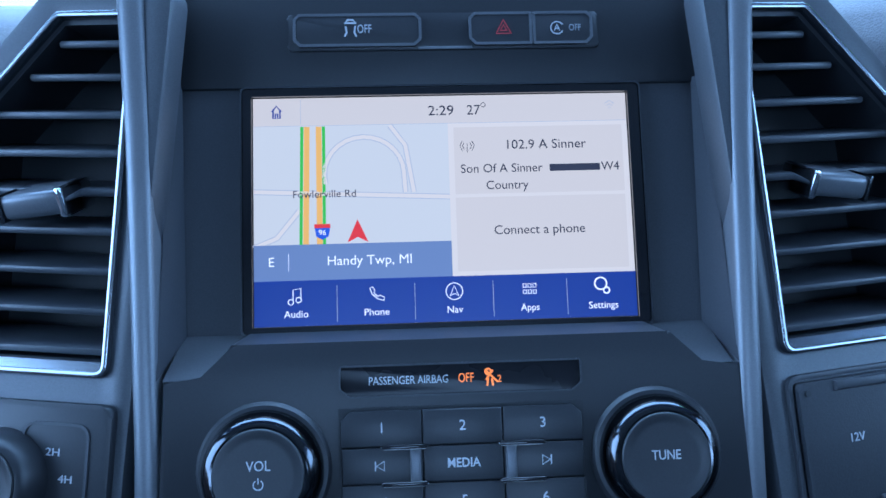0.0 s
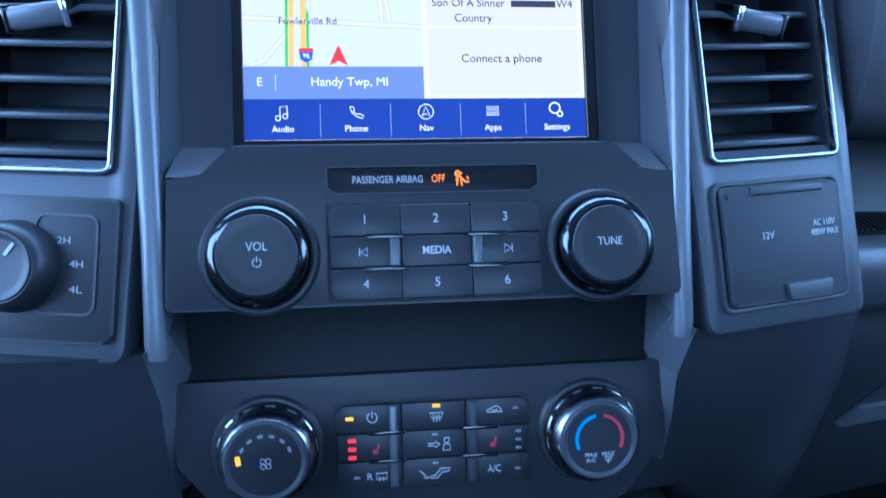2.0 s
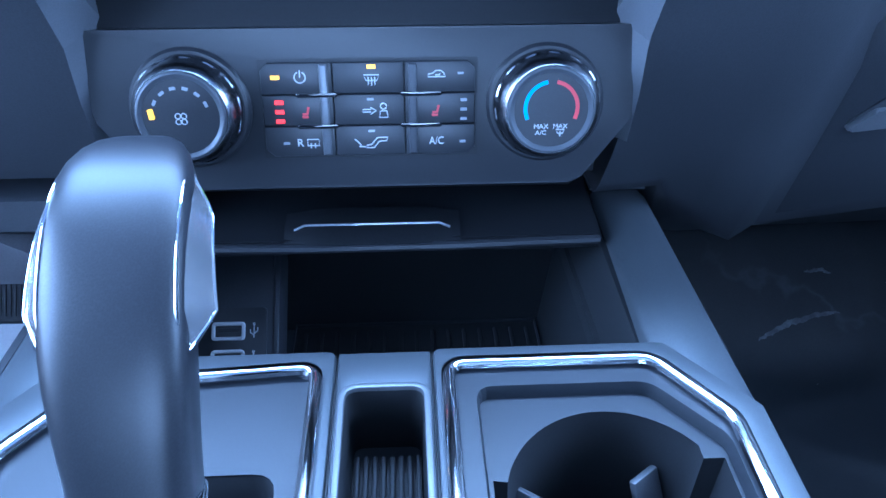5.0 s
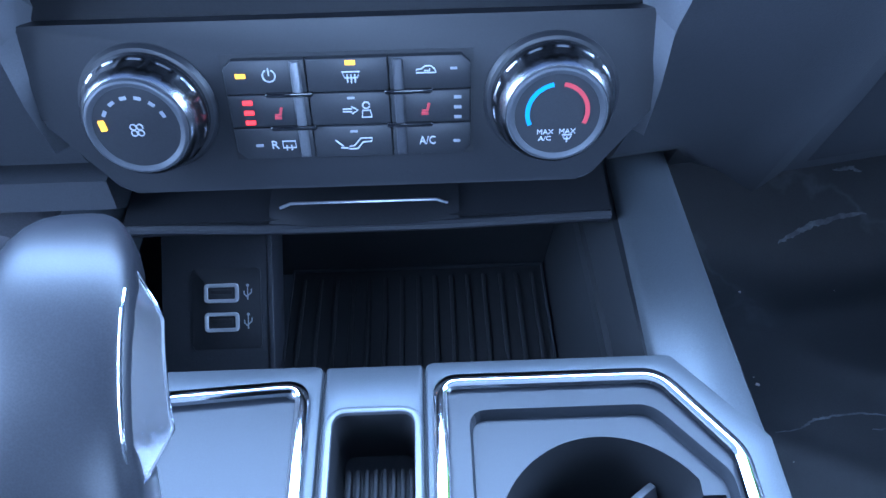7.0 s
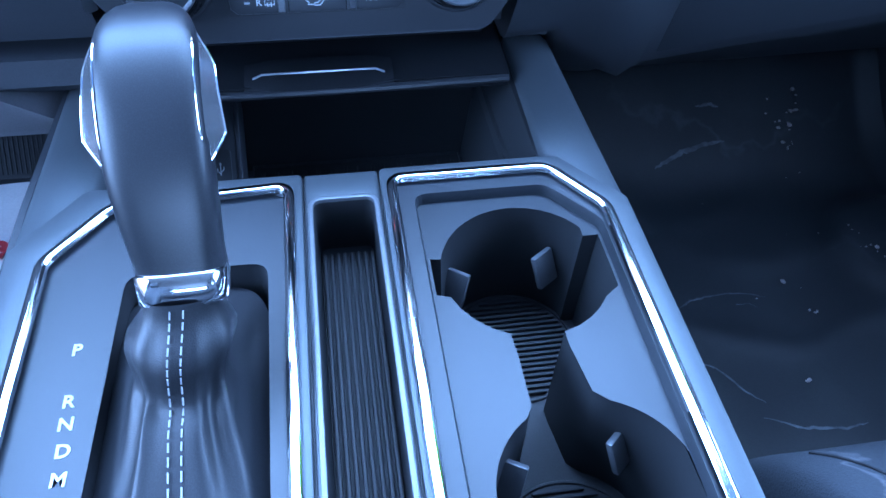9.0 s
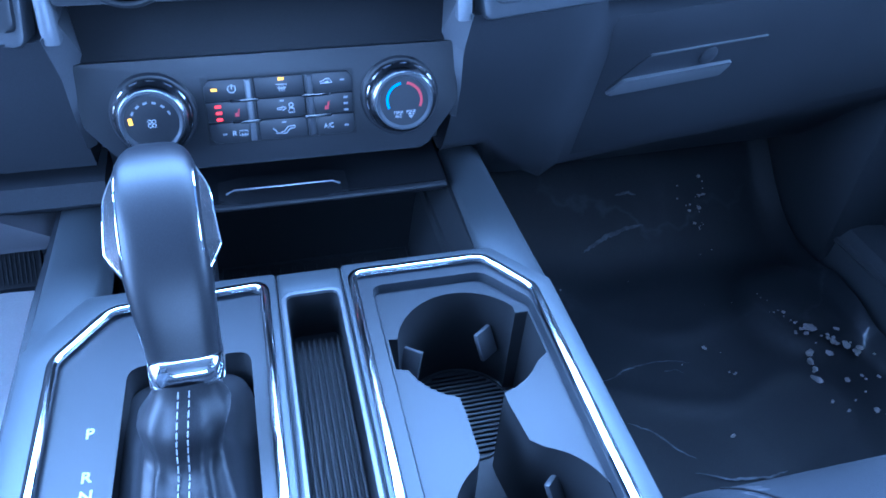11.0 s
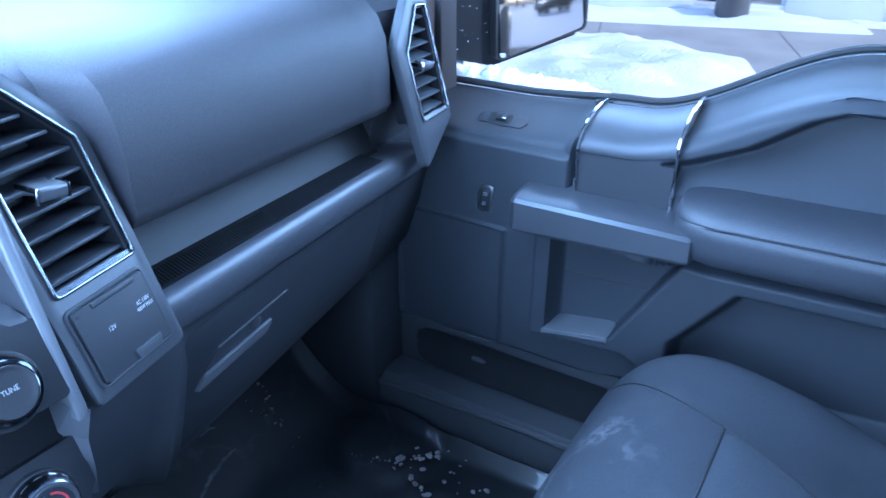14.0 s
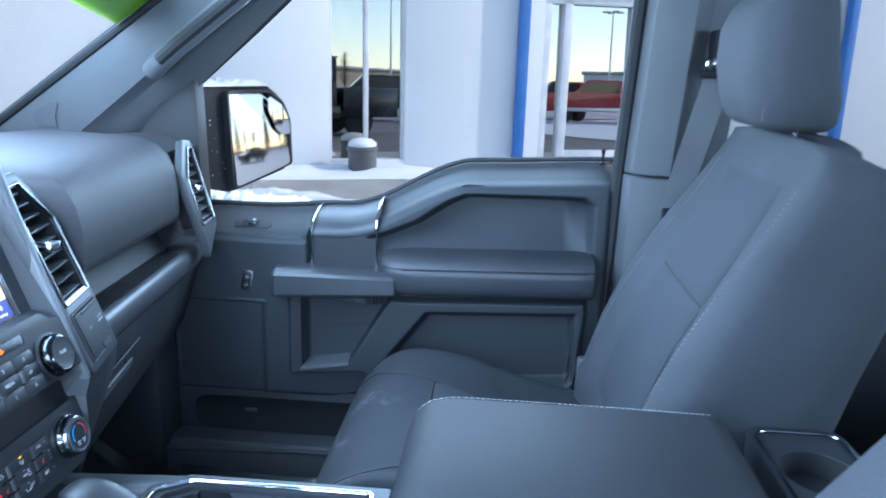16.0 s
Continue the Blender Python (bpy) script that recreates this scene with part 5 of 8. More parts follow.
    ico([[(x - 0.0085, v + 0.002), (x - 0.0055, v - 0.0008), (x - 0.0065, v - 0.0016), (x - 0.0035, v - 0.0018)], [(x - 0.003, v - 0.0022), (x + 0.0005, v - 0.0022), (x + 0.003, v + 0.0008), (x + 0.0065, v + 0.001), (x + 0.007, v + 0.0026), (x + 0.0022, v + 0.0026), (x - 0.0008, v - 0.0008), (x - 0.0028, v - 0.001), (x - 0.003, v - 0.0022)]], keys[1, 2])
    part("lettering", words("A/C", 0.0052, at(m, X(0.815), V(0.85), z), "CENTER", width=0.0068), M_PRINT, keys[2, 2])
    part("lettering", words("R", 0.0052, at(m, X(0.165), V(0.85), z)), M_PRINT, keys[0, 2])
    x, v = X(0.225), V(0.85)
    ico([[(x - 0.0025, v - 0.0012), (x - 0.0025, v + 0.0018), (x + 0.0028, v + 0.0018), (x + 0.0028, v - 0.0012), (x - 0.0025, v - 0.0012)], [(x - 0.001, v), (x - 0.001, v - 0.0024)], [(x + 0.001, v), (x + 0.001, v - 0.0024)]], keys[0, 2])
    for f, i in ((0.292, 0), (0.705, 2)):
        part("bevel", prism(rect(X(f) - 0.002, X(f) + 0.002, -0.0215, 0.0205), 0.0, 0.0042, 0.0008, m), M_GREY if i == 0 else M_PLASTIC, keys[i, 1])
    k, f = collar_knob(s, "fan_knob", -0.0815, 0.0008, m, 0.0178, 0.0240)
    for a in range(4):
        c_, s_ = math.cos(radians(90 * a + 45)), math.sin(radians(90 * a + 45))
        part("icon", lines2d([arc(0.0018 * c_, -0.001 + 0.0018 * s_, 0.0012, 0, 360, 10)], 0.0004, f), M_PRINT, k)
    part("lamp", prism(rpoly([(-0.0012, -0.0022), (0.0012, -0.0022), (0.0012, 0.0022), (-0.0012, 0.0022)], 0.0004), 0, 0.0004, 0, at(f, -0.0128, 0.0012, 0, 8)), E_LED, k, "lit amber mark")
    for a in (150, 125, 100, 75, 50, 25):
        part("tick", prism(rect(-0.0013, 0.0013, -0.0007, 0.0007), 0, 0.0002, 0, at(f, 0.0125 * math.cos(radians(a)), 0.0125 * math.sin(radians(a)), 0, a - 90)), M_DIM, k)
    k, f = collar_knob(s, "temperature_knob", 0.0825, 0.0008, m, 0.0178, 0.0240)
    part("scale", lines2d([arc(0, 0.001, 0.0118, 100, 205, 18)], 0.0017, f), M_BLUEP, k, "blue cold arc")
    part("scale", lines2d([arc(0, 0.001, 0.0118, 80, -25, 18)], 0.0017, f), M_REDP, k, "red warm arc")
    for x in (-0.0044, 0.0044):
        part("lettering", words("MAX", 0.0031, at(f, x, -0.0074, 0), "CENTER", width=0.0065), M_PRINT, k)
    part("lettering", words("A/C", 0.0028, at(f, -0.0044, -0.0102, 0), "CENTER", width=0.005), M_PRINT, k)
    part("icon", lines2d([[(0.0025, -0.0088), (0.0063, -0.0088), (0.0055, -0.0105), (0.0033, -0.0105), (0.0025, -0.0088)], [(0.0044, -0.0095), (0.0044, -0.012)]], 0.0004, f), M_PRINT, k)


climate_controls()


def air_vent(m, outline, outer, label, slats, knob_at, tilt, name="air_vent"):
    base = m @ Vector((0.04, 0, 0))
    s = thing(name, label, "air vent", base, group="dashboard air vents")
    n = rpoly(outline, 0.004)
    part("pod", ring(rpoly(outer, 0.008), n, -0.014, 0.0, m, 0.003), M_POD, s)
    part("chrome_frame", ring(offset_poly(n, -0.0018), offset_poly(n, 0.0008), -0.002, 0.0028, m, 0.0008), M_VTRIM, s, "satin chrome vent frame")
    part("well", ring(offset_poly(n, -0.0005), offset_poly(n, 0.003), -0.04, -0.002, m), M_PANEL, s)
    part("back", prism(n, -0.042, -0.038, 0, m), M_SLOT, s)
    low = min(p.y for p in n)
    xs = [p[0] for p in outline if p[1] < low + 0.012]
    part("lower_lip", loft([[(*(m @ Vector((x, low + q, z))),) for q, z in ((-0.001, 0.0015), (0.0045, -0.0005), (0.0075, -0.010), (0.0, -0.012))] for x in (min(xs) + 0.002, max(xs) - 0.002)]), M_VTRIM, s, "satin chrome lower lip")
    for v in slats:
        xs = []
        k = len(outline)
        for i in range(k):
            a, b = Vector(outline[i]), Vector(outline[(i + 1) % k])
            if (a.y - v) * (b.y - v) < 0:
                xs.append(a.x + (b.x - a.x) * (v - a.y) / (b.y - a.y))
        if len(xs) < 2:
            continue
        x0, x1 = min(xs) + 0.003, max(xs) - 0.003
        mm = m @ Matrix.Translation((0, v, -0.016)) @ Matrix.Rotation(radians(tilt), 4, "X")
        part("slat", box(x0, x1, -0.0017, 0.0017, -0.014, 0.0125, 0.0012, mm, 2), M_SLAT, s)
    if knob_at:
        u, v = knob_at
        mm = m @ Matrix.Translation((u, v, -0.002)) @ Matrix.Rotation(radians(-8), 4, "Z") @ Matrix.Rotation(radians(24), 4, "X")
        t = part("tab", box(-0.0145, 0.0145, -0.0055, 0.0055, -0.016, 0.009, 0.003, mm, 3), M_GREY, s)
        part("tab_edge", box(-0.0165, -0.0130, -0.0065, 0.0065, -0.012, 0.0105, 0.0012, mm), M_CHROME, t, "chrome tab edge")
        part("tab_edge", box(0.0138, 0.0152, -0.0060, 0.0060, -0.012, 0.0094, 0.0006, mm), M_DCHROME, t, "dark chrome tab edge")
    return s


V_IN = [(-0.001, 0.0), (0.080, 0.0), (0.080, 0.100), (0.034, 0.153), (-0.001, 0.153)]
V_OUT = [(-0.0115, -0.088), (0.0915, -0.088), (0.0935, 0.106), (0.042, 0.168), (-0.018, 0.168)]
SL = [0.012, 0.029, 0.046, 0.063, 0.080, 0.097, 0.114, 0.131, 0.146]
air_vent(POD, V_IN, V_OUT, "dark slatted centre air vent in a chrome frame, passenger side", SL, (0.036, 0.072), 18)
air_vent(FLIP @ POD, V_IN, V_OUT, "dark slatted centre air vent in a chrome frame, driver side", SL, (0.036, 0.072), 18)
SIDE = fr((0.750, 0.050, 0.657), 16, 6)
air_vent(SIDE, [(0, 0), (0.080, 0), (0.083, 0.150), (0.056, 0.152), (0.002, 0.095)], [(-0.02, -0.066), (0.088, -0.014), (0.092, 0.166), (0.046, 0.172), (-0.022, 0.108)], "narrow chrome-framed side air vent at the door", [0.014, 0.032, 0.05, 0.068, 0.086, 0.104, 0.122, 0.14], (0.042, 0.072), 26)


def power_outlet():
    s = thing("power_outlet_cover", "grey hinged cover over the power outlets under the vent", "outlet cover", POD @ Vector((0.036, -0.075, 0)))
    o = rpoly(rect(-0.001, 0.0765, -0.0755, -0.0135), 0.004)
    part("frame", ring(offset_poly(o, -0.0025), o, -0.002, 0.0022, POD, 0.0005), M_PLASTIC, s)
    part("lid", prism(offset_poly(o, 0.001), -0.001, 0.0042, 0.002, POD, 3), M_LOWER, s)
    part("hinge", prism(rect(0.018, 0.064, -0.0195, -0.0150), 0.003, 0.0056, 0.0008, POD), M_PLASTIC, s)
    part("pull", prism(rpoly([(0.036, -0.0745), (0.062, -0.0745), (0.064, -0.066), (0.034, -0.066)], 0.001), 0.003, 0.0062, 0.001, POD), M_POD, s, "grey finger pull")
    part("screw", lathe([(0.0014, 0), (0.0014, 0.001), (0.0002, 0.001)], 10, at(POD, 0.004, -0.019, 0.004)), M_SLOT, s)
    part("lettering", words("12V", 0.0052, at(POD, 0.0262, -0.0405, 0.0044), "CENTER", width=0.0072), M_PRINT, s)
    part("lettering", words("AC 110V", 0.0048, at(POD, 0.0635, -0.0365, 0.0044), "CENTER", width=0.0145), M_PRINT, s)
    part("lettering", words("400W MAX", 0.0048, at(POD, 0.0635, -0.0415, 0.0044), "CENTER", width=0.0185), M_PRINT, s)


power_outlet()


def drive_switch():
    m = FLIP @ POD
    s = thing("drive_mode_switch", "black rotary four-wheel-drive switch with white markings", "rotary switch", m @ Vector((0.045, -0.075, 0)))
    o = rpoly(rect(-0.008, 0.090, -0.0785, -0.0125), 0.005)
    part("plate", prism(o, -0.001, 0.004, 0.002, m, 3), M_BUTTON, s)
    i = rpoly(rect(0.002, 0.030, -0.065, -0.0215), 0.005)
    part("scale_edge", ring(offset_poly(i, -0.0012), i, 0.002, 0.0048, m), M_PLASTIC, s)
    mt = fr((-0.145, -0.026, 0.692), 20.4, -12.5)
    for t, x, v in (("2H", -0.0170, -0.0325), ("4H", -0.0105, -0.0430), ("4L", -0.0105, -0.0545)):
        part("lettering", words(t, 0.0045, at(mt, x, v, 0.0042), "CENTER", width=0.0062), M_PRINT, s)
    k, f = knob(s, "knob", 0.0395, -0.0450, m, 0.017, 0.0205, M_BUTTON, M_PANEL)
    part("pointer", prism(rect(-0.0008, 0.0008, 0.006, 0.0125), 0, 0.0006, 0, at(f, 0, 0, 0, 35)), M_PRINT, k, "white pointer")


drive_switch()

def smooth(a, b, t):
    t = max(0.0, min(1.0, (t - a) / (b - a)))
    return t * t * (3 - 2 * t)


# ---- console between the seats ----
CT = 0.464       # height of the console's top
TOP = Matrix.Translation((0, 0, CT))


def plate_with_hole(outer, inner, z, m):
    """A flat sheet with an opening of any shape in it."""
    bm = bmesh.new()
    for loop_ in (outer, inner):
        vs = [bm.verts.new((p[0], p[1], z)) for p in loop_]
        for a, b in zip(vs, vs[1:] + vs[:1]):
            bm.edges.new((a, b))
    bmesh.ops.triangle_fill(bm, use_beauty=True, edges=list(bm.edges), normal=(0, 0, 1))
    bm.transform(m)
    return bm


def console():
    c = thing("centre_console", "grey satin floor console with chrome-framed cup holders and shifter", "console", (0, -0.2, FLOOR))
    sh_in = [(-0.150, -0.398), (-0.024, -0.398), (-0.024, -0.128), (-0.121, -0.134), (-0.150, -0.172)]
    sh_out = [(-0.170, -0.42), (-0.0165, -0.42), (-0.0165, -0.117), (-0.137, -0.117), (-0.170, -0.16)]
    cu_in = [(0.0345, -0.398), (0.155, -0.398), (0.155, -0.165), (0.129, -0.128), (0.0345, -0.128)]
    cu_out = [(0.0285, -0.42), (0.170, -0.42), (0.170, -0.158), (0.137, -0.117), (0.0285, -0.117)]
    CR = [0.008, 0.008, 0.016, 0.016, 0.008]
    mi_out, mi_in = rect(-0.0155, 0.0275, -0.42, -0.117), rect(-0.011, 0.0235, -0.392, -0.141)
    part("top_plate", ring(rpoly(sh_out, 0.004), rpoly(sh_in, CR), -0.02, 0.0, TOP, 0.0015), M_CONSOLE, c, angle=40)
    part("top_plate", ring(rpoly(cu_out, 0.004), rpoly(cu_in, CR), -0.02, 0.0, TOP, 0.0015), M_CONSOLE, c, angle=40)
    part("top_plate", ring(rpoly(mi_out, 0.002), rpoly(mi_in, 0.006), -0.02, -0.0015, TOP, 0.0015), M_CONSOLE, c, angle=40)
    for x in (-0.016, 0.028):
        part("groove", box(x - 0.002, x + 0.002, -0.42, -0.118, CT - 0.02, CT - 0.004, 0), M_SLOT, c)
    for nm, pts in (("shifter_frame", sh_in), ("cup_frame", cu_in)):
        n = rpoly(pts, [0.008, 0.008, 0.008, 0.016, 0.016] if nm == "shifter_frame" else CR, 6)
        part(nm, tube([(p.x, p.y, CT + 0.0005) for p in n], 0.0036, 10, True, 0.8), M_CHROME, c, "chrome frame strip")
    # arms that reach up to the dash
    for k in (-1, 1):
        secs = []
        for y, z, a, b in ((0.030, 0.4548, 0.1345, 0.1705), (-0.06, 0.460, 0.1325, 0.1695), (-0.119, 0.4635, 0.131, 0.169), (-0.158, 0.464, 0.159, 0.1700)):
            secs.append([(k * a, y, z - 0.03), (k * a, y, z - 0.003), (k * (a + 0.003), y, z), (k * (b - 0.006), y, z), (k * b, y, z - 0.005), (k * b, y, z - 0.03)])
        part("arm", loft(secs), M_CONSOLE, c, angle=45)
        secs = []
        for y, z, a, b in ((0.0315, 0.4546, 0.1345, 0.1705), (0.026, 0.468, 0.136, 0.168), (0.010, 0.505, 0.132, 0.150), (-0.004, 0.535, 0.1285, 0.140)):
            secs.append([(k * a, y + 0.05, z), (k * a, y, z), (k * b, y, z), (k * b, y + 0.05, z)])
        part("arm_head", loft(secs), M_RAILF, c, "grey satin arm head at the dash", angle=25)
        side = rpoly([(0.16, FLOOR), (0.16, 0.40), (0.10, 0.445), (-0.119, 0.459), (-0.42, 0.462), (-0.48, 0.40), (-0.48, FLOOR)], 0.008)
        part("side_panel", prism(side, -0.004, 0.0, 0.001, Matrix(((0, 0, 1, k * 0.1690), (1, 0, 0, 0), (0, 1, 0, 0), (0, 0, 0, 1)))), M_LOWER, c)
    # shifter inlay with its opening
    op = rpoly([(-0.113, -0.385), (-0.034, -0.385), (-0.036, -0.182), (-0.108, -0.182)], 0.01)
    part("shifter_inlay", plate_with_hole(rpoly(sh_in, 0.010), op, -0.003, TOP), M_INLAY, c, "slate grey shifter plate")
    part("shifter_well", loft([[(p[0], p[1], CT - 0.004) for p in op], [(p[0] * 0.98 - 0.0015, p[1], CT - 0.055) for p in op]], caps=False), M_SLOT, c)
    for t, y, x in (("P", -0.2272, -0.1248), ("R", -0.2556, -0.1238), ("N", -0.2671, -0.1230), ("D", -0.2803, -0.1220), ("M", -0.2935, -0.1215)):
        part("lettering", words(t, 0.0092, at(TOP, x, y, -0.0028), "CENTER", bold=0.0002), M_PRINT, c, "white gear letter")
    # slot with a ribbed mat
    sl = rpoly(mi_in, 0.006)
    part("slot_wall", loft([[(p.x, p.y, CT - 0.002) for p in sl], [(p.x * 0.93 + 0.0004, p.y * 0.985 - 0.003, CT - 0.042) for p in sl]], caps=False), M_SLOT, c)
    part("slot_lip", ring(offset_poly(sl, -0.003), sl, -0.004, 0.0005, TOP, 0.0008), M_GREY, c)
    part("slot_floor", box(-0.012, 0.025, -0.395, -0.14, CT - 0.045, CT - 0.040, 0), M_RUBBER, c)
    for i in range(8):
        x = -0.0074 + i * 0.0040
        part("rib", box(x - 0.0012, x + 0.0012, -0.388, -0.150, CT - 0.041, CT - 0.035, 0.001), M_SLOT, c)
    # cup holders
    dish = rpoly([(0.0465, -0.386), (0.1505, -0.386), (0.1505, -0.1725), (0.1245, -0.1405), (0.0465, -0.1405)], [0.008, 0.008, 0.014, 0.014, 0.008])
    part("cup_inlay", plate_with_hole([tuple(p) for p in rpoly(cu_in, CR)], [tuple(p) for p in dish], -0.002, TOP), M_INLAY, c, "slate grey cup holder surround")
    part("cup_step", loft([[tuple(TOP @ Vector((p.x, p.y, -0.0018))) for p in dish], [tuple(TOP @ Vector((p.x, p.y, -0.0050))) for p in offset_poly(dish, 0.0012)], [tuple(TOP @ Vector((p.x, p.y, -0.0088))) for p in offset_poly(dish, 0.0014)]], caps=False), M_INLAY, c, angle=20)
    C1, C2, R1 = (0.1005, -0.1975), (0.1050, -0.3270), 0.046
    circ = lambda C, a: (C[0] + R1 * math.cos(radians(a)), C[1] + R1 * math.sin(radians(a)))
    hole = [circ(C1, a) for a in (-77, -66, -55, -44, -33)] + [(0.1475, -0.2165), (0.1475, -0.1785), (0.1385, -0.1785)]
    hole += [circ(C1, a) for a in range(34, 172, 6)] + [(0.0500, -0.1855), (0.0500, -0.2110)] + [circ(C1, a) for a in (200, 212, 224, 236, 248)]
    hole += [(0.0842, -0.2530), (0.0842, -0.2820)]
    hole += [circ(C2, a) for a in range(122, 430, 6)] + [(0.1150, -0.2780), (0.1110, -0.2500)]
    part("cup_deck", plate_with_hole([tuple(p) for p in offset_poly(dish, 0.0012)], hole, -0.0085, TOP), M_INLAY, c, "grey cup holder deck")
    part("cup_wall", loft([[(x, y, CT - 0.009) for x, y in hole], [(0.0975 + (x - 0.0975) * 0.93, -0.2575 + (y + 0.2575) * 0.96, CT - 0.085) for x, y in hole]], caps=False), M_SLOT, c, angle=60)
    part("cup_floor", box(0.045, 0.15, -0.38, -0.145, CT - 0.09, CT - 0.084, 0), M_RUBBER, c)
    for C in (C1, C2):
        for i in range(-9, 10):
            w = math.sqrt(max(0.0, 0.037 ** 2 - (i * 0.0038) ** 2))
            part("rib", box(C[0] - w, C[0] + w, C[1] + i * 0.0038 - 0.0011, C[1] + i * 0.0038 + 0.0011, CT - 0.084, CT - 0.0812, 0.0006), M_RUBBER, c)
        part("mat_edge", tube([(C[0] + 0.0395 * math.cos(2 * math.pi * q / 48), C[1] + 0.0395 * math.sin(2 * math.pi * q / 48), CT - 0.0835) for q in range(48)], 0.0011, 6, True), M_RUBBER, c)
    for x, y, t in ((0.0665, -0.178, 55), (0.1225, -0.170, 125), (0.073, -0.300, 60), (0.131, -0.292, 130)):
        m = Matrix.Translation((x, y, CT - 0.042)) @ Matrix.Rotation(radians(t - 90), 4, "Z") @ Matrix.Rotation(radians(-24), 4, "X")
        part("cup_clip", box(-0.0078, 0.0078, -0.002, 0.002, -0.0125, 0.0095, 0.001, m), M_GREY, c, "grey spring clip")
    return c


console()


def storage_bin():
    b = thing("storage_bin", "open black storage bin with ribbed mat and sockets", "storage bin", (0, -0.03, 0.33))
    F = 0.333
    part("floor_mat", box(-0.066, 0.110, -0.13, 0.043, F - 0.004, F, 0.001), M_RUBBER, b)
    for i in range(15):
        x = -0.058 + i * 0.0115
        part("rib", box(x - 0.0016, x + 0.0016, -0.13, 0.036, F - 0.001, F + 0.0016, 0.001), M_RUBBER, b)
    part("mat_edge", lines2d([[(-0.066, -0.13), (-0.066, 0.043), (0.110, 0.043), (0.110, -0.13)]], 0.0016, Matrix.Translation((0, 0, F)), 0.0025), M_LOWER, b)
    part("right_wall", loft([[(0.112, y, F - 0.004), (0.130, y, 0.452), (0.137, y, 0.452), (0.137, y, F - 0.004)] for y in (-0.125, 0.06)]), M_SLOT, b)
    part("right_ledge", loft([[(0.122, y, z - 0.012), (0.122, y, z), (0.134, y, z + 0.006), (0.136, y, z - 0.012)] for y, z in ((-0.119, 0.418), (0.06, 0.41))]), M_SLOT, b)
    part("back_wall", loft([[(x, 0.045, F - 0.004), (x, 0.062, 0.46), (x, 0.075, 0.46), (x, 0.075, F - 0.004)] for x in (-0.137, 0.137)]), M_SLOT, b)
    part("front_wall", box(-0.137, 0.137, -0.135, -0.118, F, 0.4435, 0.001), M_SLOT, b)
    # socket plate, on a slope
    m = fr((-0.103, -0.012, 0.373), 51)
    part("socket_panel", prism(rect(-0.034, 0.034, -0.07, 0.07), -0.03, 0, 0.001, m), M_LOWER, b)
    part("panel_edge", prism(rect(0.032, 0.036, -0.07, 0.07), -0.03, 0.001, 0.0008, m), M_PLASTIC, b)
    m = at(m, 0.0015, -0.0022, 0)
    p = part("socket_plate", prism(rpoly(rect(-0.0165, 0.0265, -0.0265, 0.024), 0.003), 0, 0.0012, 0.0006, m), M_BUTTON, b)
    for v in (0.0085, -0.0095):
        o = rpoly(rect(-0.0085, 0.0130, v - 0.006, v + 0.006), 0.003)
        part("socket_rim", ring(o, offset_poly(o, 0.0023), 0.0, 0.003, m, 0.0006), M_SOCKET, p, "pale socket rim")
        part("socket_tongue", prism(rect(-0.0045, 0.009, v - 0.0005, v + 0.002), 0, 0.002, 0.0003, m), M_SLOT, p)
        part("icon", lines2d([[(0.0185, v - 0.0045), (0.0185, v + 0.0045)], [(0.0185, v - 0.002), (0.0208, v + 0.0), (0.0208, v + 0.0022)], [(0.0185, v - 0.003), (0.0162, v - 0.001), (0.0162, v + 0.001)], arc(0.0185, v + 0.0045, 0.0006, 0, 350, 8)], 0.0006, at(m, 0, 0, 0.0013)), M_PRINT, p)
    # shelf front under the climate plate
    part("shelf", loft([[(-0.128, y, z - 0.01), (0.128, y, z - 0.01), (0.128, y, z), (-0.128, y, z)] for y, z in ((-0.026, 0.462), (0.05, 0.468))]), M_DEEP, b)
    part("shelf_edge", tube([(-0.128, -0.026, 0.458), (-0.04, -0.030, 0.459), (0.04, -0.030, 0.459), (0.128, -0.026, 0.458)], 0.0028, 8), M_PANEL, b)
    secs = []
    for i in range(13):
        x = -0.052 + 0.100 * i / 12
        e = 0.0042 * smooth(0, 0.22, min(i, 12 - i) / 12)
        secs.append([(x, -0.026, 0.457), (x, -0.027 - e, 0.4595), (x, -0.027 - e, 0.4605 + e * 0.3), (x, -0.020, 0.4645 + e), (x, -0.004, 0.4655 + e * 0.8), (x, -0.004, 0.457)])
    part("tab_edge", tube([(-0.046, -0.0205, 0.4652), (-0.040, -0.0205, 0.4683), (0.036, -0.0205, 0.4683), (0.042, -0.0205, 0.4652)], 0.0008, 6), M_RAIL, b, "thin bright tab edge")
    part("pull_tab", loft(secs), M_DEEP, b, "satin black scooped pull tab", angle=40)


storage_bin()


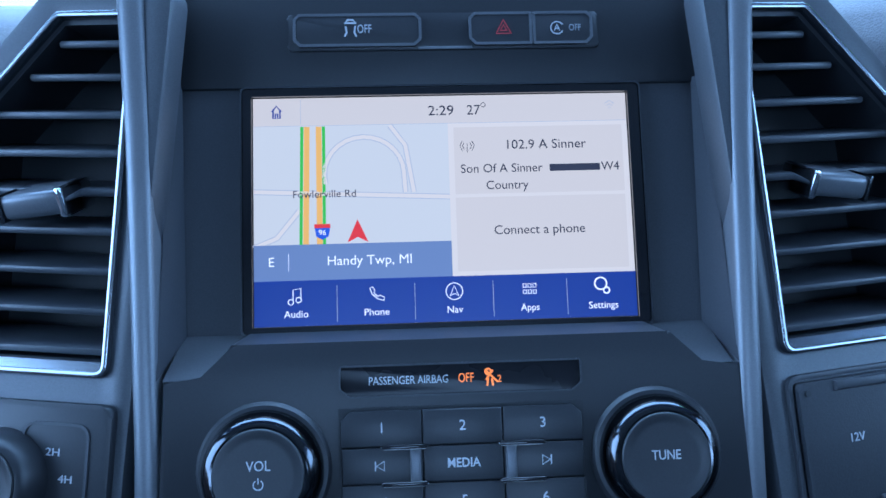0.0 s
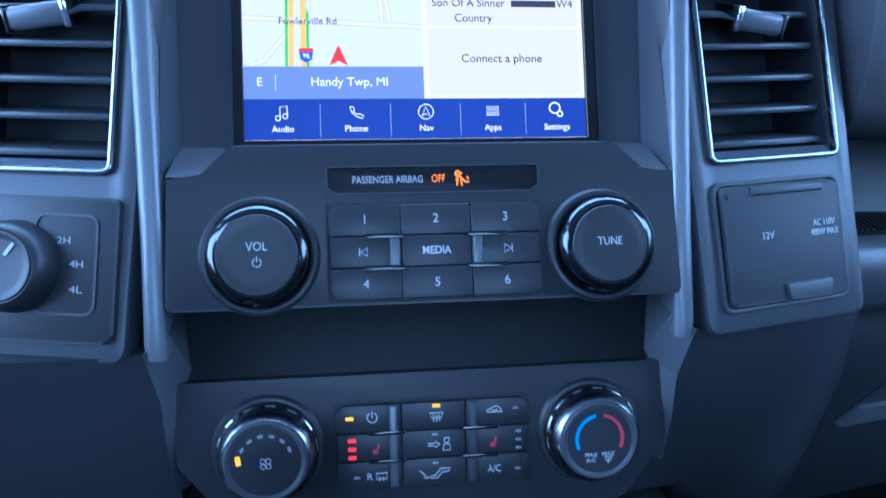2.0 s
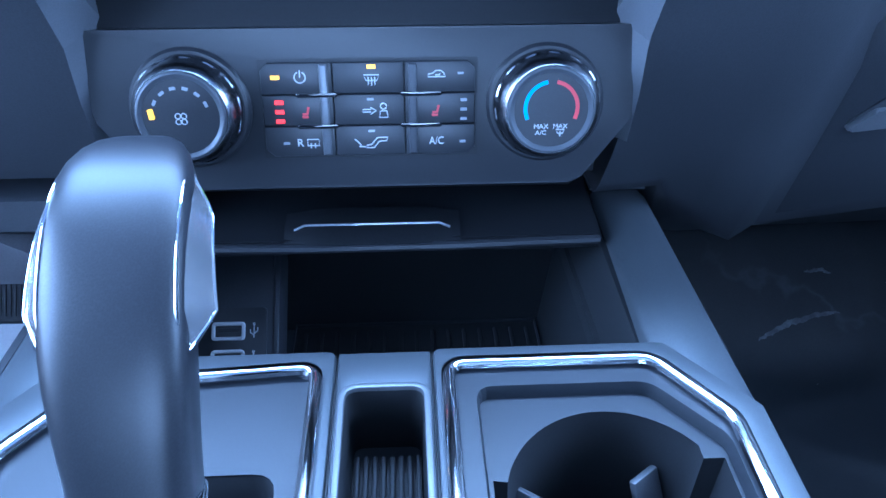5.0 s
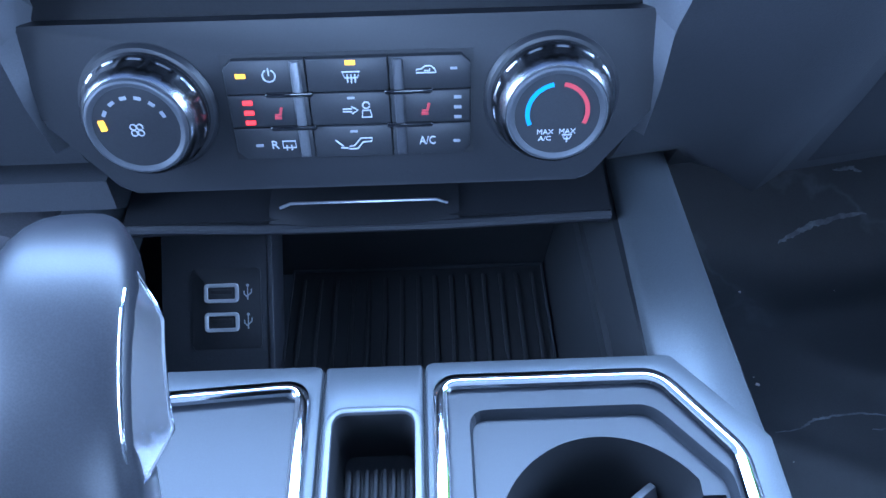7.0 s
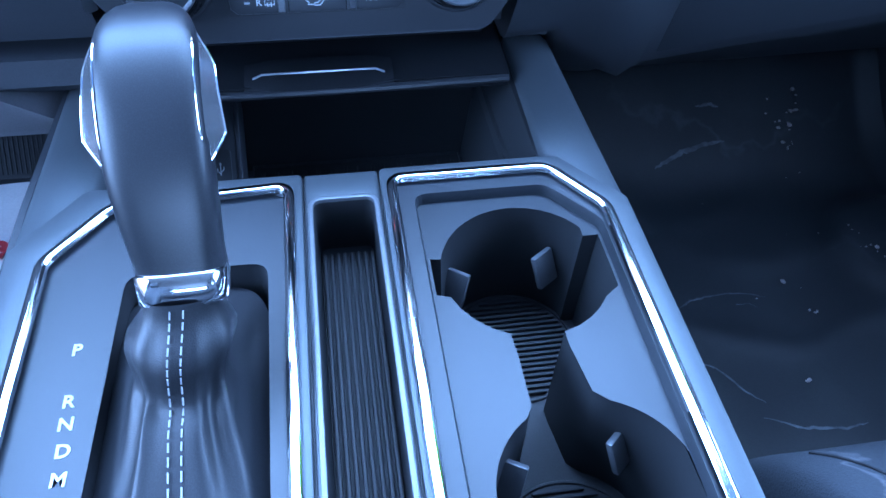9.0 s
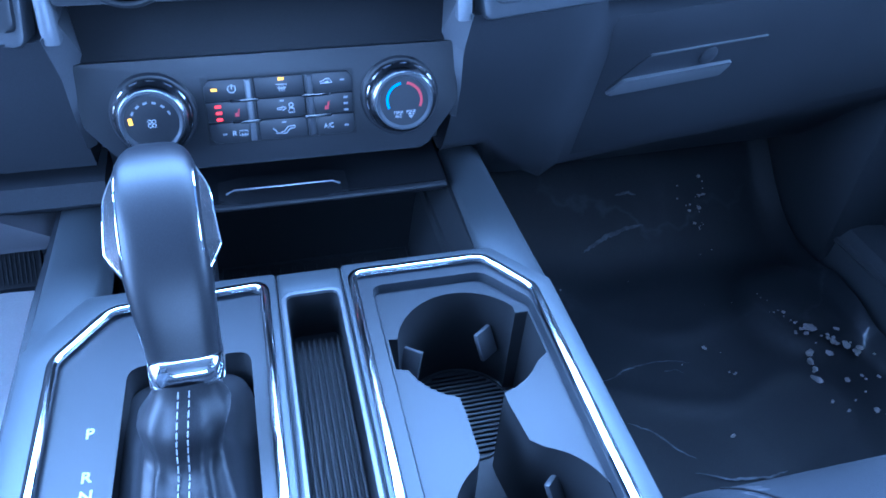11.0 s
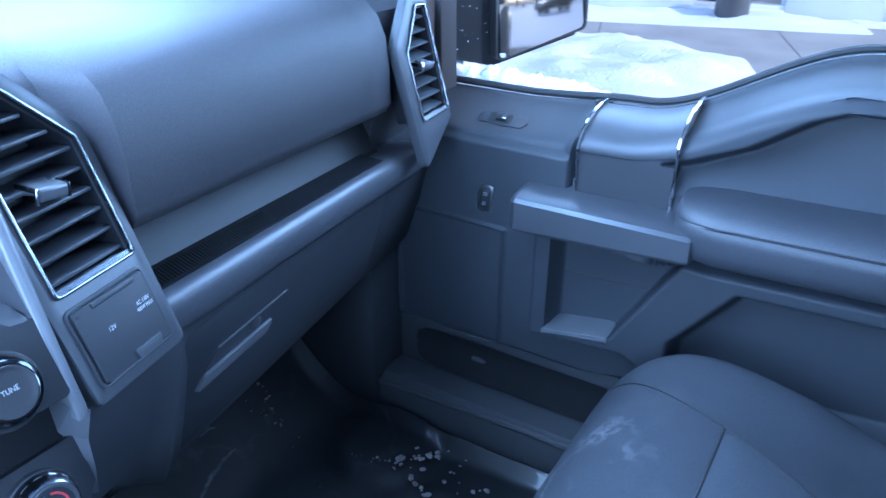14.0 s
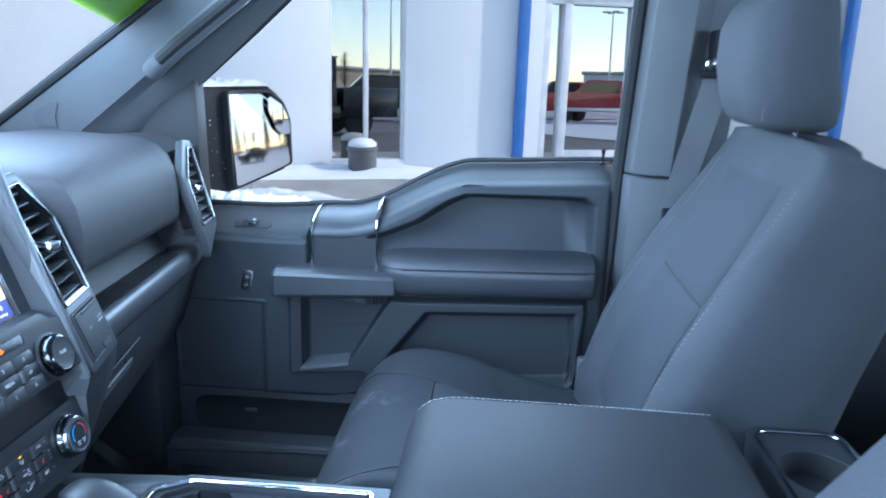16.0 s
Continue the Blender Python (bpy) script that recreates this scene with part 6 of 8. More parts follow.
def gear_lever():
    g = thing("gear_lever", "black leather gear lever with chrome sides and stitched boot", "gear lever", (-0.072, -0.24, 0.42))
    def sec(cx, cy, cz, wx, wy, tilt, n=28, p=3.2):
        out = []
        for k in range(n):
            a = 2 * math.pi * k / n
            ca, sa = math.cos(a), math.sin(a)
            x = wx * abs(ca) ** (2 / p) * (1 if ca > 0 else -1)
            y = wy * abs(sa) ** (2 / p) * (1 if sa > 0 else -1)
            out.append(Vector((cx + x, cy + y * math.cos(radians(tilt)), cz + y * math.sin(radians(tilt)))))
        return out
    # centre line of the grip, bowing forward
    C = [Vector((-0.229, 0.514)), Vector((-0.216, 0.5354)), Vector((-0.2031, 0.5863)), Vector((-0.1394, 0.5866))]
    def spot(v):
        p = (1 - v) ** 3 * C[0] + 3 * v * (1 - v) ** 2 * C[1] + 3 * v * v * (1 - v) * C[2] + v ** 3 * C[3]
        d = (3 * (1 - v) ** 2 * (C[1] - C[0]) + 6 * v * (1 - v) * (C[2] - C[1]) + 3 * v * v * (C[3] - C[2])).normalized()
        return p, d
    def slice_(v, wx, wn, p=3.6, n=36):
        c, d = spot(v)
        out = []
        for k in range(n):
            a = 2 * math.pi * k / n
            ca, sa = math.cos(a), math.sin(a)
            x = wx * abs(ca) ** (2 / p) * (1 if ca > 0 else -1)
            q = wn * abs(sa) ** (2 / p) * (1 if sa > 0 else -1)
            out.append(Vector((-0.0647 - 0.005 * v + x, c.x - d.y * q, c.y + d.x * q)))
        return out
    X0 = -0.0648
    rows = []
    for v in [0, 0.05, 0.1, 0.16, 0.22, 0.29, 0.36, 0.43, 0.5, 0.57, 0.64, 0.71, 0.78, 0.84, 0.89, 0.93, 0.96, 0.98, 0.993, 1.0]:
        k = math.sqrt(max(0.02, 1 - max(0, (v - 0.8) / 0.2) ** 2))
        wx = 0.0185 + 0.0032 * smooth(0, 0.5, v)
        rows.append(slice_(v, wx * k ** 0.7, (0.0136 - 0.0028 * min(1, v / 0.8)) * k))
    part("grip", loft(rows), M_GRIP, g, "smooth black leather grip", angle=60)
    # chrome flanks: long six-sided plates that slope out from the grip, with a dark cover behind
    for k in (-1, 1):
        plate, rim_in, rim_out, cover = [], [], [], []
        for i in range(15):
            v = 0.455 + 0.435 * i / 14
            s = math.sqrt(max(0.02, 1 - max(0, (v - 0.8) / 0.2) ** 2))
            c, d = spot(v)
            w = (0.0185 + 0.0032 * smooth(0, 0.5, v)) * s ** 0.7
            h = (0.0136 - 0.0028 * min(1, v / 0.8)) * s
            e = min(1, 0.15 + i / 3.4, (14 - i) / 2.6)
            out = (0.0080 - 0.0030 * i / 14) * (1 if k > 0 else 1.3)
            P = lambda x, q: Vector((-0.0647 - 0.005 * v + k * x, c.x - d.y * q, c.y + d.x * q))
            a, b = P(w - 0.0022, h * (0.45 + 0.30 * e)), P(w - 0.0015 + out * e, h * (0.40 - 0.85 * e))
            plate.append([P(w - 0.009, h * 0.2), a, a.lerp(b, 0.33), a.lerp(b, 0.66), b, P(w - 0.006, -h * 0.55)])
            rim_in.append(a)
            rim_out.append(b)
            cover.append([P(w - 0.006, -h * 0.2), b - P(0.0006, 0) + P(0, 0), P(w - 0.002 + (out - 0.001) * e, -h * (0.5 + 0.35 * e)), P(w - 0.003 + (out - 0.004) * e, -h * (0.7 + 0.75 * e)), P(w - 0.006, -h * (0.8 + 0.6 * e))])
        f = part("flank", loft(plate), M_CHROMES, g, "polished chrome flank", angle=32)
        part("flank_rim", tube(rim_in + rim_out[::-1], 0.0005, 8, True), M_CHROME, f, "bright chrome edge")
        part("side_cover", loft(cover), M_PANEL, f, "black side cover", angle=50)
    # ring
    def hoop(dz, wx, wn):
        c, d = spot(0)
        return [p + Vector((0, d.x * dz, d.y * dz)) for p in slice_(0, wx, wn)]
    part("ring", loft([hoop(-0.0125, 0.0182, 0.0148), hoop(-0.011, 0.0190, 0.0156), hoop(0.0005, 0.0190, 0.0156), hoop(0.002, 0.0178, 0.0144)]), M_CHROME, g, "chrome ring", angle=60)
    # boot: a slack collar under the ring, then folds that fill the opening
    def boot_at(s, a):
        ca, sa = math.cos(a), math.sin(a)
        slack = math.exp(-((s - 0.20) / 0.12) ** 2)
        sx, sy = 0.0160 + 0.0062 * slack + 0.0245 * s ** 3.0, 0.0126 + 0.0062 * slack + 0.0868 * s ** 2.4
        fold = 1 + 0.10 * math.sin(4 * a + 1.0 + 2 * s) * math.sin(math.pi * s) + 0.05 * math.sin(7 * a - 5 * s) * s * (1 - s) * 3
        p = 2.3 + 2.4 * s
        x = sx * fold * abs(ca) ** (2 / p) * (1 if ca > 0 else -1)
        y = sy * fold * abs(sa) ** (2 / p) * (1 if sa > 0 else -1)
        z = 0.5065 - 0.060 * s ** 0.8 - 0.6 * y * (1 - s) ** 3 + 0.006 * math.sin(6 * a + 3) * s * (1 - s) - 0.004 * math.exp(-((s - 0.38) / 0.07) ** 2)
        return Vector((X0 - 0.001 - 0.009 * s - 0.002 * math.sin(math.pi * min(1, s * 1.4)) + x, -0.2365 - 0.047 * s ** 1.1 + y, z))
    n = 72
    boot = part("boot", loft([[boot_at(j / 22, 2 * math.pi * k / n) for k in range(n)] for j in range(23)], caps=False), M_LEATHER, g, "gathered black leather boot", angle=70)
    def seam(s, off):
        q = boot_at(s, 1.5 * math.pi)
        return Vector((q.x + off, q.y - 0.0004, q.z + 0.0005))
    for off in (-0.0027, 0.0027):
        for j in range(20):
            s = 0.02 + j * 0.04
            part("stitch", tube([seam(s, off), seam(s + 0.013, off), seam(s + 0.027, off)], 0.0004, 6), M_THREADB, boot)


gear_lever()


def console_box():
    b = thing("armrest_box", "black vinyl armrest storage box with white stitched lid", "armrest", (0, -0.63, FLOOR))
    part("box", box(-0.155, 0.165, -0.80, -0.46, FLOOR, 0.55, 0.012), M_LOWER, b)
    secs = []
    for x, e in ((-0.163, 0.010), (-0.158, 0.003), (-0.15, 0.0), (0.16, 0.0), (0.168, 0.003), (0.174, 0.010)):
        pr = [(-0.812 + e, 0.548), (-0.816 + e, 0.585 - e), (-0.808 + e, 0.594 - e), (-0.79, 0.597 - e), (-0.52, 0.598 - e), (-0.488, 0.597 - e), (-0.466, 0.591 - e), (-0.452 - e, 0.58 - e * 0.5), (-0.443 - e, 0.562), (-0.438 - e, 0.540), (-0.444 - e, 0.530)]
        secs.append([(x, y, z) for y, z in pr])
    lid = part("lid", loft(secs), M_VINYL, b, "smooth black vinyl lid", angle=55)
    path = [Vector((0.1655, y, z)) for y, z in ((-0.80, 0.5955), (-0.70, 0.597), (-0.60, 0.5975), (-0.52, 0.598), (-0.49, 0.5972), (-0.468, 0.5917), (-0.454, 0.581), (-0.446, 0.565), (-0.441, 0.545))]
    for a, c in zip(path, path[1:]):
        k = max(1, int((c - a).length / 0.0062))
        for i in range(k):
            part("stitch", tube([a.lerp(c, (i + 0.15) / k), a.lerp(c, (i + 0.78) / k)], 0.00045, 5), M_THREADB, lid)
    part("front_face", prism(rpoly([(-0.15, 0.46), (0.165, 0.46), (0.165, 0.535), (-0.15, 0.535)], 0.01), 0, 0.006, 0.003, Matrix(((1, 0, 0, 0), (0, 0, 1, -0.462), (0, 1, 0, 0), (0, 0, 0, 1)))), M_PLASTIC, b)
    # rear cup holder behind the lid
    m = Matrix.Translation((0.125, -0.912, 0.558))
    o = rpoly(rect(-0.13, 0.095, -0.062, 0.055), 0.025)
    i = [(0.048 * math.cos(2 * math.pi * k / len(o)) - 0.01, 0.044 * math.sin(2 * math.pi * k / len(o))) for k in range(len(o))]
    k0 = min(range(len(i)), key=lambda q: (Vector(i[q]) - Vector(o[0])).length)
    i = i[k0:] + i[:k0]
    part("rear_tray", ring(o, i, -0.03, 0.0, m, 0.004), M_INLAY, b, "grey rear cup holder tray")
    part("rear_cup", loft([[(p[0] + 0.125, p[1] - 0.912, 0.556) for p in i], [(p[0] * 0.9 + 0.125, p[1] * 0.9 - 0.912, 0.48) for p in i]], caps=False), M_SLOT, b)
    part("rear_rim", tube([(p.x * 0.88 + 0.123, p.y * 0.88 - 0.912, 0.5595) for p in o], 0.002, 6, True), M_DCHROME, b)
    part("rear_body", box(0.0, 0.20, -0.96, -0.82, FLOOR, 0.53, 0.01), M_LOWER, b)


console_box()

# ---- passenger door ----


def sdist(p, poly):
    """Signed distance to a polygon; inside is positive."""
    x, y = p
    best, inside, n = 1e9, False, len(poly)
    for i in range(n):
        ax, ay = poly[i]
        bx, by = poly[(i + 1) % n]
        dx, dy = bx - ax, by - ay
        t = max(0, min(1, ((x - ax) * dx + (y - ay) * dy) / (dx * dx + dy * dy)))
        best = min(best, math.hypot(x - ax - t * dx, y - ay - t * dy))
        if (ay > y) != (by > y) and x < ax + (y - ay) / (by - ay) * dx:
            inside = not inside
    return best if inside else -best


def belt(y):
    """Height of the window's lower edge along the door."""
    return 0.659 + 0.012 * smooth(0.0, -0.2, y) + 0.108 * smooth(-0.20, -0.49, y) + 0.013 * smooth(-0.45, -0.8, y)


REC_UP = [(-0.262, 0.560), (-0.262, 0.628), (-0.30, 0.640), (-0.365, 0.668), (-0.43, 0.712), (-0.47, 0.729), (-0.715, 0.731), (-0.738, 0.715), (-0.742, 0.56)]
FRAME = [(-0.092, 0.520), (-0.092, 0.308), (-0.25, 0.322), (-0.32, 0.285), (-0.45, 0.26), (-0.715, 0.26), (-0.733, 0.49), (-0.728, 0.514), (-0.35, 0.500)]
REC_LOW = [(-0.312, 0.372), (-0.392, 0.476), (-0.71, 0.490), (-0.715, 0.335), (-0.70, 0.32), (-0.45, 0.30), (-0.31, 0.31)]
REC_PULL = [(-0.126, 0.328), (-0.126, 0.492), (-0.322, 0.50), (-0.31, 0.48), (-0.232, 0.349)]


def door_x(y, z):
    b = belt(y)
    x = 0.850
    front = smooth(-0.14, -0.115, y)
    sh = smooth(0.602, 0.612, z)
    x += front * (0.018 * sh + 0.085 * smooth(0.612, b, z))
    rear = 1 - front
    x += rear * 0.085 * smooth(b - 0.058, b - 0.002, z) ** 1.6
    x += rear * 0.010 * smooth(b - 0.036, b - 0.031, z)
    bowl = min(1.0, max(0.0, (z - 0.585) / 0.14))
    x += (0.006 + 0.066 * bowl * (2 - bowl)) * smooth(0.0, 0.020, sdist((y, z), REC_UP)) * (0.3 + 0.7 * smooth(-0.745, -0.675, y))
    x -= 0.026 * smooth(0.0, 0.009, sdist((y, z), FRAME))
    x += 0.034 * smooth(0.0, 0.018, sdist((y, z), REC_LOW))
    x += 0.046 * smooth(0.0, 0.007, sdist((y, z), REC_PULL))
    d = sdist((y, z), [(0.16, 0.255), (0.16, 0.468), (-0.034, 0.468), (-0.034, 0.255)])
    x -= 0.006 * (smooth(-0.006, -0.003, d) - smooth(-0.002, 0.001, d))
    x += 0.05 * smooth(-0.755, -0.80, y)
    x += 0.024 * (smooth(-0.150, -0.145, y) - smooth(-0.138, -0.131, y)) * smooth(0.53, 0.55, z)
    x += 0.02 * smooth(0.262, 0.24, z)
    return x


def passenger_door():
    d = thing("passenger_door", "dark grey moulded passenger door with armrest and pull handle", "door", (0.9, -0.3, 0.24))
    def f(u, v):
        y = 0.20 - 1.005 * u
        z0 = 0.232 + 0.045 * smooth(-0.05, -0.3, y)
        z = z0 + (belt(y) - z0) * v
        return Vector((door_x(y, z), y, z))
    panel = part("panel", surf(f, 300, 180, 0.02), M_DOOR, d, "dark grey moulded door panel", angle=70)
    part("shell", loft([[(0.955, y, 0.15), (0.955, y, belt(y) - 0.01), (1.01, y, belt(y) - 0.03), (1.03, y, 0.3), (1.0, y, 0.15)] for y in [0.25 - 0.0525 * k for k in range(21)]]), M_BLACKPAINT, d, "black painted outer door skin")
    part("window_seal", tube([(0.968, 0.19 - 0.02 * k, belt(0.19 - 0.02 * k) + 0.003) for k in range(50)], 0.006, 8), M_RUBBER, d, "black rubber window seal")
    # trim wrap between front and rear panels
    def wrap(y0, y1, pr, w=0.0):
        secs = []
        for q in range(9):
            y = y0 + (y1 - y0) * q / 8
            lift = (belt(y) - 0.672) * 0.95
            secs.append([(a, y, z + lift * smooth(0.55, 0.66, z)) for a, z in pr])
        return secs
    pr_up = [(0.955, 0.671), (0.93, 0.671), (0.905, 0.668), (0.885, 0.66), (0.866, 0.651), (0.853, 0.641), (0.846, 0.631), (0.847, 0.624), (0.87, 0.618), (0.955, 0.618)]
    part("trim_wrap", loft(wrap(-0.146, -0.284, pr_up)), M_WRAP, d, "grey satin trim wrap", angle=50)
    pr_lo = [(0.874, 0.628), (0.850, 0.622), (0.8485, 0.58), (0.8485, 0.55), (0.90, 0.545), (0.91, 0.625)]
    part("trim_panel", loft([[(a, y, z) for a, z in pr_lo] for y in (-0.148, -0.282)]), M_LOWER, d, "black vinyl trim panel")
    edge = [(0.950, 0.675), (0.93, 0.675), (0.903, 0.671), (0.881, 0.662), (0.862, 0.652), (0.850, 0.642), (0.8440, 0.629), (0.8465, 0.58), (0.8465, 0.548)]
    for y in (-0.146, -0.285):
        lift = (belt(y) - 0.672) * 0.95
        part("trim_edge", tube([(a, y, z + lift * smooth(0.55, 0.66, z)) for a, z in edge], 0.0028, 8), M_CHROME, d, "bright chrome trim edge")
    # armrest
    secs = []
    for y, k in ((-0.300, 0.62), (-0.308, 0.78), (-0.325, 0.90), (-0.36, 1), (-0.50, 1), (-0.70, 1), (-0.729, 1), (-0.7365, 0.97), (-0.739, 0.8)):
        pr = [(0.87, 0.601), (0.83, 0.598), (0.806, 0.592), (0.792, 0.583), (0.7885, 0.5755), (0.7905, 0.5735), (0.7875, 0.571), (0.786, 0.558), (0.790, 0.538), (0.7945, 0.522), (0.806, 0.5145), (0.87, 0.511)]
        dz = 0.012 * (-(y + 0.3)) / 0.43
        secs.append([(0.87 + (a - 0.87) * k, y, 0.56 + (z - 0.56) * (0.5 + 0.5 * k) + dz) for a, z in pr])
    part("armrest", loft(secs), M_PAD, d, "padded black armrest", angle=55)
    part("armrest_seam", tube([(0.788, y, 0.5738 + 0.012 * (-(y + 0.3)) / 0.43) for y in (-0.345, -0.5, -0.72)], 0.0012, 6), M_SLOT, d)
    # pull handle
    secs = []
    for y, k in ((-0.064, 0.62), (-0.069, 0.84), (-0.078, 1.0), (-0.20, 1.0), (-0.325, 1.0), (-0.330, 0.96), (-0.333, 0.86)):
        rise = (-0.07 - y) / 0.26
        zt, zb = 0.561 + 0.001 * rise, 0.499 + 0.014 * rise
        pr = [(0.866, zt), (0.846, zt + 0.0005), (0.803, zt - 0.004), (0.7945, zt - 0.0075), (0.7905, zt - 0.013), (0.7905, zb + 0.007), (0.793, zb + 0.0025), (0.798, zb), (0.866, zb + 0.002)]
        mid = (zt + zb) / 2
        secs.append([(0.866 + (a - 0.866) * (0.4 + 0.6 * k), y, mid + (z - mid) * k) for a, z in pr])
    part("pull_handle", loft(secs), M_RAILD, d, "dark grey satin door pull", angle=24)
    # diagonal brace and pocket lip
    part("pocket_lip", loft([[(0.8235, y, z - 0.012), (0.8205, y, z - 0.008), (0.8212, y, z - 0.002), (0.8255, y, z), (0.878, y, z + 0.003), (0.878, y, z - 0.012)] for y, z in ((-0.123, 0.334), (-0.127, 0.336), (-0.224, 0.352), (-0.228, 0.351))]), M_RAILS, d, "grey pocket lip")
    part("pocket_seam", tube([(0.8700, -0.136, 0.418), (0.8700, -0.275, 0.424)], 0.0012, 6), M_SLOT, d)
    # window switch
    sm = Matrix(((0.0, 0.83, -0.55, 0.8938), (-1.0, 0, 0, 0.003), (0, 0.55, 0.83, 0.6322), (0, 0, 0, 1)))
    w = part("window_switch", prism(rpoly([(-0.032, -0.010), (0.040, -0.012), (0.048, 0.0), (0.040, 0.013), (-0.030, 0.012), (-0.036, 0.0)], 0.004), -0.004, 0.0010, 0.0008, sm), M_DOOR, d, "window switch plate")
    part("switch_well", prism(rpoly(rect(-0.017, 0.020, -0.0085, 0.0095), 0.002), 0, 0.0022, 0, sm), M_SLOT, w)
    tg = part("toggle", box(-0.004, 0.014, -0.006, 0.007, 0, 0.008, 0.003, sm), M_BUTTON, w, "black window toggle")
    # added chrome block that stands in for a glint on the black toggle
    part("toggle_tip", box(0.006, 0.0145, -0.0045, 0.0055, 0.0065, 0.0086, 0.001, sm), M_CHROME, tg, "small chrome block as the toggle's glint")
    # lock switch
    lm = Matrix(((0, 0, -1, 0.8515), (-1, 0, 0, 0.000), (0, 1, 0, 0.5175), (0, 0, 0, 1)))
    k = part("lock_switch", prism(rpoly([(-0.0150, -0.0225), (0.0085, -0.0245), (0.0150, 0.0205), (-0.0085, 0.0225)], 0.007), -0.004, 0.0020, 0.0008, lm), M_LOCK, d, "chrome-edged lock switch")
    part("rocker", prism(rpoly([(-0.0112, -0.0185), (0.0052, -0.020), (0.0112, 0.0168), (-0.0052, 0.0185)], 0.0055), 0, 0.0042, 0.0015, lm), M_BUTTON, k)
    for v in (0.0075, -0.0085):
        part("icon", lines2d([[(-0.002 + v * 0.15, v - 0.003), (0.003 + v * 0.15, v - 0.003), (0.003 + v * 0.15, v + 0.001), (-0.002 + v * 0.15, v + 0.001), (-0.002 + v * 0.15, v - 0.003)]], 0.0009, at(lm, 0, 0, 0.0044)), M_PRINT, k)
    # lock pin at the rear of the sill
    p = Matrix.Translation((0.935, -0.752, belt(-0.752) - 0.004))
    part("lock_pin", lathe([(0.008, 0), (0.007, 0.004), (0.0028, 0.006), (0.0028, 0.022), (0.0045, 0.026), (0.004, 0.032), (0.0005, 0.034)], 16, p), M_BLACKPAINT, d)
    # map pocket along the bottom; the cavity's shade is put into its black colour
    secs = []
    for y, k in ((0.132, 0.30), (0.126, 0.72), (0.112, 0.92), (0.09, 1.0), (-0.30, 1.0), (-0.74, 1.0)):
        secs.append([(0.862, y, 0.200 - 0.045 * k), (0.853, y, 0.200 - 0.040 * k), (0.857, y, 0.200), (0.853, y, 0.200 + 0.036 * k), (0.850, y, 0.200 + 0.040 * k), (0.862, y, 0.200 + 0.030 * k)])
    pocket = part("map_pocket", loft(secs), M_SLOT, d, "map pocket along the door bottom, shade painted in black", angle=50)
    part("pocket_clip", box(0.846, 0.853, -0.012, 0.014, 0.206, 0.213, 0.002), M_SILL, pocket, "small grey pocket clip")
    part("striker", box(0.86, 0.875, -0.812, -0.797, 0.64, 0.67, 0.003), M_CHROME, d, "steel door latch")
    return d


passenger_door()
# sill plate: paler than the kick panel, to stand in for light falling on it
tagged(mesh_ob("trim_sill", join(loft([[(0.79, y, FLOOR), (0.795, y, 0.135), (0.805, y, 0.152), (0.83, y, 0.156), (0.88, y, 0.150), (0.9, y, FLOOR)] for y in (0.25, 0.12, -0.1, -0.9)]), tube([(0.795, 0.25, 0.128), (0.797, 0.12, 0.133), (0.797, -0.1, 0.142), (0.797, -0.9, 0.146)], 0.006, 8)), M_SILL, Vector()), "dark grey door sill plate, light put into its colour", "sill", kind="structure")
tagged(mesh_ob("trim_kick", join(box(0.775, 0.9, 0.17, 0.6, FLOOR, 0.6, 0.03), box(0.86, 0.93, -0.8, 0.2, FLOOR + 0.06, 0.26, 0.005)), M_KICK, Vector()), "dark grey kick panel beside the footwell", "trim", kind="structure")


